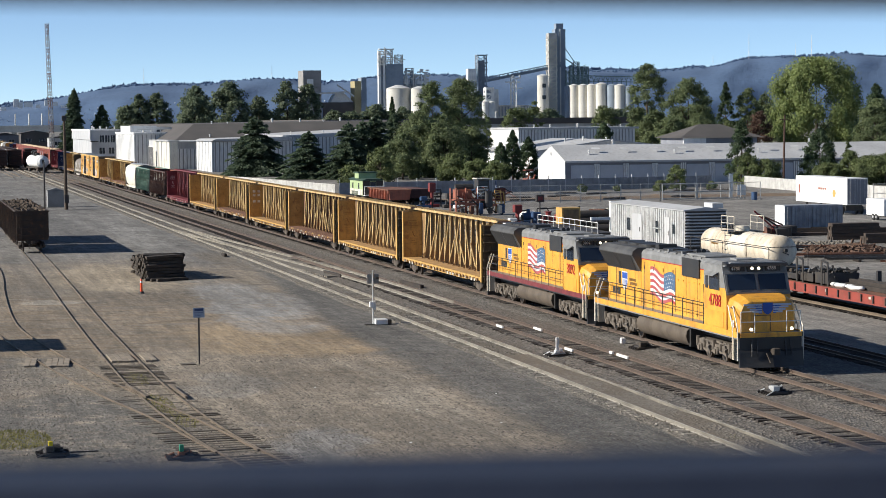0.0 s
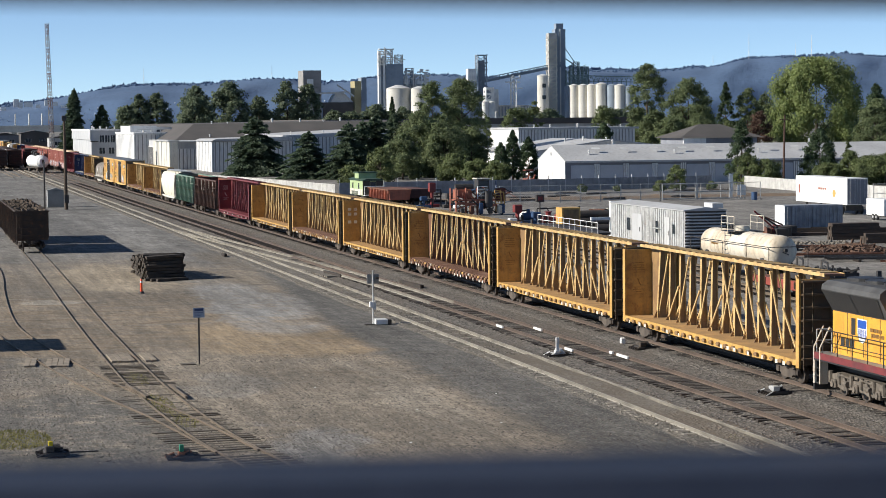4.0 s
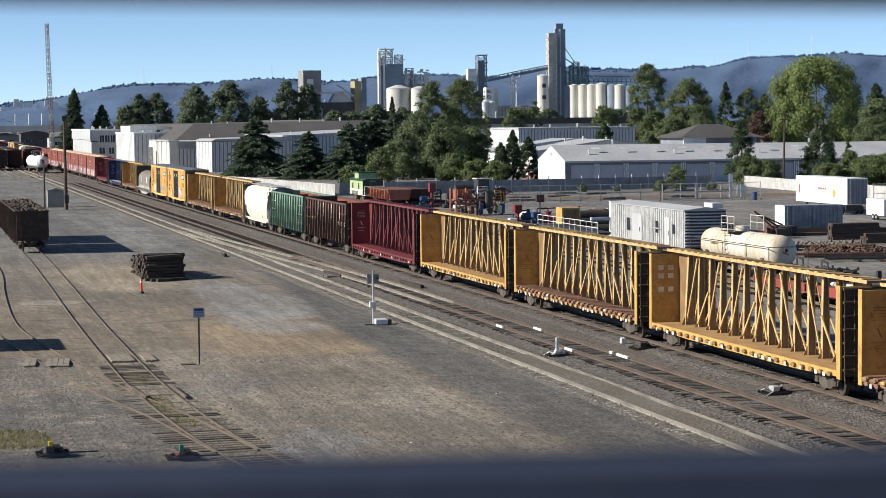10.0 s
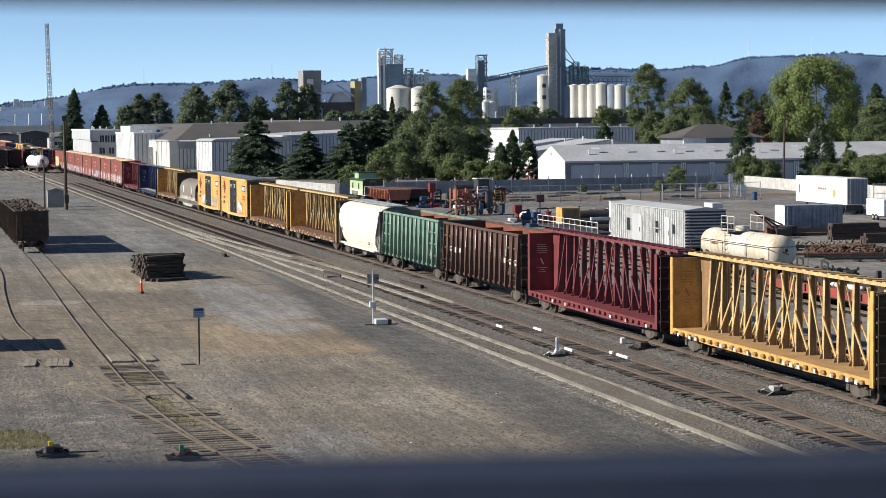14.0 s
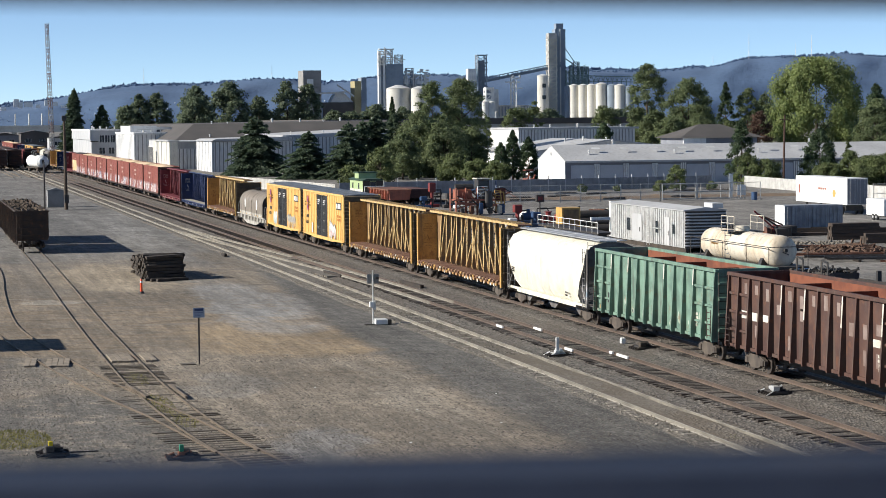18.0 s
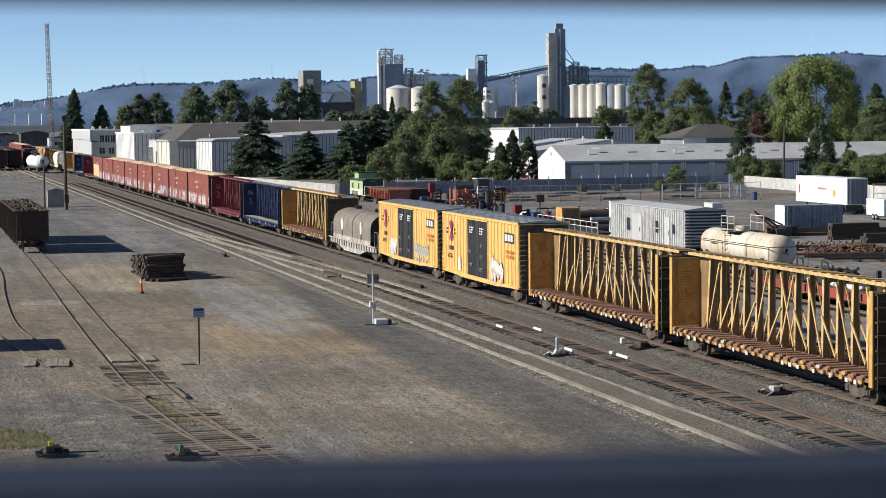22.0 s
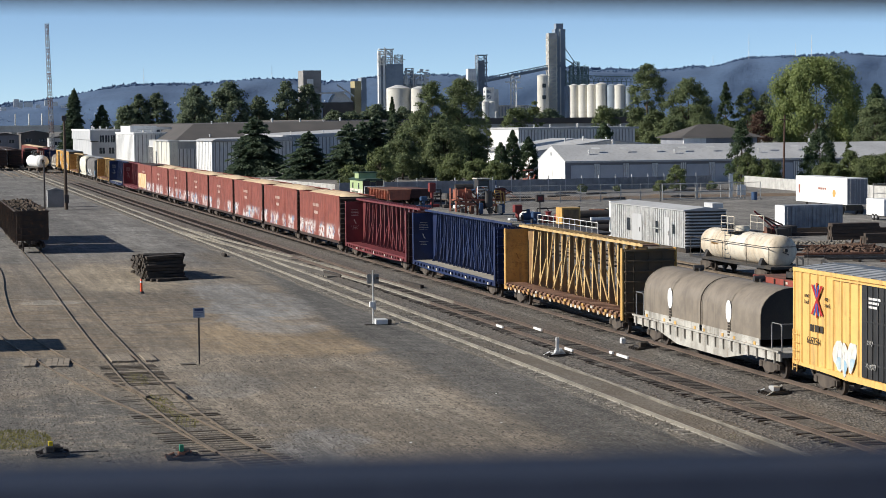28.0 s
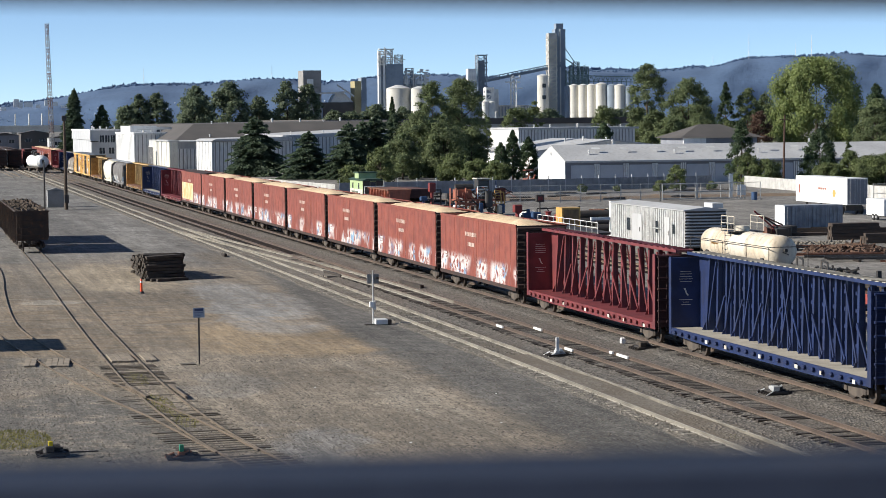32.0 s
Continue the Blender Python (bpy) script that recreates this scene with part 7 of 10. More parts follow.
def grain_terminal():
    X = -1300
    t = thing("grain_elevator", "tall dark steel grain tower with pale stair tower", "grain elevator", group="grain terminal")
    part("shaft", M().box(X - 7, X, 353.0, 359.6, GZ, 66), STEEL_BLUE_HAZED, t)
    part("shaft_leg", M().box(X, X + 0.5, 355.9, 356.6, GZ, 66), STEEL_PALE, t)
    part("head_house", M().box(X - 6, X - 1, 354, 358.5, 66, 69.5), STEEL_BLUE_HAZED, t)
    m = M()
    lattice(m, X + 1.5, 350.2, GZ, 63, 5.0, 16, 0.22)
    for k in range(16):
        z = 3 + k * 3.75
        m.box(X - 1.2, X + 4.8, 347.2, 353.0, z, z + 0.6)
        m.bar((X + 4.6, 347.8, z - 3.2), (X + 4.6, 352.6, z), 0.4, 0.7)
    part("stair_tower", m, CONCRETE, t, "zigzag stair flights and landings")
    # Greyer core stands for the shade between the cream flights.
    part("clad_core", M().box(X - 1.0, X + 3.2, 347.9, 352.6, GZ, 63.5), METAL_GREY, t, "stair core greyed for the shade between flights")
    # round silos
    for k, (y, r, h, mat) in enumerate(((345.0, 3.4, 37.5, CONCRETE), (365, 2.9, 31.5, CONCRETE), (370.8, 2.9, 31.5, CONCRETE), (376.4, 3.0, 31.5, CONCRETE),
                                        (382.5, 3.4, 32, CONCRETE), (389.6, 3.6, 31.0, STEEL_BLUE_HAZED), (394.5, 3.2, 31.0, CONCRETE), (400.5, 3.0, 30.0, STEEL_BLUE_HAZED),
                                        (254.6, 7.2, 30.3, CONCRETE), (267.5, 5.0, 30.0, CONCRETE), (312.5, 2.2, 22, STEEL_PALE), (308.5, 2.0, 22, STEEL_PALE), (362.0, 3.0, 31.0, STEEL_BLUE_HAZED))):
        off = {1: 4.0, 2: 9.0, 3: 14.0, 4: 19.0, 5: 22.0, 6: 29.0, 7: 31.0, 9: 8.0}.get(k, 0.0)
        s = thing("silo", "round grain silo of weathered concrete" if mat is CONCRETE else "round grey steel silo", "silo", pose(X + 24 + off, (y + 37) * (1276 - off) / 1300 - 37, GZ), group="silos of the grain terminal")
        part("shell", M().tube((0, 0, 0), (0, 0, h), r, 24), mat, s, smooth=True)
        part("roof", M().tube((0, 0, h), (0, 0, h + r * 0.28), r * 1.02, 24, r * 0.25), STEEL_PALE if mat is CONCRETE else mat, s)
        if k == 0:
            for z in (24.5, 31.5):
                part("window", M().box(r * 0.93, r + 0.05, -1.3, 1.1, z - 1.2, z + 1.2), WINDOW_DARK, s)
    g = thing("conveyor_gallery", "blue-grey steel truss conveyor rising to the grain tower", "conveyor", group="grain terminal")
    m = M()
    a, b = Vector((X + 1, 306, 33.5)), Vector((X + 1, 356, 43.0))
    for dz in (0.0, 2.6):
        for dx in (-1.2, 1.2):
            m.bar(a + Vector((dx, 0, dz)), b + Vector((dx, 0, dz)), 0.45, 0.45)
    for k in range(18):
        p, q = a.lerp(b, k / 18), a.lerp(b, (k + 1) / 18)
        m.bar(p + Vector((1.2, 0, 0)), q + Vector((1.2, 0, 2.6)), 0.28, 0.28)
        m.bar(q + Vector((1.2, 0, 0)), q + Vector((1.2, 0, 2.6)), 0.28, 0.28)
    part("truss", m, STEEL_BLUE_HAZED, g)
    part("belt_house", M().bar(a + Vector((0, 0, 0.9)), b + Vector((0, 0, 0.9)), 2.0, 1.3), STEEL_BLUE_HAZED, g)
    m = M()
    lattice(m, X + 1, 325.5, GZ, 37, 2.2, 10, 0.18)
    m.box(X - 2.2, X + 4.2, 321.5, 329.5, 33.5, 34.2)
    part("trestle", m, WHITE, g)
    t = thing("lamp_mast", "white mast with cross arms beside the conveyor", "mast", pose(X + 40, 317.0, GZ), group="grain terminal")
    part("pole", M().tube((0, 0, 0), (0, 0, 36), 0.55, 8, 0.35), WHITE, t)
    for z, w in ((35.5, 2.6), (33.0, 2.2), (29.6, 4.0)):
        part("cross_arm", M().box(-0.3, 0.3, -w, w, z, z + 0.55), WHITE, t)
    for y in (-2.2, 2.2):
        part("lamp_box", M().cbox(-0.4, 0.4, y - 0.5, y + 0.5, 35.9, 37.6, 0.1), STEEL_PALE, t)
    t = thing("bin_tower", "open white bin tower over two small silos", "tower", pose(X + 20, 305.4, GZ), group="grain terminal")
    m = M()
    lattice(m, 0, 0, 20, 30.5, 4.6, 3, 0.3)
    for z in (22.5, 26, 29.5):
        m.box(-2.3, 2.3, -2.6, 2.6, z, z + 0.9)
    m.bar((2.4, -1, 20), (2.4, 3.6, 29), 0.4, 0.4)
    part("frame", m, WHITE, t)
    part("core", M().box(-1.6, 1.4, -1.6, 1.2, 0, 29), STEEL_BLUE_HAZED, t)
    # lifting tower left of the gallery
    t = thing("grain_elevator", "open blue steel lift tower with white clad house", "grain elevator", group="grain terminal")
    m = M()
    lattice(m, X, 306.0, 10, 50, 5.4, 12, 0.28)
    for z in (31, 36, 41, 45.5, 50):
        m.box(X - 3, X + 3, 302.8, 309.6, z, z + 0.5)
    part("frame", m, STEEL_BLUE_HAZED, t)
    part("clad_core", M().box(X - 2, X + 1, 304.2, 307.6, GZ, 47), STEEL_BLUE_HAZED, t)
    part("white_house", M().box(X - 3, X + 2.5, 297.3, 302.5, 34.5, 42), METAL_WHITE, t)
    part("white_house", M().box(X - 3, X + 2.0, 298.0, 302.5, 24, 29.5), METAL_WHITE, t)
    part("hoist_shaft", M().box(X - 2, X + 1, 298.5, 301.5, GZ, 34.5), STEEL_BLUE_HAZED, t)
    part("machine_house", M().box(X - 3, X + 2.5, 310.2, 316.2, 16, 29.5), STEEL_PALE, t)
    # left elevator
    t = thing("grain_elevator", "dark grain elevator with white leg and rooftop pipework", "grain elevator", group="grain terminal")
    part("leg", M().box(X - 3, X, 242.4, 243.9, GZ, 53).box(X - 3, X, 245.3, 246.6, GZ, 50), METAL_WHITE, t)
    part("leg_core", M().box(X - 2.5, X - 1.2, 243.9, 245.3, GZ, 49), STEEL_BLUE_HAZED, t)
    part("bin_block", M().box(X - 9, X - 0.5, 246.9, 257.8, GZ, 45), STEEL_BLUE_HAZED, t)
    m = M()
    lattice(m, X - 3, 249.2, 44, 54, 4.0, 4, 0.22)
    lattice(m, X - 3, 255.5, 44, 50.5, 4.0, 3, 0.22)
    m.bar((X, 244, 53), (X, 257, 46), 0.5, 0.5).bar((X, 246, 55), (X, 250, 50), 0.5, 0.5).box(X - 4, X, 243, 252, 53.6, 54.2)
    lattice(m, X - 3, 262, 30, 42.5, 4.0, 4, 0.22)
    lattice(m, X - 3, 267, 30, 38.5, 3.5, 3, 0.22)
    part("roof_pipework", m, STEEL_PALE, t)
    part("leg_landings", M().box(X, X + 0.3, 242.2, 246.8, 38, 38.6).box(X, X + 0.3, 242.2, 246.8, 46, 46.6).box(X, X + 0.3, 242.2, 246.8, 50.5, 51.1), STEEL_PALE, t)
    part("rear_bins", M().box(X - 9, X - 4, 258, 272, 20, 33), STEEL_BLUE_HAZED, t)
    m = M()
    rnd = random.Random(21)
    for k in range(26):
        y, z = rnd.uniform(258, 274), rnd.uniform(33, 41)
        m.box(X - 5, X - 3.5 + rnd.uniform(0, 1.5), y, y + rnd.uniform(0.6, 3.2), z, z + rnd.uniform(0.4, 1.8))
    part("roof_clutter", m, STEEL_PALE, t, kind="stuff")
    m = M()
    for z in (44.5, 46.5, 48.5, 51.0):
        m.box(X - 1, X + 1.2, 241.6, 247.2, z, z + 0.35)
    for y in (241.7, 244.4, 247.0):
        m.bar((X + 1.2, y, 44), (X + 1.2, y, 52.2), 0.22, 0.22)
    m.bar((X + 0.5, 243, 52.2), (X + 0.5, 249, 52.5), 0.4, 0.4)
    for k in range(7):
        y = 248.0 + 1.5 * k
        m.bar((X + 0.3, y, 45), (X + 0.3, y + 0.5, 49 + 2.5 * math.sin(k * 1.9)), 0.3, 0.3)
        m.bar((X + 0.3, y, 47.5), (X + 0.3, y + 2.0, 47.8), 0.25, 0.25)
    part("top_platforms", m, WHITE, t)
    for k, (y, z, w, h) in enumerate(((258.5, 33, 3.0, 5.0), (262.5, 33, 2.2, 8.0), (266.5, 33, 4.0, 3.4), (270.5, 33, 2.4, 5.5))):
        part("vent_house", M().box(X - 4, X - 1.0, y, y + w, z, z + h * 0.5).box(X - 3.4, X - 1.4, y + 0.3, y + w * 0.7, z + h * 0.5, z + h), (STEEL_PALE, STEEL_BLUE_HAZED, WHITE, STEEL_PALE)[k], t)
    # pipe bridge over the right silos
    g = thing("pipe_bridge", "open steel pipe bridge above the silos", "conveyor", group="grain terminal")
    m = M()
    for dz in (0, 3.2):
        m.bar((X + 2, 362, 34.5 + dz), (X + 2, 404, 33.5 + dz), 0.5, 0.5)
    for k in range(14):
        y = 362 + k * 3
        m.bar((X + 2, y, 34.3), (X + 2, y + 1.5, 37.5), 0.35, 0.35).bar((X + 2, y + 1.5, 37.5), (X + 2, y + 3, 34.3), 0.35, 0.35).bar((X + 2, y, 31), (X + 2, y, 34.5), 0.4, 0.4)
    lattice(m, X, 366, 31, 46, 3.5, 5, 0.22)
    lattice(m, X, 372, 31, 43, 3.5, 4, 0.22)
    m.bar((X, 359.5, 48), (X, 370, 41), 0.6, 0.6).bar((X, 359.5, 54), (X, 366, 45), 0.4, 0.4)
    for k in range(5):
        lattice(m, X + 1, 360.6 + 2.6 * k, 31, 41 + 3.5 * math.sin(2.2 * k), 2.2, 6, 0.16)
    for k in range(16):
        y, z = 360 + 1.1 * k, 33 + (k * 37 % 11)
        m.bar((X + 2.4, y, z), (X + 2.4, y + 3.4, z + (k % 3 - 1) * 1.2), 0.3, 0.3)
    part("truss", m, surface("green grey steel", (0.25, 0.33, 0.31), None, 0.6, scale=0.1, grain=1.0), g)
    # low long shed with white front, masts, far blocks
    t = thing("terminal_shed", "long low shed with pale ribbed front", "warehouse", group="grain terminal")
    part("wall", M().box(X - 20, X, 316, 336, GZ, 19.3), STEEL_PALE, t)
    m = M()
    for k in range(10):
        m.box(X, X + 0.4, 316.8 + 2 * k, 317.4 + 2 * k, 13, 19)
    part("ribs", m, STEEL_BLUE_HAZED, t)
    part("roof", M().box(X - 21, X + 0.6, 315.5, 336.5, 19.3, 19.9), METAL_WHITE, t)
    t = thing("mill_block", "plain concrete mill tower with pale panel", "building")
    part("wall", M().box(-1520, -1500, 232.5, 245, GZ, 46), surface("mill concrete", (0.30, 0.29, 0.28), None, 0.9, scale=0.1, grain=1.0), t)
    part("panel", M().box(-1500, -1499.6, 235, 239.5, 33, 40), METAL_WHITE, t)
    t = thing("mill_block", "pale yellow mill with slim tower", "building")
    part("wall", M().box(-1515, -1500, 268.5, 273, GZ, 38.5), surface("mill ochre", (0.42, 0.36, 0.2), None, 0.9, scale=0.1, grain=1.0), t)
    part("tower", M().box(-1510, -1499, 273, 276.6, GZ, 41), STEEL_BLUE_HAZED, t)
    part("low_wing", M().box(-1515, -1502, 246, 268, GZ, 24), ROOF_DARK, t)
    part("hopper_shed", M().prism([(252, 24), (256, 31), (262, 30), (268, 24)], "x", -1514, -1503), STEEL_PALE, t)
    part("annex", M().box(-1512, -1501, 226, 246, GZ, 20), STEEL_BLUE_HAZED, t)
    m = M().bar((-1500, 240, 30), (-1500, 262, 31), 0.8, 1.2).bar((-1500, 256, 36), (-1500, 268, 28), 0.8, 1.0)
    part("conveyor", m, STEEL_PALE, t)


def hills():
    """Forested ridges far off, with their tree line, and a few masts."""
    rnd = random.Random(4)
    ridge = [(-700, 30), (157, 46), (427, 85), (560, 89), (704, 97), (830, 88), (966, 104), (1150, 100), (1334, 117), (1500, 112), (1652, 119), (1756, 139), (1880, 142), (1980, 147), (2071, 142), (2600, 124)]

    def height(y):
        for (a, za), (b, zb) in zip(ridge, ridge[1:]):
            if a <= y <= b:
                q = (y - a) / (b - a)
                q = q * q * (3 - 2 * q)
                return za + (zb - za) * q
        return 60

    m, rows = M(), []
    n, deep = 1700, 30
    for j in range(deep + 1):
        f = j / deep
        row = []
        for i in range(n + 1):
            y = -700 + 3300 * i / n
            z = height(y) * (1 - (1 - f) ** 2.2) + GZ + 7 * noise.noise(Vector((y * 0.008, f * 4, 1))) * f
            trees = 1.9 * noise.noise(Vector((y * 0.06, f * 26, 2))) + 1.5 * noise.noise(Vector((y * 0.15, f * 60, 5))) + 1.0 * noise.noise(Vector((y * 0.34, f * 90, 8)))
            x = -4200 - 300 * f - 26 * noise.noise(Vector((y * 0.011, f * 3, 9)))
            row.append((x, y * (0.93 + 0.07 * f), z + trees * (2.1 if j == deep else 0.14)))
        rows.append(row)
    m.loft(rows, close=False, caps=False)
    part("hills", m, HILL_HAZE, label="wooded hills on the skyline, coloured blue for haze", kind="structure")
    woods = M()
    for k in range(3000):
        f = 1.0 if k < 2200 else 0.82 + 0.18 * rnd.random()
        y = rnd.uniform(-250, 2250)
        if k < 2200 and noise.noise(Vector((y * 0.012, 3, 7))) < -0.25 and rnd.random() < 0.7:
            continue
        i, j = min(n, max(0, int((y + 700) / 3300 * n))), int(f * deep)
        x, yr, z = rows[j][i]
        yr += rnd.uniform(-1, 1)
        h, r = rnd.uniform(4.0, 8.5) * (1.0 if k < 2200 else 0.8), rnd.uniform(2.0, 4.4)
        a = len(woods.v)
        woods.v += [(x + 2 + r * math.cos(q), yr + r * math.sin(q), z - 2.5) for q in (0, 1.26, 2.51, 3.77, 5.03)]
        woods.v += [(x + 2 + 0.6 * r * math.cos(q + 0.6), yr + 0.62 * r * math.sin(q + 0.6), z + h * 0.35) for q in (0, 1.26, 2.51, 3.77, 5.03)]
        woods.v.append((x + 2, yr + rnd.uniform(-0.5, 0.5), z + h * rnd.uniform(0.6, 0.85)))
        for q in range(5):
            woods.f += [(a + q, a + (q + 1) % 5, a + 5 + (q + 1) % 5, a + 5 + q), (a + 5 + q, a + 5 + (q + 1) % 5, a + 10)]
    part("hillside_woods", woods, HILL_HAZE, label="haze-blue trees along the ridge of the far hills", kind="stuff")
    town = M()
    for k in range(110):
        y = rnd.uniform(120, 900)
        f = rnd.uniform(0.03, 0.42)
        z = height(y) * (1 - (1 - f) ** 2.2)
        w = rnd.uniform(0.5, 1.6)
        town.box(-4205 - 300 * f, -4203 - 300 * f, y - w, y + w, z, z + rnd.uniform(1.2, 3))
    for y, w, z0, z1 in ((174, 5, 42, 57), (182, 4, 40, 52), (196, 8, 42, 51), (231, 5, 44, 55), (246, 4, 44, 52), (150, 5, 36, 42), (214, 4, 40, 47), (262, 6, 40, 45)):
        town.box(-4202, -4196, y - w, y + w, z0, z1)
    part("hillside_town", town, HILL_TOWN, label="pale houses scattered over the hazed far hillside", kind="stuff")
    for y, z0, z1 in ((442, 92, 122), (703, 98, 125), (1660, 122, 146), (1742, 144, 190), (1850, 150, 170), (1887, 150, 188)):
        t = thing("radio_mast", "slim radio mast on the far ridge", "radio mast", pose(-4480, y, z0 - 10))
        m = M()
        m.tube((0, 0, 0), (0, 0, z1 - z0 + 10), 0.55, 5, 0.25)
        for k in range(3):
            m.tube((0, 0, (z1 - z0) * (0.4 + 0.2 * k)), (0, 0, (z1 - z0) * (0.44 + 0.2 * k)), 0.9, 5)
        part("mast", m, STEEL_PALE, t)


def fences():
    f = thing("grey_fence", "grey slatted yard fence with posts", "fence", kind="structure")
    pts = [(-331.5, 28.0), (-334.0, 62.0), (-341.0, 92.0)]
    for (xa, ya), (xb, yb) in zip(pts, pts[1:]):
        n = int(math.hypot(xb - xa, yb - ya) / 2.9)
        d = math.degrees(math.atan2(yb - ya, xb - xa))
        ln = math.hypot(xb - xa, yb - ya) / n
        pm = M().box(0.06, ln - 0.06, -0.03, 0.03, 0.05, 1.95)
        for k in range(12):
            x = 0.1 + k * (ln - 0.2) / 12
            pm.box(x, x + ln / 26, -0.055, -0.03, 0.08, 1.92)
        panel = pm.mesh("panel", FENCE_GREY)
        post = M().box(-0.06, 0.06, -0.06, 0.06, 0, 2.45).mesh("post", METAL_GREY)
        for k in range(n):
            q = pose(xa + (xb - xa) * k / n, ya + (yb - ya) * k / n, GZ, 0, 0, d)
            part("panel", panel, None, f).matrix_basis = q
            part("post", post, None, f).matrix_basis = q
    f = thing("white_fence", "white painted board fence beside the line", "fence", kind="structure")
    for xa, ya, xb, yb in ((-402, 18.3, -331, 27.2), (-343, 98.5, -319, 97.06), (-319, 97.06, -262, 92.7)):
        n = int(math.hypot(xb - xa, yb - ya) / 3.2)
        d = math.degrees(math.atan2(yb - ya, xb - xa))
        ln = math.hypot(xb - xa, yb - ya) / n
        pm = M().box(0.03, ln - 0.03, -0.05, 0.05, 0.0, 1.75)
        for k in range(11):
            pm.box(0.1 + k * (ln - 0.2) / 11, 0.1 + (k + 0.6) * (ln - 0.2) / 11, -0.085, -0.05, 0.05, 1.72)
        panel = pm.mesh("panel", FENCE_WHITE)
        for k in range(n):
            part("panel", panel, None, f).matrix_basis = pose(xa + (xb - xa) * k / n, ya + (yb - ya) * k / n, GZ, 0, 0, d)


warehouses()
storage_units()
grain_terminal()
hills()
fences()
tree("con", -900, 31.2, 24.7, 5.2, 1)
tree("ced", -900, 42.1, 18.7, 5.0, 2)
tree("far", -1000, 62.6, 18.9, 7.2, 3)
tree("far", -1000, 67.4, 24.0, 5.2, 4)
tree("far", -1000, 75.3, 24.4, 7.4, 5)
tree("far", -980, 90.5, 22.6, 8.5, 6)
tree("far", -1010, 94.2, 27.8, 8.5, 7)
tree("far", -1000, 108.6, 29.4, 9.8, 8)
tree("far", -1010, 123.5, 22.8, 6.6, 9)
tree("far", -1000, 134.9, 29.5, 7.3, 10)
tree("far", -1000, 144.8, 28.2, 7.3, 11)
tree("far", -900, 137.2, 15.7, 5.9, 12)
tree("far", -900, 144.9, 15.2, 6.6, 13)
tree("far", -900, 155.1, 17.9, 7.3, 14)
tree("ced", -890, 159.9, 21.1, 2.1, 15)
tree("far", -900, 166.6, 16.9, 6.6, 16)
tree("con", -460, 35.2, 12.3, 7.6, 17)
tree("con", -430, 41.2, 9.2, 5.6, 18)
tree("con", -425, 48.2, 10.8, 5.4, 19)
tree("con", -440, 57.0, 12.5, 5.6, 20)
tree("con", -436, 53.4, 11.2, 4.8, 51)
tree("con", -446, 62.0, 12.6, 5.4, 52)
tree("shr", -398, 48.9, 6.4, 3.2, 21)
tree("dec", -415, 56.8, 8.7, 3.9, 22)
tree("dec", -430, 64.0, 12.9, 5.6, 23)
tree("dec", -450, 71.1, 19.3, 4.8, 24)
tree("dec", -455, 78.8, 20.3, 5.5, 25)
tree("dec", -425, 67.4, 10.6, 5.6, 26)
tree("dec", -432, 74.9, 9.9, 4.3, 27)
tree("shr", -396, 62.1, 5.2, 3.4, 28)
tree("shr", -392, 65.6, 4.2, 3.0, 29)
tree("shr", -520, 101.5, 12.2, 2.1, 30)
tree("ced", -402, 75.2, 9.4, 2.1, 31)
tree("ced", -405, 79.1, 8.0, 2.4, 32)
tree("ced", -400, 72.3, 7.1, 2.2, 33)
tree("shr", -390, 68.6, 3.9, 2.8, 34)
tree("shr", -392, 42.4, 3.4, 3.0, 35)
tree("dec", -700, 204.9, 29.7, 7.5, 36)
tree("dec", -620, 174.1, 14.7, 4.2, 37)
tree("dec", -610, 176.0, 13.6, 5.2, 38)
tree("shr", -600, 157.6, 15.0, 5.4, 39)
tree("ced", -545, 139.7, 10.3, 3.7, 40)
tree("shr", -700, 158.9, 15.4, 5.5, 41)
tree("shr", -700, 166.1, 17.2, 3.9, 42)
tree("dec", -600, 182.9, 22.7, 8.0, 43)
tree("dec", -560, 163.0, 11.6, 4.9, 44)
tree("dec", -560, 171.1, 12.0, 5.5, 45)
tree("ced", -640, 209.5, 22.5, 3.6, 46)
tree("dec", -640, 216.6, 20.4, 4.9, 47)
tree("dec", -660, 230.6, 18.9, 4.1, 48)
tree("shr", -520, 163.7, 10.6, 4.4, 49)
tree("red", -560, 188.4, 12.9, 3.6, 50)
tree("wil", -600, 222.4, 28.3, 14.8, 51)
tree("ced", -640, 259.5, 21.6, 6.3, 52)
tree("dec", -560, 222.9, 16.0, 6.7, 53)
tree("ced", -352, 101.4, 11.0, 3.0, 54, "in front of the storage building")
tree("shr", -346, 100.1, 5.4, 2.6, 55, "in front of the storage building")
tree("shr", -344, 103.1, 4.4, 2.9, 56, "in front of the storage building")
tree("ced", -352, 115.8, 9.5, 3.5, 57, "in front of the storage building")
tree("shr", -345, 118.4, 5.5, 2.8, 58, "in front of the storage building")
tree("shr", -340, 119.3, 4.8, 3.8, 59, "in front of the storage building")
tree("shr", -338, 121.4, 5.2, 3.8, 60, "in front of the storage building")
tree("shr", -343, 113.3, 3.7, 2.9, 61, "in front of the storage building")
tree("shr", -346, 118.3, 7.2, 1.0, 62, "in front of the storage building")
tree("shr", -332, 82.6, 3.9, 2.0, 63)
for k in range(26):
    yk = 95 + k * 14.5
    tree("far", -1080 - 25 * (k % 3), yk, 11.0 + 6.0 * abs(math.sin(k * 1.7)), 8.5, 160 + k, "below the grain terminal")


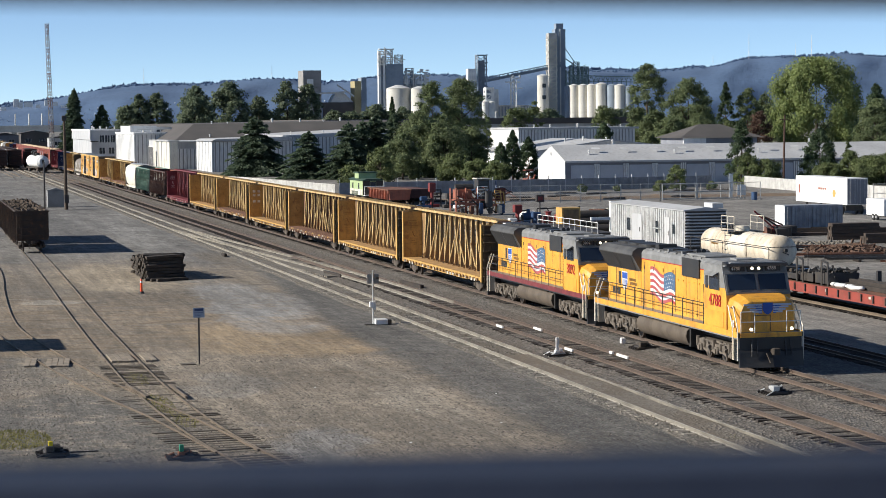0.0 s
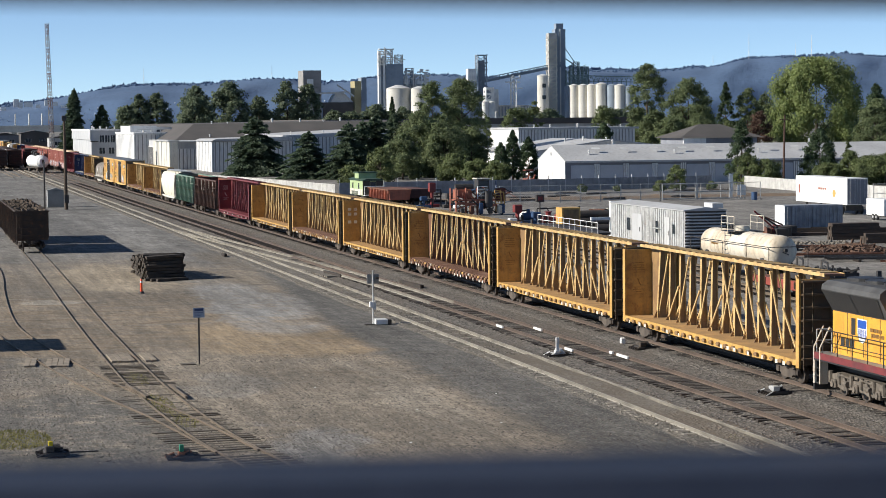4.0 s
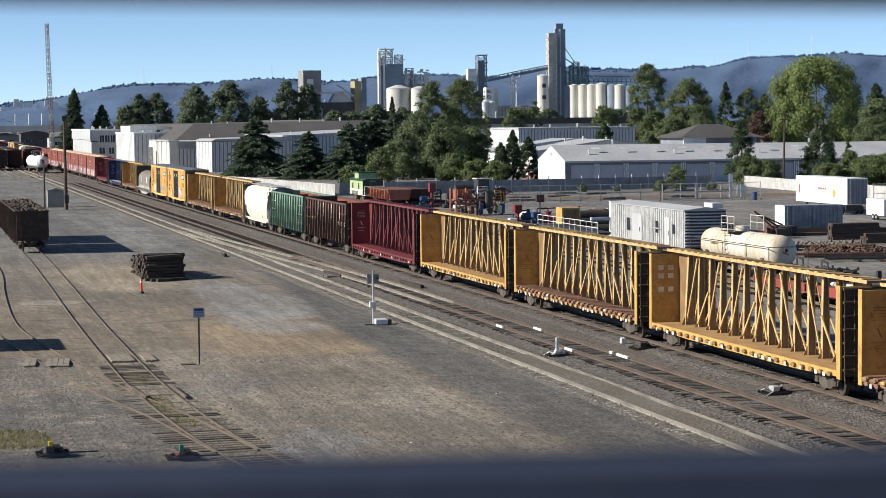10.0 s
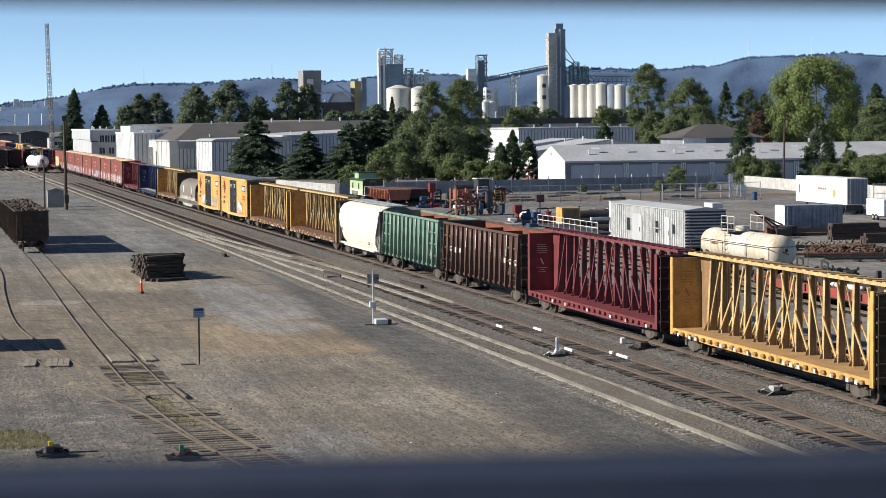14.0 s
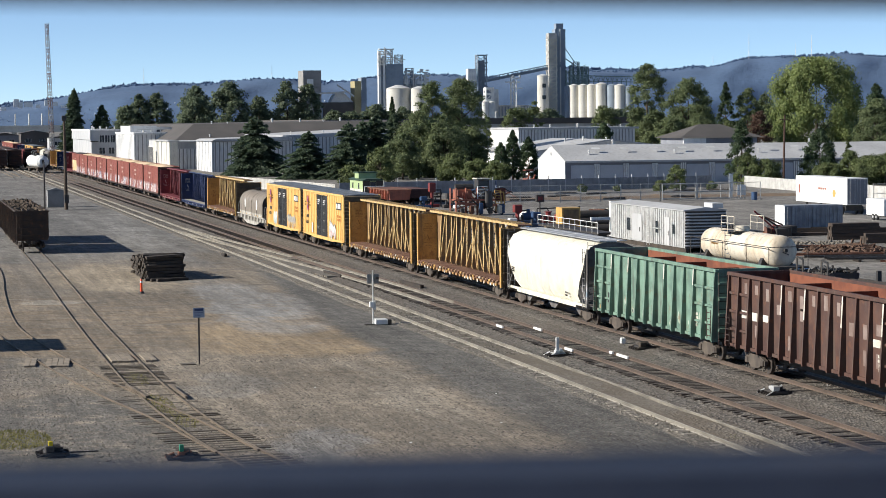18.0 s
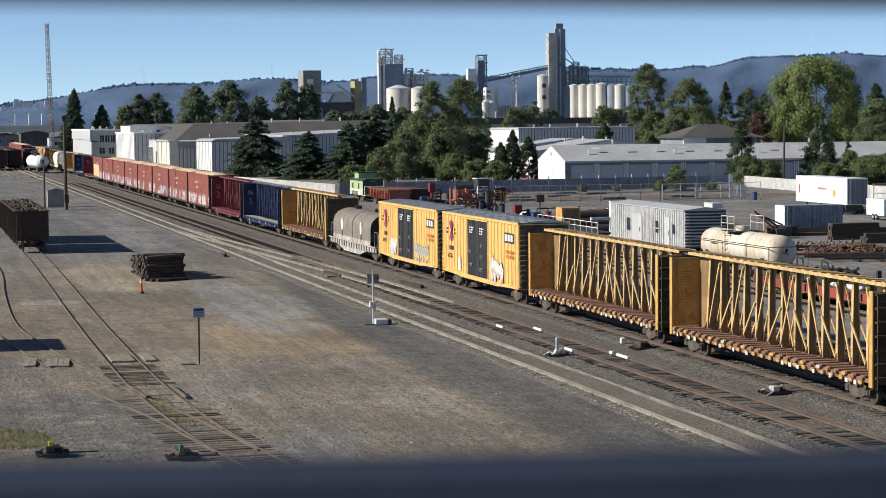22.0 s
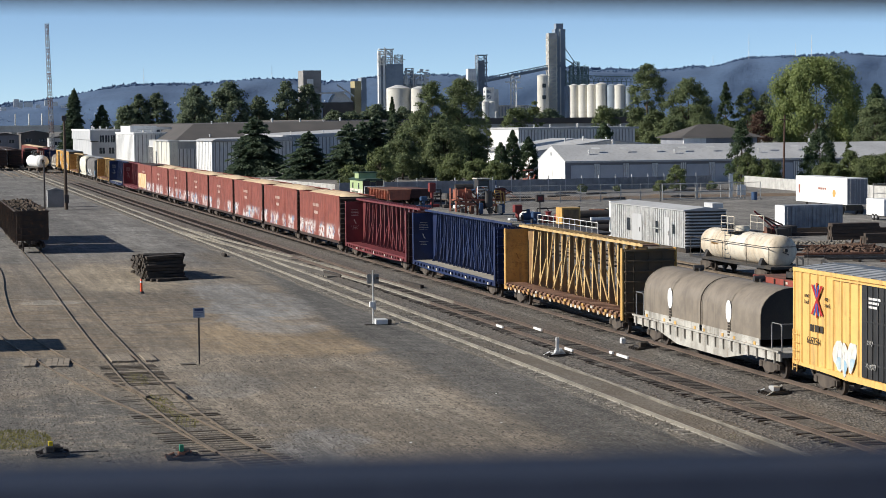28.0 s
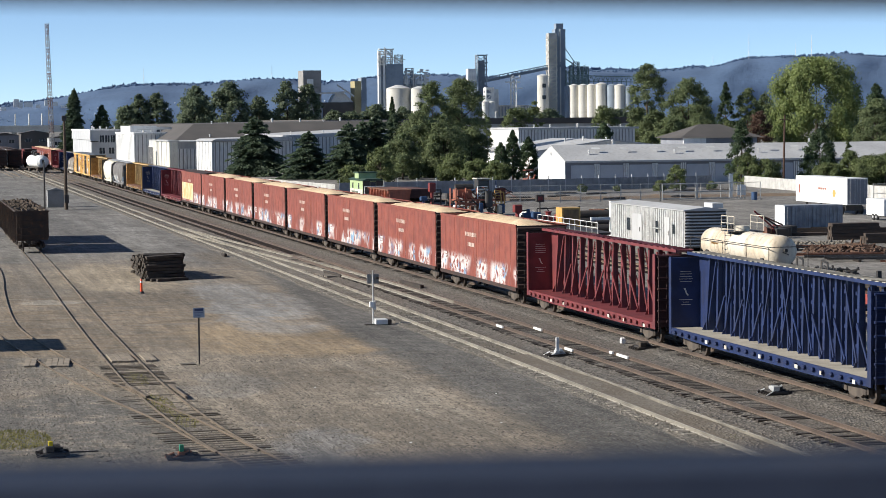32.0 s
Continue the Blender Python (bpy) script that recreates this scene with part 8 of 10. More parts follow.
# ================= the yard on the near side =================
def smooth_line(pts, n=10):
    out = []
    for i in range(len(pts) - 1):
        p0, p1, p2, p3 = pts[max(0, i - 1)], pts[i], pts[i + 1], pts[min(len(pts) - 1, i + 2)]
        for k in range(n):
            t = k / n
            out.append(tuple(0.5 * (2 * b + (c - a) * t + (2 * a - 5 * b + 4 * c - d) * t * t + (3 * b - a - 3 * c + d) * t ** 3) for a, b, c, d in zip(p0, p1, p2, p3)))
    return out + [pts[-1]]


def offset_line(pts, d):
    out = []
    for i, (x, y) in enumerate(pts):
        a, b = pts[max(0, i - 1)], pts[min(len(pts) - 1, i + 1)]
        t = Vector((b[0] - a[0], b[1] - a[1])).normalized()
        out.append((x - t.y * d, y + t.x * d))
    return out


def yard_tracks():
    a = smooth_line([(-262, -25.95), (-196, -25.95), (-160, -26.3), (-129, -26.75), (-106, -26.92), (-93, -26.85), (-80, -26.3), (-71, -25.4), (-58, -23.8), (-45, -21.9)])
    b = smooth_line([(-260, -30.45), (-200, -30.45), (-171, -30.5), (-150, -31.2), (-130, -31.6), (-118.6, -31.2), (-104, -29.8), (-92, -28.3), (-85.6, -27.25), (-79.5, -26.45), (-75.0, -25.95)])
    t = thing("yard_track", "old yard track with brown rails half sunk in gravel", "railway track", kind="structure")
    u = thing("yard_track", "curving yard track that joins at the switch", "railway track", kind="structure")
    for line, th in ((a, t), (b, u)):
        for s in (-0.7525, 0.7525):
            swept_rail("rail", offset_line(line, s), -0.225, RAIL_OLD, th)
    rnd = random.Random(8)
    kinds = [tie_mesh("tie", TIE_YARD, ln, 20 + k) for k, ln in enumerate((2.6, 2.7, 3.3, 4.0))]
    for line, th, lo, hi in ((a, t, -104, -52), (b, u, -91, -87.5)):
        acc = 0.0
        for (xa, ya), (xb, yb) in zip(line, line[1:]):
            ln = math.hypot(xb - xa, yb - ya)
            d = 0.54 - acc
            while d < ln:
                q = d / ln
                x, y = xa + (xb - xa) * q, ya + (yb - ya) * q
                if lo < x < hi and not (-97 < x < -88 and rnd.random() < 0.55):
                    k = 2 if -88 < x < -76 else rnd.randint(0, 1)
                    ob = part("tie", kinds[k if th is t else 0], None, th)
                    ob.matrix_basis = pose(x, y - (0.25 if k > 1 else 0), GZ + rnd.uniform(0.0, 0.05), 0, 0, math.degrees(math.atan2(yb - ya, xb - xa)) + rnd.uniform(-3, 3))
                d += 0.54
            acc = ln - (d - 0.54)
    # frog and guard rails
    m = M().bar((-95, -27.75, -0.2), (-90.5, -27.35, -0.2), 0.12, 0.1).bar((-94.5, -25.95, -0.2), (-90, -25.8, -0.2), 0.1, 0.1)
    part("guard_rail", m, RAIL_OLD, t)
    # timber crossing panels
    plank = surface("weathered plank", (0.30, 0.25, 0.19), (0.21, 0.175, 0.135), 0.9, grain=10, bump=0.5, spread=1)
    for x, y, ang, nb in ((-106.6, -26.9, 0, 4), (-106.6, -25.6, 0, 2), (-105.5, -29.95, -5, 4), (-106.0, -31.2, -5, 2)):
        p = thing("crossing_panel", "weathered timber crossing panel between the rails", "crossing panel", pose(x, y, GZ, 0, 0, ang), kind="")
        for k in range(nb):
            pm = M().cbox(-1.6, 1.6, -0.13, 0.13, 0.0, 0.085 + 0.008 * (k % 2), 0.012)
            part("plank", pm, plank, p).matrix_basis = pose(rnd.uniform(-0.1, 0.1), (k - (nb - 1) / 2) * 0.275, 0, 0, 0, rnd.uniform(-0.6, 0.6))
    return a


yard_tracks()


def old_gondola(x, y, length, label):
    car = thing("scrap_gondola", label, "freight car", pose(x, y, -0.14))
    x0, x1, top = -0.5, -length + 0.5, 3.55
    dark = surface("sooty brown steel", (0.040, 0.028, 0.022), (0.07, 0.045, 0.03), 0.85, rust=0.4, spread=1) if "sooty brown steel" not in bpy.data.materials else bpy.data.materials["sooty brown steel"]
    part("side", M().box(x1, x0, -1.42, -1.36, 1.1, top), dark, car)
    part("side", M().box(x1, x0, 1.36, 1.42, 1.1, top), dark, car)
    for xa, s in ((x0, 1), (x1, -1)):
        m = M().box(min(xa, xa - s * 0.06), max(xa, xa - s * 0.06), -1.36, 1.36, 1.1, top)
        for z in (1.5, 2.1, 2.7, 3.2):
            m.cbox(min(xa, xa + s * 0.1), max(xa, xa + s * 0.1), -1.4, 1.4, z - 0.06, z + 0.06, 0.02)
        for y2 in (-1.0, 0.0, 1.0):
            m.box(min(xa, xa + s * 0.09), max(xa, xa + s * 0.09), y2 - 0.05, y2 + 0.05, 1.1, top)
        part("end_wall", m, dark, car)
        end_ladder("ladder", car, xa + s * 0.14, -1.35, -0.95, 0.7, 3.3, dark, 7)
    for k in range(9):
        xk = x0 - 0.1 - k * (x0 - x1 - 0.2) / 8
        part("rib", M().box(xk - 0.06, xk + 0.06, -1.55, -1.42, 0.9, top), dark, car)
    part("top_rim", M().box(x1, x0, -1.5, -1.34, top - 0.08, top + 0.05).box(x1, x0, 1.34, 1.5, top - 0.08, top + 0.05).box(x0 - 0.08, x0 + 0.06, -1.34, 1.34, top - 0.08, top + 0.05), dark, car)
    part("floor", M().box(x1, x0, -1.36, 1.36, 1.0, 1.12), dark, car)
    rnd = random.Random(int(abs(x)))
    m = M()
    for k in range(260):
        p = Vector((rnd.uniform(x1 + 0.3, x0 - 0.3), rnd.uniform(-1.2, 1.2), top - 0.25 + rnd.uniform(-0.1, 0.35)))
        d = Vector((rnd.gauss(0, 1), rnd.gauss(0, 1), rnd.gauss(0, 0.35))).normalized() * rnd.uniform(0.1, 0.38)
        m.bar(p - d, p + d, rnd.uniform(0.08, 0.22), rnd.uniform(0.06, 0.2))
    m.box(x1 + 0.1, x0 - 0.1, -1.34, 1.34, 1.2, top - 0.3)
    part("scrap_load", m, surface("scrap timber", (0.13, 0.095, 0.065), (0.06, 0.045, 0.035), 0.9, scale=3.0) if "scrap timber" not in bpy.data.materials else bpy.data.materials["scrap timber"], car, "broken ties and rubble heaped to the rim")
    part("centre_sill", M().box(x1, x0, -0.4, 0.4, 0.7, 1.02), UNDER, car)
    add_truck(car, -2.6)
    add_truck(car, -length + 2.6)
    add_couplers(car, length)
    return car


old_gondola(-195.4, -25.95, 15.6, "sooty brown gondola full of broken ties on a yard track")
old_gondola(-211.2, -25.95, 15.6, "sooty brown gondola parked behind another on a yard track")
# Stands out of view; added to cast its shadow into the yard.
old_gondola(-112.2, -37.9, 6.8, "unseen short dark gondola, added for its shadow on the yard")


def tie_pile():
    p = thing("tie_stack", "stack of old dark railway ties on the dirt", "timber stack", pose(-159.3, -18.6, GZ))
    rnd = random.Random(12)
    kinds = [tie_mesh("tie", surface("old creosote tie", (0.035, 0.028, 0.022), (0.075, 0.06, 0.046), 0.9, grain=14, bump=0.5, spread=1), 2.75, 40 + k) for k in range(4)]
    for lay in range(8):
        z = 0.2 + lay * 0.225
        rows = 34 if lay < 5 else (30 if lay == 5 else 22 if lay == 6 else 9)
        for k in range(rows):
            if lay > 5 and rnd.random() < 0.15:
                continue
            x = -0.15 - k * 0.27 - (0.4 if lay > 4 else 0)
            ob = part("tie", kinds[(k + lay) % 4], None, p)
            ob.matrix_basis = pose(x + rnd.uniform(-0.04, 0.04), rnd.uniform(-0.3, 0.3), z + rnd.uniform(-0.02, 0.02), rnd.uniform(-3, 3), rnd.uniform(-6, 6), 14 + rnd.uniform(-4, 4))
    for k in range(3):
        ob = part("tie", kinds[k], None, p)
        ob.matrix_basis = pose(0.35 + 0.3 * k, -0.2 + 0.3 * k, 0.2, 0, 0, 14 + 8 * k)


tie_pile()


def post_marker():
    t = thing("marker_post", "orange and white plastic marker post on dark base", "marker post", pose(-147.4, -21.6, GZ))
    part("base", M().tube((0, 0, 0), (0, 0, 0.14), 0.24, 12, 0.16), STEEL_DARK, t)
    part("tube", M().tube((0, 0, 0.1), (0, 0, 0.72), 0.085, 10), surface("marker orange", (0.85, 0.10, 0.02), None, 0.5, bump=0), t)
    part("band", M().tube((0, 0, 0.72), (0, 0, 0.84), 0.09, 10), WHITE, t)
    part("cap", M().tube((0, 0, 0.84), (0, 0, 0.98), 0.085, 10, 0.05), bpy.data.materials["marker orange"], t)


post_marker()


SIGN_BLUE = surface("sign blue", (0.03, 0.06, 0.17), None, 0.5, bump=0)


def yard_sign():
    t = thing("yard_sign", "small blue sign board on dark steel post", "sign", pose(-103.2, -23.54, GZ))
    part("post", M().box(-0.035, 0.035, -0.035, 0.035, 0, 2.3), STEEL_DARK, t)
    part("board", M().cbox(0.036, 0.056, -0.27, 0.27, 2.2, 2.66, 0.004), surface("sign pale blue", (0.34, 0.40, 0.50), None, 0.5, bump=0), t)
    part("header", M().box(0.057, 0.062, -0.2, 0.2, 2.52, 2.63), SIGN_BLUE, t)
    m = M()
    for k in range(3):
        m.box(0.057, 0.062, -0.2, 0.2 - 0.06 * k, 2.43 - k * 0.07, 2.445 - k * 0.07)
    part("text_bars", m, SIGN_BLUE, t)
    part("rubble", M().cbox(-0.3, 0.3, -0.9, -0.2, 0, 0.06, 0.02), BALLAST_DUSTY, t)


yard_sign()


CABINET = surface("cabinet grey", (0.27, 0.27, 0.26), (0.22, 0.22, 0.21), 0.7)


def signal_post():
    t = thing("detector_post", "slim steel post with grey panel and white boxes", "equipment post", pose(-120.1, -11.6, GZ))
    part("post", M().tube((0, 0, 0), (0, 0, 3.05), 0.045, 8), SILVER, t)
    part("panel", M().cbox(-0.09, -0.05, -0.32, 0.36, 2.3, 2.85, 0.02), CABINET, t, "blue-grey flat panel")
    part("lamp_box", M().cbox(-0.12, 0.1, 0.16, 0.34, 2.55, 2.68, 0.02), STEEL_DARK, t)
    part("box", M().cbox(-0.1, 0.12, -0.2, 0.05, 0.98, 1.3, 0.02), WHITE, t)
    part("meter", M().cbox(-0.06, 0.1, 0.05, 0.16, 0.85, 1.35, 0.02), SILVER, t)
    part("cabinet", M().cbox(-0.3, 0.3, 0.08, 0.78, 0.03, 0.33, 0.03), WHITE, t, "low white cabinet")
    part("foot", M().cbox(-0.2, 0.2, -0.5, 0.3, 0, 0.06, 0.02), STEEL_DARK, t)
    part("hatch", M().cbox(-0.3, 0.2, 0.79, 1.02, 0.0, 0.30, 0.03), STEEL_DARK, t)


signal_post()


def switch_machine(name, label, x, y, mats, big=1.0, target=None, tall=0.5):
    t = thing(name, label, "switch machine", pose(x, y, GZ))
    part("base", M().cbox(-0.5 * big, 0.5 * big, -0.35 * big, 0.35 * big, 0.05, 0.2, 0.03), mats[0], t)
    part("motor", M().cbox(-0.35 * big, 0.0, -0.2 * big, 0.2 * big, 0.2, 0.36 * big, 0.05), mats[1], t)
    part("cable", M().tube((-0.45 * big, -0.3, 0.22), (-0.55 * big, -0.6, 0.06), 0.03, 6).tube((0.45 * big, -0.25, 0.22), (0.5 * big, -0.6, 0.05), 0.03, 6), mats[1], t)
    part("junction_box", M().cbox(0.15 * big, 0.48 * big, -0.32 * big, -0.02, 0.2, 0.42 * big, 0.03), mats[1], t)
    for k in range(3):
        part("cover", M().cbox(-0.46 * big + 0.28 * k, -0.26 * big + 0.28 * k, 0.1 * big, 0.32 * big, 0.2, 0.26 + 0.05 * (k % 2), 0.02), mats[k % 2], t)
    part("crank", M().bar((0.3 * big, -0.25 * big, 0.2), (0.42 * big, 0.1, 0.45 * big), 0.07, 0.06), mats[1], t)
    part("gearbox", M().tube((0.1 * big, -0.2 * big, 0.3), (0.1 * big, 0.2 * big, 0.3), 0.15 * big, 10), mats[0], t)
    part("throw_rod", M().bar((0, 0.3 * big, 0.12), (0, 1.5 * big, 0.12), 0.06, 0.05), mats[0], t)
    m = M()
    for k in range(4):
        m.bar((-0.5 + 0.3 * k, -0.6, 0.1), (-0.45 + 0.3 * k, 0.5, 0.14), 0.09, 0.09)
    part("timbers", m, TIE, t)
    if target:
        part("stand", M().tube((0.35, -0.15, 0.1), (0.35, -0.15, tall), 0.03, 6), mats[0], t)
        part("target", M().cbox(0.31, 0.39, -0.22, -0.06, tall - 0.16 if tall < 0.6 else 0.35, tall + 0.08, 0.02), target, t)
    return t


switch_machine("switch_machine", "grey switch machine with cables beside the main track", -84.2, -2.35, (STEEL_DARK, SILVER))
switch_machine("switch_machine", "dark switch machine beside the main track", -102.6, -1.75, (STEEL_DARK, UNDER))
switch_machine("switch_stand", "white dwarf signal box on the siding", -101.0, -6.6, (SILVER, WHITE), 0.8, WHITE, 0.9)
switch_machine("switch_stand", "low switch stand with yellow target in the gravel", -76.0, -32.1, (STEEL_DARK, STEEL_DARK), 1.0, surface("target yellow", (0.8, 0.6, 0.02), None, 0.5, bump=0))
switch_machine("switch_stand", "low switch stand with green target beside the switch", -73.9, -27.9, (STEEL_DARK, RUST), 0.8, surface("target green", (0.02, 0.28, 0.16), None, 0.5, bump=0))


def small_ground_things():
    for x, y, ln in ((-114.6, -5.7, 1.3), (-112.4, -4.2, 1.5), (-101.9, -5.7, 1.2), (-98.2, -4.2, 1.6), (-99.9, -4.2, 0.5)):
        t = thing("rail_marker", "white painted marker clamped along the rail", "rail marker", pose(x, y - 0.07, -0.13))
        part("plate", M().cbox(-ln / 2, ln / 2, -0.06, 0.04, 0, 0.12, 0.01), WHITE, t)
    t = thing("rail_joint_box", "small white junction box between tracks", "junction box", pose(-104.9, -2.05, -0.2))
    part("box", M().cbox(-0.12, 0.12, -0.12, 0.12, 0, 0.3, 0.03), WHITE, t)
    for x, y in ((-159, -6.35), (-147, -3.2), (-185.5, -10.6)):
        t = thing("spare_tie", "spare dark tie lying between the tracks", "railway tie", pose(x, y, GZ + 0.02, 0, 0, 4))
        part("beam", M().cbox(-2.4 if x > -180 else -0.6, 2.4 if x > -180 else 0.6, -0.12, 0.12, 0, 0.26, 0.015), TIE, t)
    rnd = random.Random(77)
    m = M()
    for k in range(20000):
        x, y = -66 - 40 * rnd.random() ** 1.2, rnd.uniform(-34, -9.8)
        s = rnd.uniform(0.018, 0.055)
        q = [Vector((rnd.uniform(0.6, 1.2) * s * math.cos(a), rnd.uniform(0.6, 1.2) * s * math.sin(a), 0)) for a in (0, 1.57, 3.14, 4.71)]
        m.add([(x + v.x, y + v.y, GZ - 0.005) for v in q] + [(x, y, GZ + s * rnd.uniform(0.5, 1.0))], [(0, 1, 4), (1, 2, 4), (2, 3, 4), (3, 0, 4)])
    part("loose_stones", m, BALLAST, label="loose grey stones scattered over the yard", kind="stuff")
    for k, (x, y) in enumerate(((-79.5, -15.3), (-88.0, -13.2), (-75.5, -19.7), (-84.0, -17.5), (-92.5, -20.0))):
        t = thing("litter", "scrap of white paper litter on the gravel", "litter", pose(x, y, GZ, 0, 0, 40 * k))
        part("sheet", M().add([(-0.05, -0.035, 0.004), (0.05, -0.03, 0.008), (0.045, 0.035, 0.02), (-0.04, 0.03, 0.01), (0, 0, 0.03)], [(0, 1, 4), (1, 2, 4), (2, 3, 4), (3, 0, 4)]), WHITE, t)
    grass = leaf_material("dry grass", (0.19, 0.18, 0.06), (0.28, 0.255, 0.095))
    m = M()
    for cx, cy, rx, ry, n, hh in ((-80.5, -33.2, 2.6, 1.3, 1500, 0.09), (-89, -27.0, 3.0, 0.5, 350, 0.1), (-98, -27.0, 2.5, 0.5, 200, 0.09), (-84, -26.7, 2.5, 0.5, 250, 0.09), (-70.5, -5.6, 0.9, 0.4, 160, 0.2), (-72.5, -8.7, 0.6, 0.5, 120, 0.2), (-76, -9.0, 1.5, 0.5, 120, 0.12)):
        for k in range(n):
            a, f = rnd.uniform(0, 6.28), rnd.random() ** 0.5
            x, y = cx + rx * f * math.cos(a), cy + ry * f * math.sin(a)
            d, h = rnd.uniform(0, 6.28), hh * rnd.uniform(0.5, 1.2)
            m.add([(x - 0.02 * math.sin(d), y + 0.02 * math.cos(d), GZ), (x + 0.02 * math.sin(d), y - 0.02 * math.cos(d), GZ), (x + 0.1 * math.cos(d) * h * 5, y + 0.1 * math.sin(d) * h * 5, GZ + h)], [(0, 1, 2)])
    part("grass", m, grass, label="dry yellow-green weeds in the gravel", kind="stuff")


small_ground_things()




def far_left():
    t = thing("utility_pole", "tall weathered wooden pole with equipment boxes", "utility pole", pose(-295, -15.9, GZ))
    part("shaft", M().tube((0, 0, 0), (0.0, -0.1, 12.2), 0.24, 10, 0.15), BARK, t)
    part("box", M().cbox(0.2, 0.6, -0.3, 0.3, 0.9, 2.0, 0.04), STEEL_DARK, t)
    part("head", M().cbox(-0.25, 0.25, -0.4, 0.2, 11.7, 12.4, 0.05), STEEL_DARK, t)
    t = thing("utility_pole", "shorter dark pole beside the grey cabinet", "utility pole", pose(-297, -18.6, GZ))
    part("shaft", M().tube((0, 0, 0), (0, 0.0, 6.3), 0.13, 8, 0.1), STEEL_DARK, t)
    t = thing("signal_cabinet", "grey sheet-metal signal cabinet with peaked lid", "cabinet", pose(-304.5, -16.7, GZ))
    part("body", M().cbox(-1.1, 1.1, -1.1, 1.1, 0, 2.3, 0.05), CABINET, t)
    part("lid", M().prism([(-1.2, 2.3), (0, 2.65), (1.2, 2.3)], "x", -1.15, 1.15), CABINET, t)
    part("door", M().box(1.1, 1.13, -0.8, 0.8, 0.2, 2.1), CABINET, t)
    t = thing("lattice_mast", "tall thin red and white lattice radio mast", "radio mast", pose(-553, -0.5, GZ))
    hgt = 36.0
    for k in range(12):
        m = M()
        za, zb = hgt * k / 12, hgt * (k + 1) / 12
        wa, wb = 0.75 - 0.25 * k / 12, 0.75 - 0.25 * (k + 1) / 12
        for i in range(3):
            a, b = 2.1 * i, 2.1 * (i + 1)
            p = lambda w, ang, z: (w * math.cos(ang), w * math.sin(ang) - z * 0.026, z)
            m.bar(p(wa, a, za), p(wb, a, zb), 0.10, 0.10)
            for j in range(2):
                z0, z1 = za + (zb - za) * j / 2, za + (zb - za) * (j + 1) / 2
                m.bar(p(wa, a, z0), p(wa, b, z1), 0.07, 0.07).bar(p(wa, b, z0), p(wa, a, z1), 0.07, 0.07)
        part("section", m, surface("faded mast red", (0.19, 0.13, 0.115), None, 0.7) if k == 1 else (bpy.data.materials["faded mast red"] if k % 2 else CABINET), t)
    # parked cars far up the yard
    t = thing("tank_car", "white tank car with dark dome walkway, parked far up the line", "freight car", pose(-508, -5.6, 0, 0, 0, 6.5))
    part("shell", M().tube((-1.3, 0, 2.45), (-14.8, 0, 2.45), 1.42, 20).tube((-1.3, 0, 2.45), (-0.8, 0, 2.45), 1.42, 20, 0.8), WHITE, t, smooth=True)
    part("walkway", M().box(-9.5, -6.5, -1.1, 1.1, 3.85, 3.95).tube((-8, 0, 3.8), (-8, 0, 4.4), 0.5, 12), STEEL_DARK, t)
    m = M()
    for x in (-9.4, -6.6):
        for y in (-1.0, 1.0):
            m.tube((x, y, 3.9), (x, y, 4.8), 0.04, 5)
        m.tube((x, -1, 4.8), (x, 1, 4.8), 0.04, 5)
    part("rails", m, WHITE, t)
    part("frame", M().box(-15.6, -0.5, -1.3, 1.3, 0.9, 1.15), UNDER, t)
    part("patch", M().cbox(-0.78, -0.74, -0.25, 0.25, 2.0, 2.9, 0.01), STEEL_DARK, t)
    add_truck(t, -2.6)
    add_truck(t, -13.4)
    add_couplers(t, 16.0)
    blk = chip_car("black box car parked far up the yard", CHIP_DARK, False, 17)
    blk.matrix_basis = pose(-548, -9.9, 0)
    tagged(blk, group="parked cars far up the yard")
    mar = chip_car("maroon box car parked far up the yard", MAROON, False, 17)
    mar.matrix_basis = pose(-556, -6.3 + 0.6, 0)
    tagged(mar, group="parked cars far up the yard")
    for x, y in ((-553, -13.6), (-572, -9.9), (-592, -9.9), (-600, -13.6), (-612, -9.9)):
        c = copy_thing(blk, pose(x, y, 0))
    white = chip_car("white box car parked far up the yard", WHITE, False, 17)
    white.matrix_basis = pose(-545, -13.5, 0)
    tagged(white, group="parked cars far up the yard")
    for y in (-9.9, -13.5):
        tr = thing("track_4" if y > -12 else "track_5", "far yard track with rusty rails", "railway track", kind="structure")
        for s in (-0.75, 0.75):
            swept_rail("rail", [(-1000, y + s), (-470, y + s)], 0.0, RAIL_OLD, tr)
    # road bridge across the far end of the yard
    t = thing("road_bridge", "long concrete road bridge far across the yard", "bridge", kind="structure")
    part("deck", M().box(-1210, -1196, -160, 52, 6.6, 9.2), CONCRETE, t)
    part("parapet", M().box(-1196, -1195.5, -160, 52, 9.2, 10.2), CONCRETE, t)
    for y in (-8, 6, 22, 36.5, 50):
        part("pier", M().box(-1206, -1200, y - 1.2, y + 1.2, GZ, 6.6), CONCRETE, t)
    for y in (22.8, 36.8, 30, 12):
        part("lamp_post", M().tube((-1203, y, 9.0), (-1203, y, 16.5), 0.35, 6), STEEL_PALE, t)
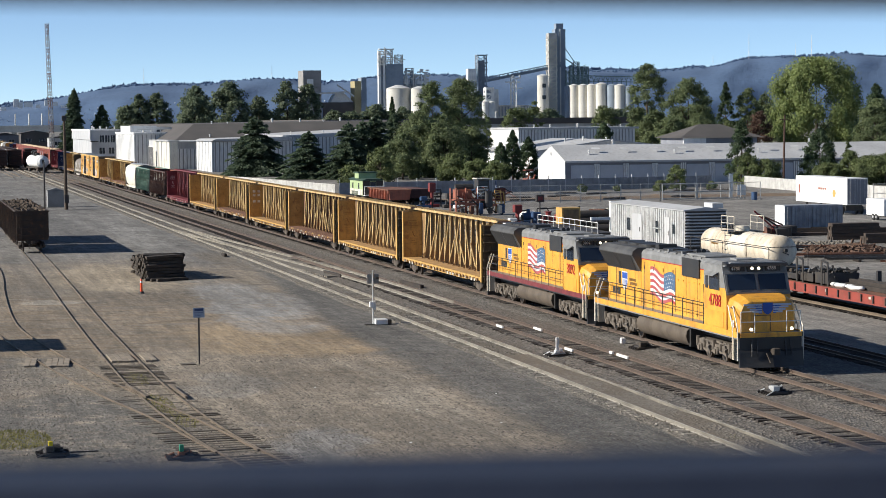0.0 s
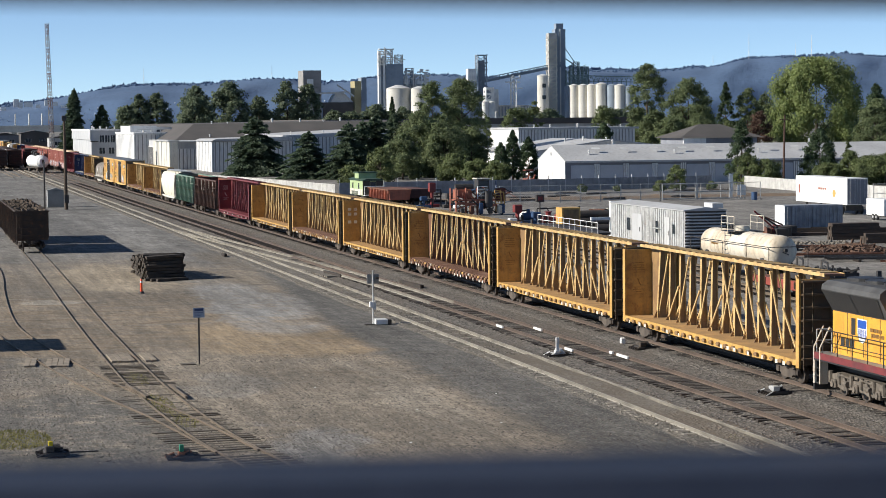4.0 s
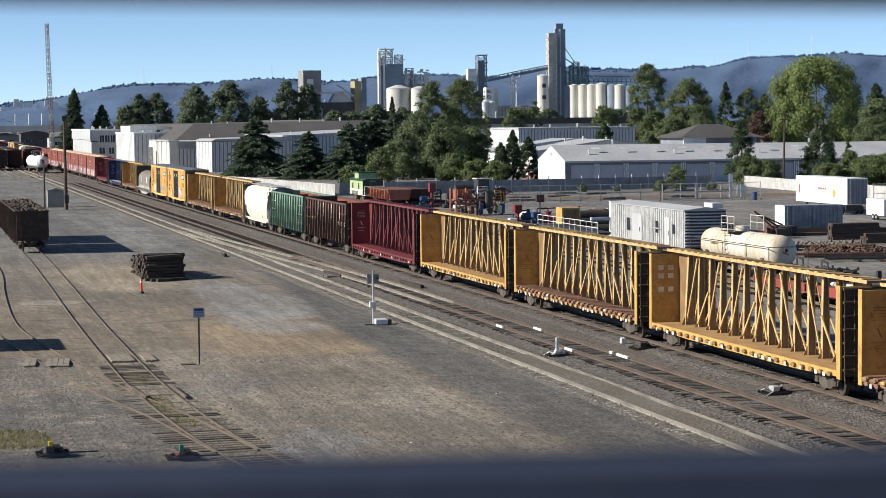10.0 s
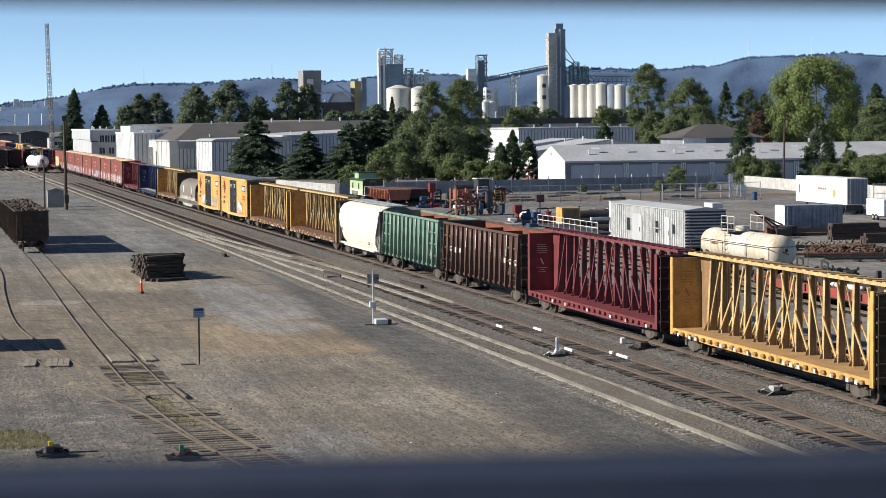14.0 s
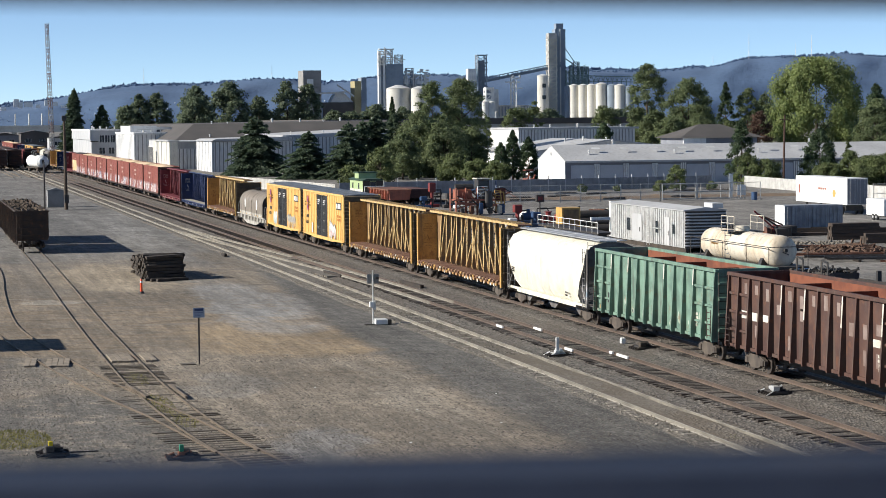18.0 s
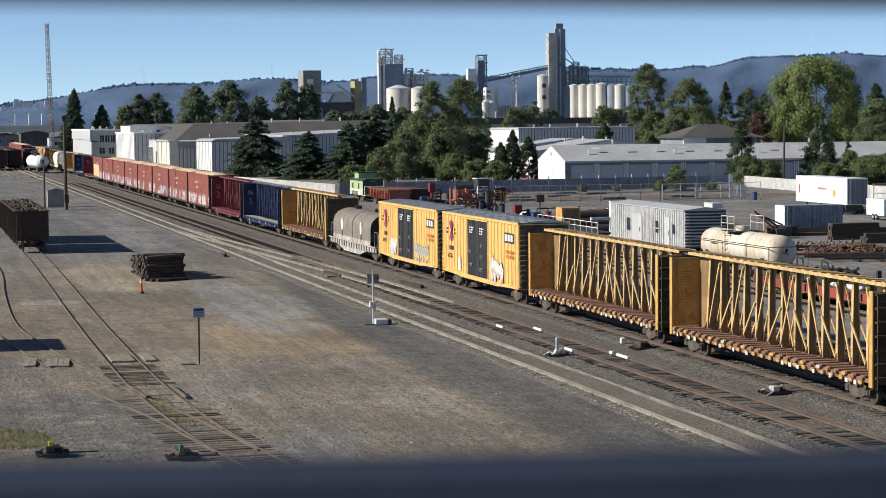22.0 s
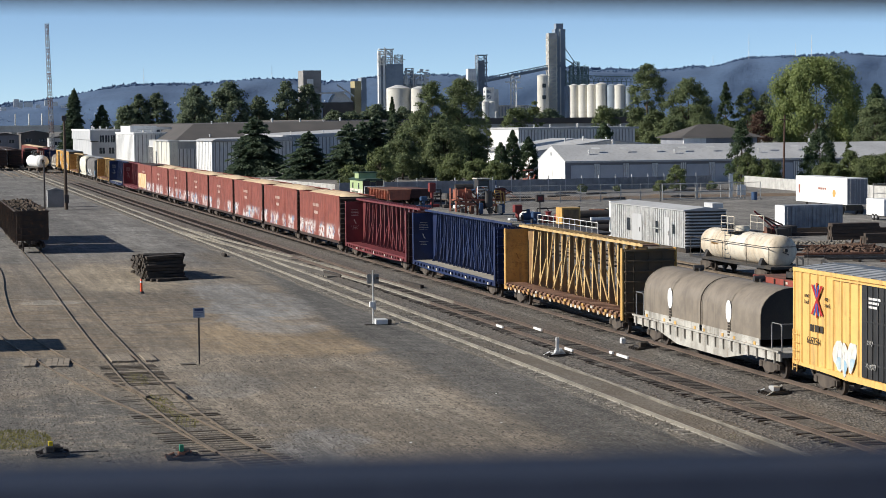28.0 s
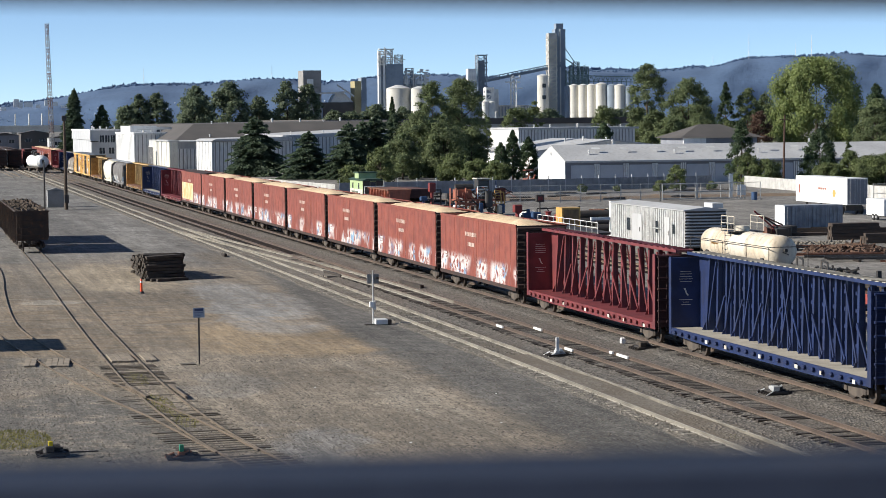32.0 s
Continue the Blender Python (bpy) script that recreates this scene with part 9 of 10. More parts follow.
    for y, x, h, mat, lab in ((8, -1000, 6, WALL_BLUE, "low blue-grey shed far up the yard"), (20, -980, 7, ROOF_DARK, "dark shed far up the yard"), (30, -940, 5, METAL_GREY, "grey shed far up the yard"), (-12, -1050, 6, METAL_GREY, "grey shed beyond the parked cars")):
        b = thing("yard_shed", lab, "shed")
        part("wall", M().box(x - 20, x, y - 6, y + 6, GZ, h), mat, b)
        part("roof", M().prism([(y - 6.5, h), (y, h + 1.2), (y + 6.5, h)], "x", x - 20.5, x + 0.5), ROOF_DARK, b)
        windows(b, x + 0.02, (y - 3, y + 3), h * 0.55, 2.5, 1.4)


far_left()


# ================= the works yard beyond the train =================
def far_tracks():
    straight_track("track_6", 6.9, -330, -60, (-1, 0), "yard track with polished rails beyond the main line", RAIL_TOP, TIE, -0.1)
    straight_track("track_7", 17.2, -300, -70, (-1, 0), "siding for parked work cars", RAIL_OLD, TIE, -0.06)
    straight_track("track_8", 21.2, -240, -110, (-1, 0), "siding for the tank car", RAIL_OLD, TIE, -0.06)


far_tracks()


def flat_car():
    red = surface("faded red paint", (0.30, 0.055, 0.038), (0.20, 0.04, 0.03), 0.65, streak=0.5, rust=0.5, amount=0.4)
    car = thing("flat_car", "faded red flat car loaded with scrap steel and timbers", "freight car", pose(-104.5, 17.2, -0.06))
    x0, x1 = -0.6, -27.5
    part("deck", M().box(x1, x0, -1.4, 1.4, 0.98, 1.1), RUST, car)
    for s in (-1, 1):
        part("side_sill", M().prism([(x0, 0.7), (x0, 1.12), (x1, 1.12), (x1, 0.7), (x1 + 5, 0.55), (x0 - 5, 0.55)], "y", s * 1.4, s * 1.48), red, car)
    m = M()
    for k in range(17):
        x = x0 - 0.8 - k * 1.6
        m.box(x - 0.06, x + 0.06, -1.56, -1.48, 0.66, 1.08)
    part("stake_pockets", m, STEEL_DARK, car, kind="stuff")
    m = M()
    for k in (2, 5, 9, 13):
        m.box(x0 - 2 - k * 1.5, x0 - 1.7 - k * 1.5, -1.486, -1.481, 0.85, 1.0)
    m.box(x0 - 4.0, x0 - 3.3, -1.486, -1.481, 0.72, 1.05)
    part("white_marks", m, OFFWHITE, car, kind="stuff")
    part("centre_sill", M().box(x1, x0, -0.4, 0.4, 0.5, 0.98), UNDER, car)
    add_truck(car, -3.0)
    add_truck(car, -25.0)
    add_couplers(car, 28.1)
    rnd = random.Random(31)
    t = thing("scrap_bin", "dark steel scrap bins on the flat car", "scrap bin", pose(-125.5, 17.2, 1.04))
    for k, (a, b, h) in enumerate(((0, 2.0, 0.6), (2.3, 4.2, 0.75), (-2.2, -0.3, 0.45))):
        part("bin", M().box(a, b, -1.0, 1.0, 0, 0.1).box(a, b, -1.0, -0.94, 0, h).box(a, b, 0.94, 1.0, 0, h).box(a, a + 0.06, -0.94, 0.94, 0, h).box(b - 0.06, b, -0.94, 0.94, 0, h), STEEL_DARK, t)
        m = M()
        for j in range(40):
            p = Vector((rnd.uniform(a, b), rnd.uniform(-0.9, 0.9), h - 0.05 + rnd.uniform(-0.2, 0.25)))
            d = Vector((rnd.gauss(0, 1), rnd.gauss(0, 1), rnd.gauss(0, 0.5))).normalized() * rnd.uniform(0.15, 0.5)
            m.bar(p - d, p + d, 0.12, 0.1)
        part("scrap", m, STEEL_DARK, t, kind="stuff")
    for k, x in enumerate((-120.9, -124.6)):
        part("loop_frame", M().bar((x + 125.5, -1.2, -0.5), (x + 125.5, -1.2, 1.4), 0.09, 0.09).bar((x + 125.5, -1.2, 1.4), (x + 124.6, -1.2, 1.5), 0.09, 0.09).bar((x + 124.6, -1.2, 1.5), (x + 124.6, -1.2, 0), 0.09, 0.09), STEEL_DARK, t)
    t = thing("steel_stakes", "three dark upright stakes and timbers on the flat car", "stakes", pose(-117.5, 17.4, 1.04))
    for k, x in enumerate((-1.6, 0.0, 1.5)):
        part("stake", M().box(x - 0.13, x + 0.13, 0.9, 1.15, 0, 1.0 - 0.08 * k), STEEL_DARK, t)
    for k in range(4):
        part("timber", M().cbox(-3.0, 3.4, 0.1 + 0.28 * k - 0.6, 0.36 + 0.28 * k - 0.6, 0.0, 0.26 + 0.22 * (k % 2), 0.02), TIE, t)
    t = thing("white_sacks", "white sacks lying on the flat car", "sacks", pose(-118.5, 16.5, 1.04))
    for k, (x, y, a) in enumerate(((-1.6, 0, 5), (-0.5, 0.1, -12), (0.6, 0.0, 20), (-2.8, 0.05, 2))):
        m = M().cbox(-0.55, 0.55, -0.22, 0.22, 0, 0.24, 0.1)
        part("sack", m, WHITE, t, smooth=True).matrix_basis = pose(x, y, 0, 0, 0, a)


flat_car()


def tank_car():
    car = thing("tank_car", "cream white tank car with dome platform and railings", "freight car", pose(-138.4, 21.2, -0.06))
    L, r, zc = 17.0, 1.1, 1.98
    rings = []
    for x, f in ((-1.55, 0.35), (-1.62, 0.6), (-1.78, 0.85), (-2.0, 0.97), (-2.3, 1.0), (-L + 2.3, 1.0), (-L + 2.0, 0.97), (-L + 1.78, 0.85), (-L + 1.62, 0.6), (-L + 1.55, 0.35)):
        rings.append([(x, r * f * math.cos(a), zc + r * f * math.sin(a)) for a in [k * math.pi / 14 for k in range(28)]])
    tank_cream = surface("stained tank cream", (0.72, 0.66, 0.55), (0.58, 0.48, 0.35), 0.55, scale=0.5, streak=0.5, rust=0.3, amount=0.3)
    part("shell", M().loft(rings), tank_cream, car, smooth=True)
    for x in (-6.3, -11.8):
        part("band", M().tube((x - 0.06, 0, zc), (x + 0.06, 0, zc), r + 0.02, 28, caps=False), CREAM, car, smooth=True)
    part("dome", M().tube((-9.3, 0, zc + r - 0.1), (-9.3, 0, zc + r + 0.35), 0.55, 16), CREAM, car, smooth=True)
    part("platform", M().box(-10.6, -8.0, -1.15, 1.15, zc + r - 0.05, zc + r + 0.0), STEEL_DARK, car)
    m = M()
    for x in (-10.55, -9.3, -8.05):
        for y in (-1.12, 1.12):
            m.tube((x, y, zc + r), (x, y, zc + r + 1.05), 0.03, 6)
    for y in (-1.12, 1.12):
        m.tube((-10.55, y, zc + r + 1.05), (-8.05, y, zc + r + 1.05), 0.03, 6).tube((-10.55, y, zc + r + 0.55), (-8.05, y, zc + r + 0.55), 0.025, 6)
    part("platform_rail", m, CREAM, car)
    m = M()
    for y in (-1.25, -0.85):
        m.tube((-9.3 + y * 0 - 0.2, y * 1.0, 0.95), (-9.5, y, zc + r), 0.03, 6)
    for k in range(7):
        z = 1.1 + k * 0.33
        m.tube((-9.5, -1.25, z), (-9.5, -0.85, z), 0.02, 5)
    part("ladder", m, BLUE_PAINT, car)
    m = M()
    for x in (-0.9, -5, -9.5, -14, -L + 0.9):
        m.tube((x, -1.42, 1.0), (x, -1.42, 2.35), 0.028, 6)
    m.tube((-0.9, -1.42, 2.35), (-L + 0.9, -1.42, 2.35), 0.028, 6).tube((-0.9, -1.42, 2.35), (-0.9, 1.42, 2.35), 0.028, 6).tube((-0.9, 1.42, 2.35), (-0.9, 1.42, 1.0), 0.028, 6)
    part("handrail", m, STEEL_DARK, car)
    part("valve", M().tube((-1.5, 0, zc + 0.1), (-1.25, 0, zc + 0.1), 0.13, 8).bar((-1.3, -0.25, zc), (-1.3, 0.2, zc - 0.2), 0.06, 0.06), STEEL_DARK, car)
    part("frame", M().box(-L + 0.6, -0.6, -1.4, 1.4, 0.85, 1.02), STEEL_DARK, car)
    for x in (-3.2, -L + 3.2):
        part("cradle", M().prism([(-1.2, 1.0), (-1.0, 1.5), (1.0, 1.5), (1.2, 1.0)], "x", x - 0.25, x + 0.25), STEEL_DARK, car)
    bars("lettering", car, -12.6, -1.125, zc + 0.15, 1.3, 0.12, 1, STENCIL_BROWN, 14)
    add_truck(car, -3.2)
    add_truck(car, -L + 3.2)
    add_couplers(car, L)
    t = thing("blue_fitting", "blue valve housing beside the tank car", "valve", pose(-135.0, 20.4, GZ))
    part("body", M().tube((0, 0, 0), (0, 0, 1.1), 0.28, 10).tube((0, -0.4, 1.1), (0, 0.4, 1.1), 0.34, 12), BLUE_PAINT, t)


tank_car()


def bunk_car():
    t = thing("bunk_car", "silver-white corrugated work car with doors and ladder", "work car", pose(-175.6, 27.0, GZ))
    L = 20.0
    silver = surface("worn silver paint", (0.50, 0.50, 0.49), (0.36, 0.365, 0.365), 0.6, streak=0.85, amount=0.6, scale=1.6, grain=6.0, rust=0.25)
    part("body", M().box(-L, 0, 0, 3.7, 0.4, 3.6), silver, t)
    m = M()
    x = -0.3
    while x > -L:
        m.box(x - 0.05, x + 0.05, -0.05, 0, 0.45, 3.55)
        x -= 0.55
    part("side_corrugation", m, silver, t, kind="stuff")
    m = M()
    for k in range(12):
        z = 0.6 + k * 0.27
        m.cbox(0, 0.1, 0.05, 3.65, z - 0.065, z + 0.065, 0.03)
    # Dark sheet puts the end's shade into the colour behind the ribs.
    part("end_wall", M().box(0.003, 0.02, 0.02, 3.68, 0.42, 3.52), STEEL_DARK, t)
    part("end_corrugation", m, METAL_GREY, t, "grey ribs on an end wall darkened for shade")
    part("roof", M().prism([(-0.12, 3.6), (1.85, 3.85), (3.82, 3.6), (3.82, 3.53), (-0.12, 3.53)], "x", -L - 0.1, 0.12), ROOF_PALE, t)
    for k, (x, w, z0, z1) in enumerate(((-2.6, 0.5, 1.5, 2.3), (-6.9, 0.6, 1.4, 2.4), (-14.6, 1.0, 1.3, 2.4))):
        part("window", M().box(x - w / 2, x + w / 2, -0.07, -0.051, z0, z1), WINDOW_DARK, t)
    for x, w in ((-4.2, 1.2), (-12.2, 2.6)):
        d = part("door", M().box(x - w / 2, x + w / 2, -0.09, -0.051, 0.5, 2.85), METAL_GREY, t)
        part("handle", M().box(x + w * 0.3, x + w * 0.35, -0.13, -0.09, 1.3, 1.7), STEEL_DARK, d)
    m = M()
    for x in (-9.4, -8.7):
        m.tube((x, -0.12, 0.2), (x, -0.12, 3.3), 0.03, 6)
    for k in range(9):
        m.tube((-9.4, -0.12, 0.4 + k * 0.33), (-8.7, -0.12, 0.4 + k * 0.33), 0.025, 5)
    part("ladder", m, SILVER, t)
    part("pipework", M().tube((-7.8, -0.15, 0.6), (-7.8, -0.15, 2.9), 0.05, 6).tube((-7.8, -0.15, 1.8), (-5.8, -0.15, 1.8), 0.05, 6).tube((-10.5, -0.15, 0.7), (-10.5, -0.15, 2.2), 0.05, 6), SILVER, t)
    part("roof_unit", M().cbox(-2.4, -0.4, 2.6, 3.6, 3.7, 4.15, 0.05), METAL_GREY, t)
    part("skid", M().box(-L, 0, 0.1, 0.4, 0, 0.4).box(-L, 0, 3.3, 3.6, 0, 0.4), UNDER, t)


bunk_car()


def container_and_trailers():
    t = thing("shipping_container", "ribbed steel container, sunlit end painted white, shaded side grey", "container", pose(-201.0, 46.6, GZ))
    box_grey = surface("container grey", (0.33, 0.345, 0.37), (0.24, 0.25, 0.27), 0.65, streak=0.5, rust=0.15)
    part("body", M().box(-2.45, 0, 0.02, 6.06, 0.1, 2.75), box_grey, t)
    m = M()
    y = 0.25
    while y < 5.8:
        m.box(0, 0.06, y, y + 0.22, 0.2, 2.62)
        y += 0.44
    part("corrugation", m, box_grey, t, kind="stuff")
    # White plate puts sunlight into this end; the grey side colour holds shade.
    part("white_end", M().box(-2.45, 0, -0.05, 0.015, 0.1, 2.75), WHITE, t)
    part("base", M().box(-2.4, -0.05, 0.1, 6.0, 0, 0.1), STEEL_DARK, t)
    t = thing("semi_trailer", "long white box trailer with closed rear doors", "trailer", pose(-236.5, 69.0, GZ))
    part("box", M().cbox(-15.0, 0, 0, 2.6, 1.15, 4.25, 0.04), WHITE, t)
    for k in range(2):
        # Blue-grey door colour stands for shade on the white trailer's end.
        d = part("rear_door", M().cbox(0.002, 0.05, 0.08 + 1.24 * k, 1.28 + 1.24 * k, 1.25, 4.15, 0.01), WALL_BLUE, t)
        m = M()
        for q in (0.25, 0.75):
            m.tube((0.08, 0.08 + 1.24 * k + 1.2 * q, 1.2), (0.08, 0.08 + 1.24 * k + 1.2 * q, 4.18), 0.025, 5)
        part("locking_bar", m, SILVER, d)
    for x in (-1.6, -2.9):
        for y in (0.1, 2.5):
            part("wheel", M().tube((x, y - 0.12, 0.5), (x, y + 0.12, 0.5), 0.5, 16), LOCO_DARK, t)
    part("bogie", M().box(-3.6, -0.9, 0.3, 2.3, 0.45, 1.15), STEEL_DARK, t)
    part("landing_leg", M().box(-12.6, -12.4, 0.3, 0.5, 0, 1.15).box(-12.6, -12.4, 2.1, 2.3, 0, 1.15), STEEL_DARK, t)
    m = M()
    for k in range(4):
        m.box(-8.2 + k * 0.62, -7.72 + k * 0.62, -0.008, -0.001, 2.75, 3.0)
    part("name_bars", m, ORANGE_RED, t)
    part("yellow_disc", M().tube((-3.6, -0.008, 2.4), (-3.6, -0.001, 2.4), 0.45, 18), CB_YELLOW, t)
    part("side_marks", M().box(-14.1, -13.6, -0.008, -0.001, 2.2, 3.2), ORANGE_RED, t)
    t = thing("cargo_trailer", "small white enclosed trailer on two axles", "trailer", pose(-221.5, 66.6, GZ))
    part("box", M().cbox(-4.5, 0, 0, 2.3, 0.5, 2.35, 0.06), WHITE, t)
    for x in (-1.9, -2.7):
        part("wheel", M().tube((x, -0.02, 0.36), (x, 0.2, 0.36), 0.36, 14), LOCO_DARK, t)
        part("hub", M().tube((x, -0.04, 0.36), (x, -0.02, 0.36), 0.16, 10), SILVER, t)
    part("frame", M().box(-4.5, 0.6, 0.2, 2.1, 0.4, 0.55), STEEL_DARK, t)
    part("far_wheel", M().tube((-2.3, 2.1, 0.36), (-2.3, 2.3, 0.36), 0.36, 12), LOCO_DARK, t)


container_and_trailers()


def stacks():
    rnd = random.Random(6)
    dark = surface("stacked dark timber", (0.055, 0.042, 0.034), (0.085, 0.06, 0.045), 0.9, spread=1)
    for x, y, nx, nz, ln, ang in ((-189.5, 48.6, 4, 5, 4.6, 86), (-192, 51.0, 4, 3, 5.0, 86), (-183, 49.5, 5, 3, 5.5, 84), (-182, 53, 5, 4, 6.0, 84), (-200, 49.0, 3, 2, 5.0, 80), (-197, 47.8, 2, 1, 4.5, 88), (-201, 52.5, 4, 2, 6.5, 85), (-178, 56, 5, 2, 7, 85)):
        t = thing("timber_stack", "stack of dark crossing timbers in the works yard", "timber stack", pose(x, y, GZ, 0, 0, ang))
        for k in range(nz):
            for j in range(nx):
                if k == nz - 1 and rnd.random() < 0.4:
                    continue
                part("timber", M().cbox(-ln / 2 + rnd.uniform(-0.1, 0.1), ln / 2 + rnd.uniform(-0.1, 0.1), (j - nx / 2) * 0.34, (j - nx / 2) * 0.34 + 0.31, k * 0.31, k * 0.31 + 0.29, 0.015), dark, t)
    for x, y, n, ln, mat in ((-176, 39.5, 6, 9.0, RUST), (-166, 36.2, 5, 8.0, RUST), (-160, 38.0, 6, 9.0, STEEL_DARK), (-163, 36.5, 4, 7.5, STEEL_DARK), (-155, 38.8, 5, 6.0, RUST), (-150, 38.5, 5, 7.0, RUST)):
        t = thing("rail_stack", "rusty rails laid in a row on the ground", "rail stack", pose(x, y, GZ, 0, 0, 78))
        for k in range(2):
            part("bearer", M().box(-ln / 4 + k * ln / 2 - 0.12, -ln / 4 + k * ln / 2 + 0.12, -1.1, 1.1, 0, 0.2), TIE, t)
        for k in range(n):
            part("rail", M().prism([(k * 0.35 - 0.95 + a, 0.2 + b - (-0.16)) for a, b in rail_profile(-0.16, 0.0)], "x", -ln / 2 + rnd.uniform(-0.3, 0.3), ln / 2 + rnd.uniform(-0.3, 0.3)), mat, t)
    m = M()
    for k in range(420):
        f = rnd.random() ** 0.6
        a = rnd.uniform(0, 6.28)
        x, y = -171.5 + 5.0 * f * math.cos(a), 40.5 + 4.0 * f * math.sin(a)
        z = GZ + 0.75 * (1 - f) * rnd.random() + 0.08
        d = Vector((rnd.gauss(0, 1), rnd.gauss(0, 1), rnd.gauss(0, 0.2))).normalized() * rnd.uniform(0.2, 0.6)
        p = Vector((x, y, z))
        m.bar(p - d, p + d, rnd.uniform(0.08, 0.2), rnd.uniform(0.06, 0.14))
    t = thing("scrap_heap", "heap of rusty plates and broken scrap on the ground", "scrap heap")
    part("pieces", m, surface("brown scrap", (0.14, 0.078, 0.05), (0.085, 0.052, 0.038), 0.9, scale=3.0, amount=0.6), t, kind="stuff")
    m = M()
    for k in range(500):
        x, y = rnd.uniform(-186, -164), rnd.uniform(39, 46)
        s = rnd.uniform(0.1, 0.3)
        m.add([(x - s, y - s, GZ), (x + s, y - s * 0.6, GZ), (x + s * 0.7, y + s, GZ), (x - s * 0.8, y + s * 0.8, GZ), (x, y, GZ + s * 0.9)], [(0, 1, 4), (1, 2, 4), (2, 3, 4), (3, 0, 4)])
    part("rubble", m, BALLAST_DUSTY, label="pale broken stone beside the scrap heap", kind="stuff")


stacks()


def machinery():
    rnd = random.Random(9)
    # orange-red hoist frame with cab and ladder
    t = thing("track_machine", "rusty orange track machine with dark cab and ladder", "track machine", pose(-255, 29.5, GZ))
    part("body", M().cbox(-1.6, 0.6, -2.4, -0.6, 2.0, 3.1, 0.08), ORANGE_RED, t)
    part("top_tank", M().tube((0, -2.5, 3.35), (0, -0.3, 3.35), 0.4, 10), STEEL_DARK, t)
    m = M()
    for y in (-2.6, -1.4, 0.0):
        m.bar((0.9, y, 0), (0.9, y, 3.3), 0.18, 0.18).bar((-1.9, y, 0), (-1.9, y, 3.2), 0.18, 0.18)
    m.bar((0.95, -2.6, 1.5), (0.95, 2.4, 1.2), 0.25, 0.3).bar((0.95, -2.6, 0.8), (0.95, 0.2, 1.6), 0.14, 0.14)
    part("frame", m, ORANGE_RED, t, kind="stuff")
    part("cab", M().cbox(-1.2, 0.5, 0.2, 1.6, 3.2, 4.3, 0.06), STEEL_DARK, t, "dark glazed cab")
    part("cab_window", M().box(0.51, 0.53, 0.3, 1.5, 3.5, 4.1), WINDOW_DARK, t)
    part("cab_roof", M().box(-1.4, 0.7, 0.0, 1.8, 4.3, 4.4), CREAM, t)
    part("deck_plate", M().box(-1.8, 1.2, -2.5, 2.2, 1.75, 1.95), ORANGE_RED, t)
    part("black_tank", M().tube((1.0, 1.3, 1.0), (1.0, 1.3, 2.9), 0.55, 14, 0.5), STEEL_DARK, t, smooth=True)
    for k in range(110):
        p = Vector((rnd.uniform(-1.5, 1.3), rnd.uniform(-2.5, 3.8), rnd.uniform(0.4, 3.3)))
        q = p + Vector((rnd.uniform(-0.8, 0.8), rnd.uniform(-1.2, 1.2), rnd.uniform(-1.0, 1.0)))
        q.z = max(0.1, q.z)
        part("strut", M().tube(p, q, 0.03 + 0.03 * (k % 3), 6), (ORANGE_RED, STEEL_DARK, RUST, STEEL_DARK, OFFWHITE, STEEL_DARK, BLUE_PAINT)[k % 7], t)
    for k in range(5):
        part("gear_case", M().cbox(1.0, 1.5, -2.2 + 1.15 * k, -1.7 + 1.15 * k, 0.2, 0.9 + 0.3 * (k % 3), 0.08), (STEEL_DARK, RUST, BLUE_PAINT, STEEL_DARK, CREAM)[k], t)
    part("engine_cover", M().cbox(-0.3, 1.2, 0.6, 1.9, 0.9, 2.6, 0.3), STEEL_DARK, t)
    m = M()
    for z in (2.3, 2.7, 3.1, 3.4):
        m.bar((1.1, 0.0, z), (1.1, 1.2, z + 0.05), 0.08, 0.08)
    m.bar((1.1, 0.0, 2.0), (1.1, 0.0, 3.5), 0.08, 0.08).bar((1.1, 1.2, 2.1), (1.1, 1.2, 3.4), 0.08, 0.08).bar((1.1, 0, 2.2), (1.1, 1.2, 3.2), 0.08, 0.08)
    part("white_rails", m, WHITE, t)
    part("rear_tower", M().cbox(-0.8, 0.2, 2.6, 3.7, 1.6, 3.2, 0.06), surface("dark red steel", (0.12, 0.03, 0.02), None, 0.7, rust=0.5), t)
    m = M()
    for y in (2.3, 3.0):
        m.bar((0.9, y, 0.4), (0.7, y - 0.1, 3.0), 0.1, 0.1)
    for k in range(7):
        m.bar((0.87, 2.3, 0.7 + 0.33 * k), (0.87, 3.0, 0.7 + 0.33 * k), 0.07, 0.07)
    m.bar((0.7, 2.2, 3.0), (0.7, 3.3, 2.7), 0.1, 0.1).bar((0.7, 3.3, 2.7), (0.9, 3.4, 0.8), 0.1, 0.1)
    part("ladder", m, CB_YELLOW, t)
    part("blue_motor", M().cbox(0.6, 1.4, 2.6, 3.3, 0.2, 1.3, 0.12), BLUE_PAINT, t)
    for y in (-2.2, 0.5, 3.2):
        part("wheel", M().tube((0.2, y - 0.1, 0.35), (0.2, y + 0.1, 0.35), 0.35, 12), STEEL_DARK, t)
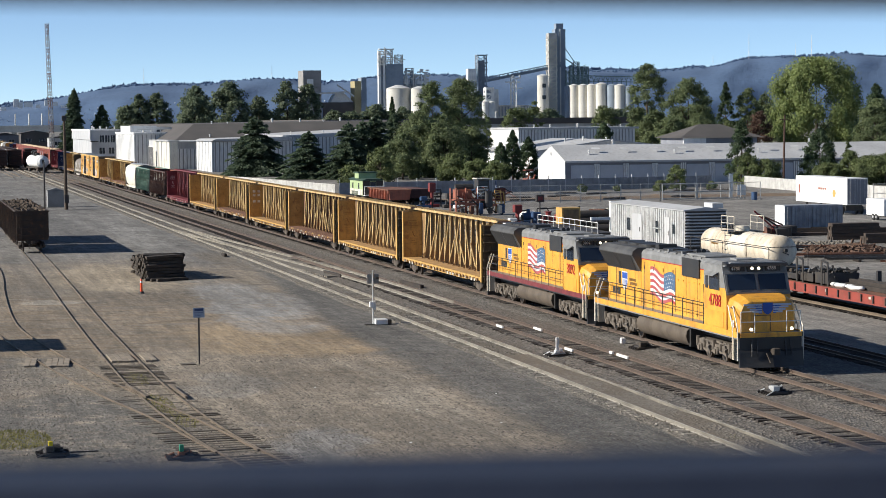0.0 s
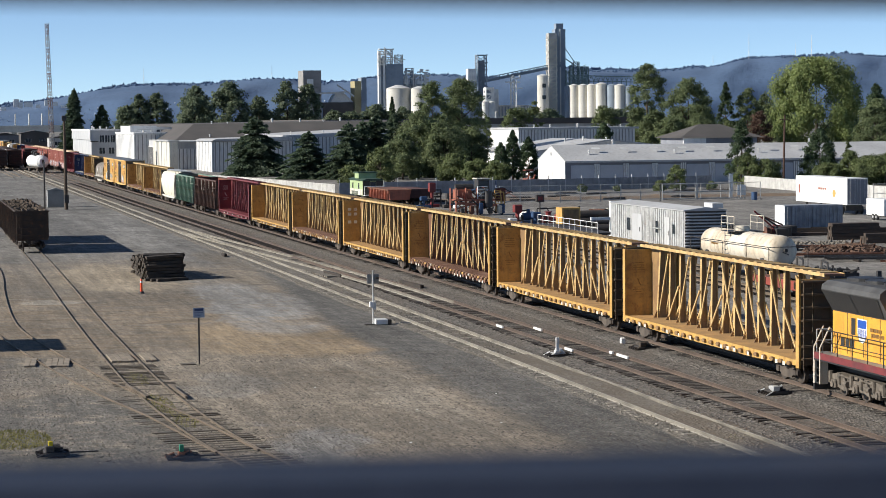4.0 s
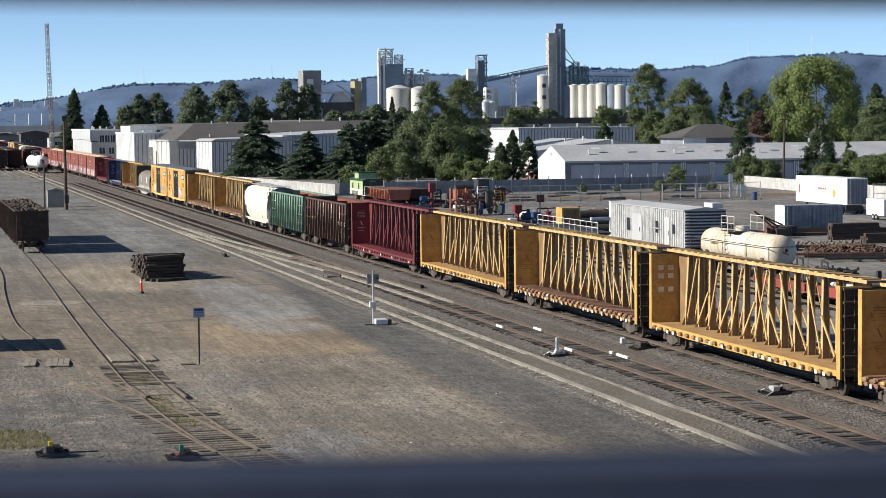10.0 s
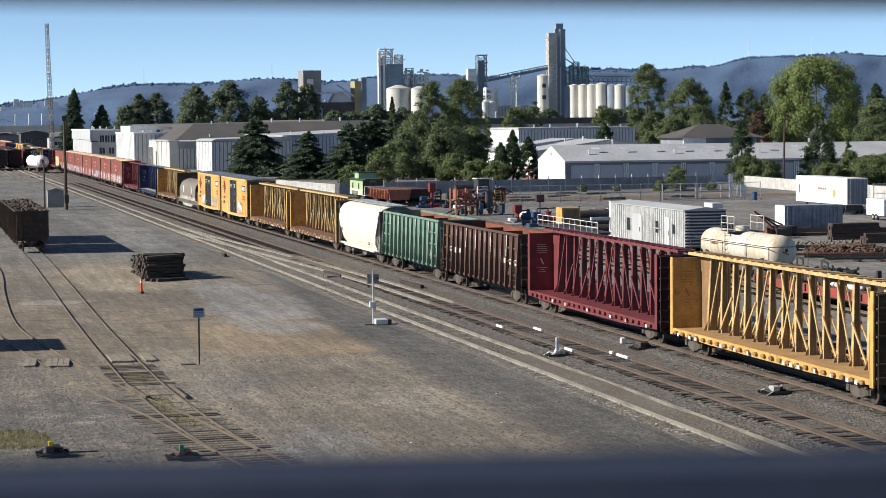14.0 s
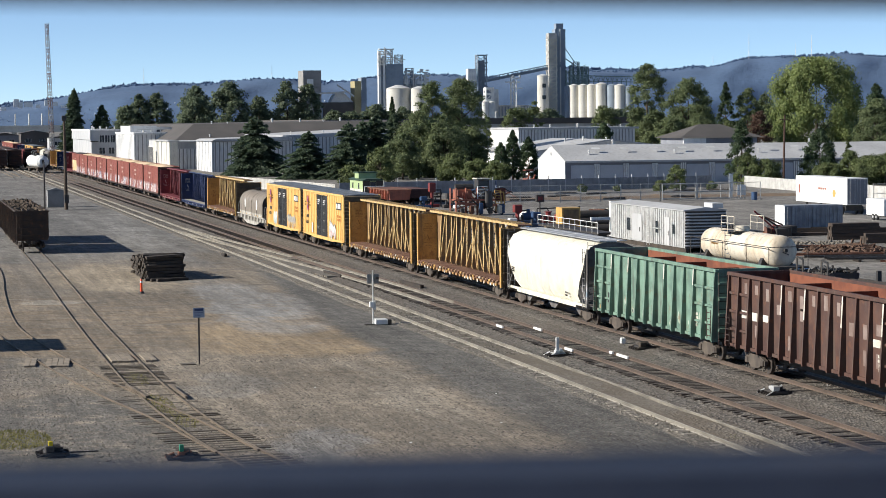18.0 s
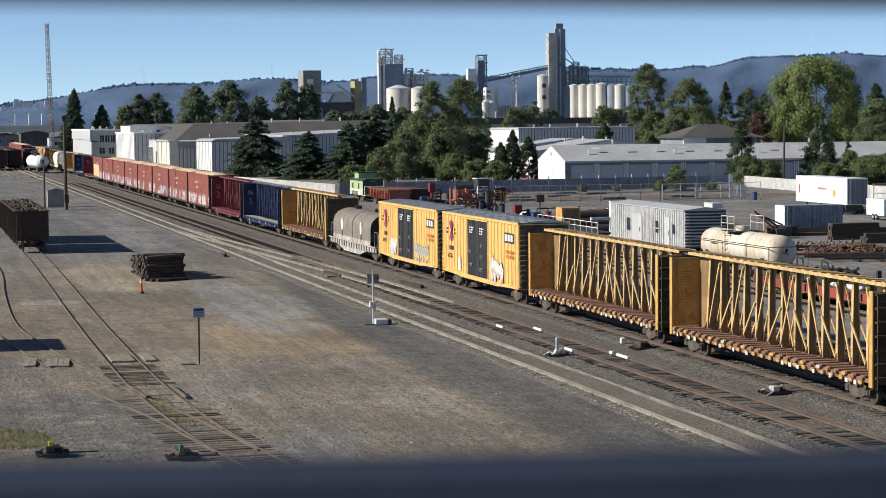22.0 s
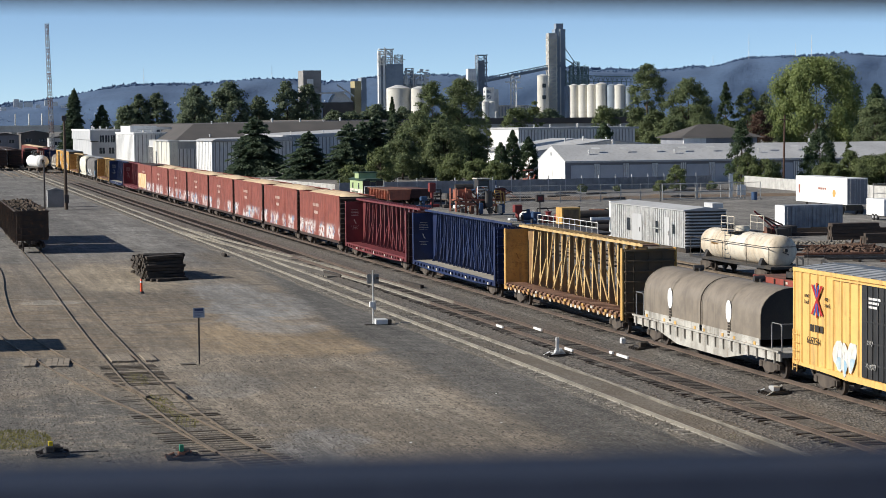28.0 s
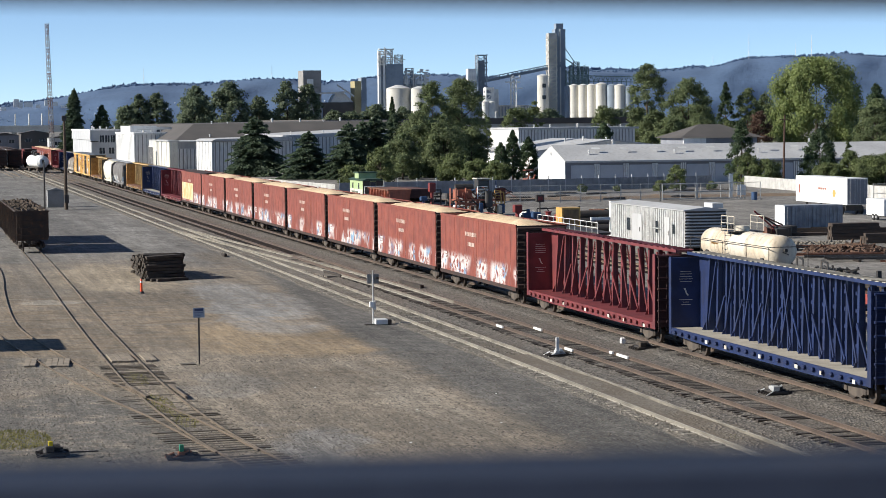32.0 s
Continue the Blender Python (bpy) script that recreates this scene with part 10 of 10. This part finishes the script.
    # smaller valves and motors in red, white and blue
    for k, (x, y, mat, h) in enumerate(((-229, 27.4, RED_PAINT, 2.2), (-224, 28.0, BLUE_PAINT, 1.6), (-222, 30.0, RED_PAINT, 1.4), (-279, 28.8, BLUE_PAINT, 1.5), (-281, 30.4, RED_PAINT, 3.2), (-278, 32.0, STEEL_DARK, 1.9), (-276, 33.0, WHITE, 1.4), (-226, 26.0, WHITE, 0.9))):
        t = thing("pump_unit", {RED_PAINT.name: "red", BLUE_PAINT.name: "blue", STEEL_DARK.name: "dark", WHITE.name: "white"}[mat.name] + " painted pump unit standing in the works yard", "pump", pose(x, y, GZ))
        part("base", M().cbox(-0.6, 0.6, -0.9, 0.9, 0, 0.4, 0.05), mat, t)
        part("column", M().tube((0, 0, 0.4), (0, 0, h), 0.22, 10), mat, t)
        part("head", M().cbox(-0.4, 0.4, -0.45, 0.45, h * 0.62, h, 0.08), mat, t)
        part("pipe", M().tube((0, 0.3, h * 0.7), (0, 1.2, h * 0.7), 0.09, 8).tube((0, 1.2, h * 0.7), (0, 1.2, 0), 0.09, 8), STEEL_DARK if mat is not STEEL_DARK else RUST, t)
        for q in (-0.5, 0.42):
            part("flange", M().tube((0, q, h * 0.35), (0, q + 0.08, h * 0.35), 0.32, 12), STEEL_DARK, t)
    t = thing("yard_signal", "dark boxy signal head on thin post with pipes", "signal", pose(-224.5, 28.6, GZ))
    part("post", M().tube((0, 0, 0), (0, 0, 3.2), 0.07, 8), STEEL_DARK, t)
    part("head", M().cbox(-0.2, 0.2, -0.45, 0.45, 2.6, 3.4, 0.05), STEEL_DARK, t)
    part("lens", M().box(0.21, 0.24, -0.25, 0.25, 2.8, 3.2), RED_PAINT, t)
    part("pipe", M().tube((0, 0.5, 1.9), (0, 2.6, 2.0), 0.07, 7).tube((0, 2.6, 2.0), (0, 2.6, 0), 0.07, 7).tube((0, 0, 1.9), (0, 0.5, 1.9), 0.07, 7), STEEL_DARK, t)
    t = thing("yellow_cabinet", "yellow equipment cabinet standing in the works yard", "cabinet", pose(-216.5, 29.0, GZ))
    part("body", M().cbox(-2.2, 0, -0.4, 1.6, 0.2, 2.3, 0.04), CB_YELLOW, t)
    part("door", M().box(0.002, 0.03, -0.2, 1.4, 0.4, 2.1), CB_POST, t)
    part("skid", M().box(-2.1, -0.1, -0.3, 1.5, 0, 0.2), STEEL_DARK, t)
    part("vent_pipe", M().tube((-1.4, 1.9, 0), (-1.4, 1.9, 2.4), 0.1, 8), STEEL_DARK, t)
    # valves on a blue skid, with a bent pipe, and drums beside the yellow cabinet
    t = thing("valve_skid", "blue valve skid with red hand wheel and bent pipe", "valve skid", pose(-229, 28.7, GZ))
    part("skid", M().cbox(-1.2, 0.8, -1.1, 1.1, 0.15, 0.55, 0.05), BLUE_PAINT, t)
    part("pump", M().tube((0, -0.7, 0.95), (0, 0.6, 0.95), 0.4, 12).tube((0, -0.1, 0.9), (0, -0.1, 1.7), 0.2, 10), BLUE_PAINT, t, smooth=True)
    part("hand_wheel", M().tube((0.25, -1.3, 1.55), (0.33, -1.3, 1.55), 0.36, 14), RED_PAINT, t)
    part("stem", M().tube((0.2, -1.3, 0.2), (0.2, -1.3, 1.9), 0.1, 8), RED_PAINT, t)
    part("bent_pipe", M().tube((0, 0.9, 0.3), (0, 0.9, 1.75), 0.06, 7).tube((0, 0.9, 1.75), (0, 2.0, 1.8), 0.06, 7).tube((0, 2.0, 1.8), (0, 2.2, 1.4), 0.06, 7), STEEL_DARK, t)
    t = thing("flanged_valve", "dark red flanged valve block on the ground", "valve", pose(-228, 30.6, GZ))
    part("body", M().cbox(-0.7, 0.5, -0.85, 0.85, 0.2, 0.95, 0.1), RED_PAINT, t)
    part("bonnet", M().tube((-0.1, 0, 0.9), (-0.1, 0, 1.35), 0.3, 10).tube((-0.1, 0, 1.35), (-0.1, 0, 1.45), 0.42, 12), RED_PAINT, t)
    for y in (-0.95, 0.95):
        part("flange", M().tube((-0.1, y - 0.07, 0.55), (-0.1, y + 0.07, 0.55), 0.42, 12), STEEL_DARK, t)
    for k, (x, y) in enumerate(((-226, 31.6), (-226.4, 32.5))):
        t = thing("drum", "dark steel drum in the works yard", "drum", pose(x, y, GZ))
        part("shell", M().tube((0, 0, 0), (0, 0, 1.9), 0.36, 12), STEEL_DARK, t)
        part("lid", M().tube((0, 0, 1.9), (0, 0, 1.95), 0.38, 12), STEEL_DARK, t)
    for k, (y, z, r, mat) in enumerate(((33.6, 0.55, 0.5, STEEL_DARK), (34.7, 0.5, 0.46, RUST), (34.2, 1.35, 0.4, STEEL_DARK), (35.8, 0.5, 0.45, OFFWHITE), (36.6, 0.45, 0.4, RUST), (35.3, 1.25, 0.34, RED_PAINT))):
        t = thing("large_pipe", ("rusty" if mat is RUST else "white" if mat is OFFWHITE else "red" if mat is RED_PAINT else "dark") + " length of steel pipe in the pipe rack", "pipe", pose(-222, y, GZ + z - r, 0, 0, 82))
        part("tube", M().tube((-2.3, 0, r), (2.3, 0, r), r, 14), mat, t, smooth=True)
        part("end_ring", M().tube((2.3, 0, r), (2.36, 0, r), r * 1.08, 14), mat, t)
    # white railings round a work platform
    t = thing("platform_railing", "white steel railing around a work platform", "railing", pose(-205, 26.6, GZ))
    part("platform", M().box(-12, 8, -0.4, 1.4, 0.5, 0.7).box(-11, -10.6, 0, 1, 0, 0.5).box(6, 6.4, 0, 1, 0, 0.5), STEEL_DARK, t)
    for k in range(12):
        x = -12 + k * 20 / 11
        part("post", M().tube((x, -0.4, 0.6), (x, -0.4, 1.65), 0.03, 6), WHITE, t)
    for z in (1.15, 1.65):
        part("rail", M().tube((-12, -0.4, z), (8, -0.4, z), 0.032, 6), WHITE, t)
    t = thing("crane_post", "white steel post crane with pipes", "crane", pose(-203, 29.6, GZ))
    part("mast", M().box(-0.25, 0.25, -0.25, 0.25, 0, 3.4), WHITE, t)
    part("arm", M().box(-0.2, 0.2, -2.2, 1.6, 1.6, 1.9), WHITE, t)
    part("ladder", M().box(0.1, 0.2, 1.2, 1.7, 0, 2.2), CREAM, t)
    for k, (x, y, ln, mat) in enumerate(((-212, 33.5, 5.0, STEEL_DARK), (-208, 33.8, 4.0, RUST), (-206, 33.2, 3.6, WHITE), (-214, 36, 5, STEEL_DARK), (-210, 37.0, 3.5, RED_PAINT))):
        t = thing("pipe_bundle", "bundle of large pipes lying in the works yard", "pipes", pose(x, y, GZ, 0, 0, 80))
        for j in range(3):
            part("pipe", M().tube((-ln / 2, 0.75 * (j - 1), 0.38 + 0.05 * j), (ln / 2, 0.75 * (j - 1), 0.38 + 0.05 * j), 0.36, 12), mat, t, smooth=True)
        part("upper_pipe", M().tube((-ln / 2, 0.3, 1.0), (ln / 2, 0.3, 1.0), 0.34, 12), mat, t, smooth=True)
    # small excavator-like machine and clutter beside the tank car
    for k, (x, y) in enumerate(((-194, 42.0), (-197, 43.6), (-199, 45.0), (-203, 41))):
        t = thing("hose_reel", "reel and pipe rack in red and cream", "hose reel", pose(x, y, GZ))
        part("reel", M().tube((0, -0.25, 0.6), (0, 0.25, 0.6), 0.42, 14).tube((0, -0.32, 0.6), (0, -0.25, 0.6), 0.55, 14), (RUST, STEEL_DARK, RED_PAINT, STEEL_DARK)[k], t)
        part("stand", M().bar((-0.6, 0.5, 0), (0, 0.5, 1.0), 0.1, 0.1).bar((0.6, 0.5, 0), (0, 0.5, 1.0), 0.1, 0.1).bar((0, 0.5, 1.0), (0, -1.4, 2.6 - 0.4 * k), 0.14, 0.14), (RED_PAINT, STEEL_DARK, RUST, CREAM)[k], t)
        part("box", M().cbox(-0.8, 0.6, 0.6, 1.8, 0, 0.9, 0.05), STEEL_DARK, t)
    # rust-red hopper wagon and the pale green caboose
    t = thing("ballast_wagon", "rust-red ribbed ballast wagon in the works yard", "freight car", pose(-284, 26.8, GZ))
    part("body", M().prism([(-1.3, 0.9), (-1.5, 2.2), (1.5, 2.2), (1.3, 0.9)], "x", -13, 0), ORANGE_RED, t)
    for k in range(13):
        part("rib", M().box(-0.3 - k, -0.15 - k, -1.6, -1.42, 0.95, 2.2), ORANGE_RED, t)
    part("rim", M().box(-13.1, 0.1, -1.62, -1.45, 2.15, 2.3).box(-13.1, 0.1, 1.45, 1.62, 2.15, 2.3), RUST, t)
    part("load", M().box(-12.8, -0.2, -1.4, 1.4, 2.2, 2.26), RUST, t)
    add_truck(t, -2.5)
    add_truck(t, -10.5)
    t = thing("ballast_wagon", "dark rusty wagon standing behind a red one", "freight car", pose(-290, 31.0, GZ))
    part("body", M().prism([(-1.3, 0.9), (-1.5, 2.1), (1.5, 2.1), (1.3, 0.9)], "x", -12, 0), surface("dark rust", (0.10, 0.04, 0.03), None, 0.8, rust=0.4), t)
    add_truck(t, -2.5)
    add_truck(t, -9.5)
    t = thing("caboose", "pale green old caboose with small rooftop cupola", "caboose", pose(-303, 27.2, GZ))
    part("body", M().cbox(-9, 0, -1.5, 1.5, 0.9, 3.0, 0.04), GREEN_PALE, t)
    part("side_band", M().box(-8.9, -0.1, -1.512, -1.5, 0.95, 1.75), OFFWHITE, t, "dirty white lower side with faded marks")
    bars("faded_marks", t, -7.6, -1.52, 1.45, 5.2, 0.5, 1, GREEN_DARK, 31)
    part("end_panel", M().box(0.002, 0.03, 0.45, 1.45, 0.95, 2.95).box(0.002, 0.03, -1.45, -0.45, 0.95, 2.95), STEEL_DARK, t, "dark end wall beside the door")
    part("roof", M().prism([(-1.7, 3.0), (-1.0, 3.25), (1.0, 3.25), (1.7, 3.0)], "x", -9.6, 0.6), GREEN_DARK, t)
    part("cupola", M().cbox(-6.5, -3.8, -1.3, 1.3, 3.2, 4.0, 0.05), GREEN_PALE, t)
    part("cupola_roof", M().box(-6.8, -3.5, -1.45, 1.45, 4.0, 4.12), GREEN_DARK, t)
    part("window", M().box(-7.2, -6.4, -1.52, -1.501, 1.8, 2.6), WINDOW_DARK, t)
    part("window", M().box(-3.0, -2.2, -1.52, -1.501, 1.8, 2.6), WINDOW_DARK, t)
    part("end_door", M().box(0.002, 0.04, -0.4, 0.4, 1.0, 2.8), WINDOW_DARK, t)
    part("end_rail", M().tube((0.8, -1.4, 1.0), (0.8, -1.4, 2.2), 0.05, 6).tube((0.8, 1.4, 1.0), (0.8, 1.4, 3.0), 0.05, 6).tube((0.8, -1.4, 2.2), (0.8, 1.4, 2.2), 0.05, 6).box(0, 1.0, -1.4, 1.4, 0.9, 1.0), WHITE, t)
    add_truck(t, -2.0)
    add_truck(t, -7.0)


machinery()


def gate_fence():
    f = thing("chain_link_fence", "galvanised chain-link fence with gate rails and posts", "fence", kind="structure")
    wire = surface("galvanised wire", (0.45, 0.45, 0.44), None, 0.5, metal=0.4)
    pts = [(-288, 41.5), (-288, 64.4), (-289, 79.5)]
    for (xa, ya), (xb, yb) in zip(pts, pts[1:]):
        n = int((yb - ya) / 2.8)
        for k in range(n + 1):
            y = ya + (yb - ya) * k / n
            x = xa + (xb - xa) * k / n
            part("post", M().tube((x, y, GZ), (x, y, 2.1), 0.07, 6), wire, f)
        for z in (2.05, 0.95, 0.0):
            part("rail", M().tube((xa, ya, z), (xb, yb, z), 0.045, 6), wire, f)
        m = M()
        y = ya
        while y < yb - 2.0:
            for s in (-1, 1):
                a, b = (y, y + 2.0) if s > 0 else (y + 2.0, y)
                m.bar((xa, a, GZ + 0.1), (xa, b, 2.0), 0.012, 0.012)
            y += 0.25
        part("mesh", m, wire, f, kind="stuff")
    for ya, yb in ((64.5, 69.4), (69.6, 74.4)):
        g = thing("yard_gate", "galvanised tubular yard gate, closed", "gate", pose(-287.4, ya, GZ), group="yard gates")
        w = yb - ya
        for y in (0.0, w):
            part("upright", M().tube((0, y, 0.1), (0, y, 2.35), 0.09, 7), wire, g)
        for z in (0.25, 1.2, 2.3):
            part("rail", M().tube((0, 0, z), (0, w, z), 0.06, 6), wire, g)
    t = thing("small_loader", "small orange-red loader parked behind the fence", "loader", pose(-352, 64.0, GZ))
    part("body", M().cbox(-1.6, 0.8, -0.7, 0.7, 0.6, 1.6, 0.08), ORANGE_RED, t)
    part("canopy", M().box(-1.2, 0.4, -0.75, 0.75, 2.9, 3.05), ORANGE_RED, t)
    for y in (-0.65, 0.65):
        part("canopy_post", M().box(-1.1, -1.0, y - 0.05, y + 0.05, 1.6, 2.9).box(0.2, 0.3, y - 0.05, y + 0.05, 1.6, 2.9), STEEL_DARK, t)
        for x in (-1.1, 0.5):
            part("wheel", M().tube((x, y * 1.1 - 0.15, 0.5), (x, y * 1.1 + 0.15, 0.5), 0.5, 14), STEEL_DARK, t)
    part("arm", M().bar((0.6, 0.5, 1.2), (1.8, 0.5, 2.2), 0.2, 0.2).bar((0.6, -0.5, 1.2), (1.8, -0.5, 2.2), 0.2, 0.2), ORANGE_RED, t)
    t = thing("notice_board", "white notice board on the fence with a tall white panel", "notice board", pose(-291, 77.4, GZ))
    part("panel", M().cbox(-0.05, 0.05, -0.6, 0.7, 0.5, 1.95, 0.01), WHITE, t)
    part("tall_panel", M().box(-4.0, -3.9, -0.25, 0.3, 0, 3.4), WHITE, t)
    part("post", M().box(-0.12, -0.06, -0.5, -0.4, 0, 2.0).box(-0.12, -0.06, 0.5, 0.6, 0, 2.0), wire, t)
    t = thing("barrel", "blue plastic barrel by the fence", "barrel", pose(-285.5, 77.2, GZ))
    part("drum", M().tube((0, 0, 0), (0, 0, 1.1), 0.4, 14), BLUE_PAINT, t)
    t = thing("utility_pole", "tall brown wooden utility pole before the storage units", "utility pole", pose(-358, 111.6, GZ))
    part("shaft", M().tube((0, 0, 0), (0, 0.2, 11.7), 0.22, 8, 0.15), surface("pole brown", (0.10, 0.055, 0.04), None, 0.9), t)
    part("arm", M().box(-0.1, 0.1, -0.7, 0.9, 10.9, 11.05), bpy.data.materials["pole brown"], t)
    for k, (x, y) in enumerate(((-282, 82), (-279, 84), (-276, 87), (-283, 88), (-277, 91), (-274, 83))):
        t = thing("fence_post", "grey steel post of a yard enclosure", "post", pose(x, y, GZ))
        part("tube", M().tube((0, 0, 0), (0, 0, 2.3), 0.06, 6), wire, t)
        part("rail", M().tube((0, 0, 2.2), (1.0, 2.4, 2.2), 0.04, 6).tube((0, 0, 0.9), (1.0, 2.4, 0.9), 0.04, 6), wire, t)
    t = thing("gravel_heap", "grey heap of gravel in the works yard", "gravel heap")
    part("heap", M().tube((-256, 77, GZ), (-256, 77, GZ + 1.3), 3.0, 18, 0.5), BALLAST_DUSTY, t, smooth=True)


gate_fence()


def yard_berm():
    """A low brown bank of dirt along the fence, with weeds and timbers on it."""
    m, rings = M(), []
    dirt = surface("brown dirt", (0.21, 0.15, 0.10), (0.14, 0.105, 0.075), 0.95, scale=0.5, grain=4.0, bump=0.6)
    for k in range(61):
        y = 30 + k * 1.0
        h = 0.35 + 0.3 * noise.noise(Vector((y * 0.3, 1, 2)))
        w = 1.6 + noise.noise(Vector((y * 0.2, 5, 1)))
        rings.append([(-300 - w, y, GZ - 0.02), (-300 - 0.4 * w, y, GZ + h), (-299.5 + 0.4 * w, y, GZ + 0.9 * h), (-299 + w, y, GZ - 0.02)])
    part("dirt_bank", m.loft(rings, close=False, caps=False), dirt, label="low brown bank of dirt along the fence", kind="structure")
    rnd = random.Random(15)
    for k in range(16):
        x, y = rnd.uniform(-330, -296), rnd.uniform(34, 88)
        t = thing("spare_tie", "old timber lying in the dirt by the fence", "railway tie", pose(x, y, GZ, 0, 0, rnd.uniform(60, 110)))
        part("beam", M().cbox(-1.8, 1.8, -0.15, 0.15, 0, 0.3, 0.02).cbox(-1.7, 1.9, 0.16, 0.44, 0, 0.28, 0.02), TIE, t)
    for k, (x, y, h) in enumerate(((-327, 78, 1.6), (-329, 66, 1.2), (-328, 87, 1.4), (-330, 72, 0.8))):
        tree("shr", x, y, h, h * 0.7, 90 + k, "at the foot of the fence")
    # work clutter between the sidings
    for k in range(22):
        x, y = rnd.uniform(-250, -200), rnd.uniform(33, 44)
        mat = (STEEL_DARK, RUST, WHITE, CREAM, RED_PAINT, STEEL_DARK, RUST)[k % 7]
        if k % 3 == 0:
            t = thing("drum", "small steel drum standing in the works yard", "drum", pose(x, y, GZ))
            part("shell", M().tube((0, 0, 0), (0, 0, 0.9), 0.3, 12), mat, t)
            part("lid", M().tube((0, 0, 0.9), (0, 0, 0.93), 0.31, 12), STEEL_DARK, t)
        elif k % 3 == 1:
            t = thing("crate", "low steel parts crate in the works yard", "crate", pose(x, y, GZ, 0, 0, rnd.uniform(0, 90)))
            part("tray", M().box(-0.9, 0.9, -0.6, 0.6, 0.1, 0.16).box(-0.9, 0.9, -0.6, -0.55, 0.1, 0.8).box(-0.9, 0.9, 0.55, 0.6, 0.1, 0.8).box(-0.9, -0.85, -0.6, 0.6, 0.1, 0.8).box(0.85, 0.9, -0.6, 0.6, 0.1, 0.8), mat, t)
            part("foot", M().box(-0.8, 0.8, -0.5, -0.4, 0, 0.1).box(-0.8, 0.8, 0.4, 0.5, 0, 0.1), STEEL_DARK, t)
        else:
            t = thing("rail_bundle", "short bundle of steel bars on the ground", "steel bars", pose(x, y, GZ, 0, 0, rnd.uniform(60, 110)))
            for j in range(4):
                part("bar", M().box(-1.9, 1.9, 0.2 * j, 0.2 * j + 0.14, 0, 0.16 + 0.05 * (j % 2)), mat, t)


yard_berm()


# ================= the footbridge that the view is taken from =================
def footbridge():
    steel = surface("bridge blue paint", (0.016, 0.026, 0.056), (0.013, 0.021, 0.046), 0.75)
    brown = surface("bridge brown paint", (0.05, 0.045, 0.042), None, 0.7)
    t = thing("footbridge_railing", "blue-grey painted steel bridge railing close before the view", "railing", pose(EYE[0], EYE[1], EYE[2], 0, 0, -13.75), kind="structure")
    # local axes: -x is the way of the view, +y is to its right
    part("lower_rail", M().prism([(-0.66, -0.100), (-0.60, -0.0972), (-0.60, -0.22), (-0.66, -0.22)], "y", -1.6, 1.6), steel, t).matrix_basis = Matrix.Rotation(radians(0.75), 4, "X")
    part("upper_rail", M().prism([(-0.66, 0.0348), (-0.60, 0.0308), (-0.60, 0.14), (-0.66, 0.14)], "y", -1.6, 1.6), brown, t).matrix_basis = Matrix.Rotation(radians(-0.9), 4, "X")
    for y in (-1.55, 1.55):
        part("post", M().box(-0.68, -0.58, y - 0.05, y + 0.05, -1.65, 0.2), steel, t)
    d = thing("footbridge", "plain concrete footbridge deck over the yard", "bridge", pose(EYE[0], EYE[1], 0, 0, 0, -13.75), kind="structure")
    part("deck", M().box(-0.8, 2.2, -5, 6, 9.1, 9.41), CONCRETE, d)
    for y in (-4.2, 5.2):
        part("pier", M().box(0.2, 1.2, y - 0.5, y + 0.5, GZ, 9.1), CONCRETE, d)


footbridge()


# ================= movement =================
def along(s, t):
    """Where a car whose mark is s stands at t seconds: the train gains a little speed."""
    return s + 13.208 * t + 0.016 * (t - 17.0) ** 2


def motions():
    times = [2.0 * k for k in range(17)]
    for car, s in TRAIN:
        walk(car, [(t, pose(along(s, t), 0, 0)) for t in times])
    # every wheelset of the train rolls with the rails: one turn for each 2.87 m
    rolling = [o for car, _ in TRAIN for o in car.children_recursive if o.name.startswith("wheelset")]
    first = rolling[0]
    walk(first, [(k / FPS, Matrix.Rotation((along(0, k / FPS) - along(0, 0)) / 0.457, 4, "Y")) for k in range(32 * FPS + 1)])
    for o in rolling[1:]:
        o.rotation_mode = "QUATERNION"
        keys = o.animation_data_create()
        keys.action = first.animation_data.action
        keys.action_slot = first.animation_data.action_slot


motions()
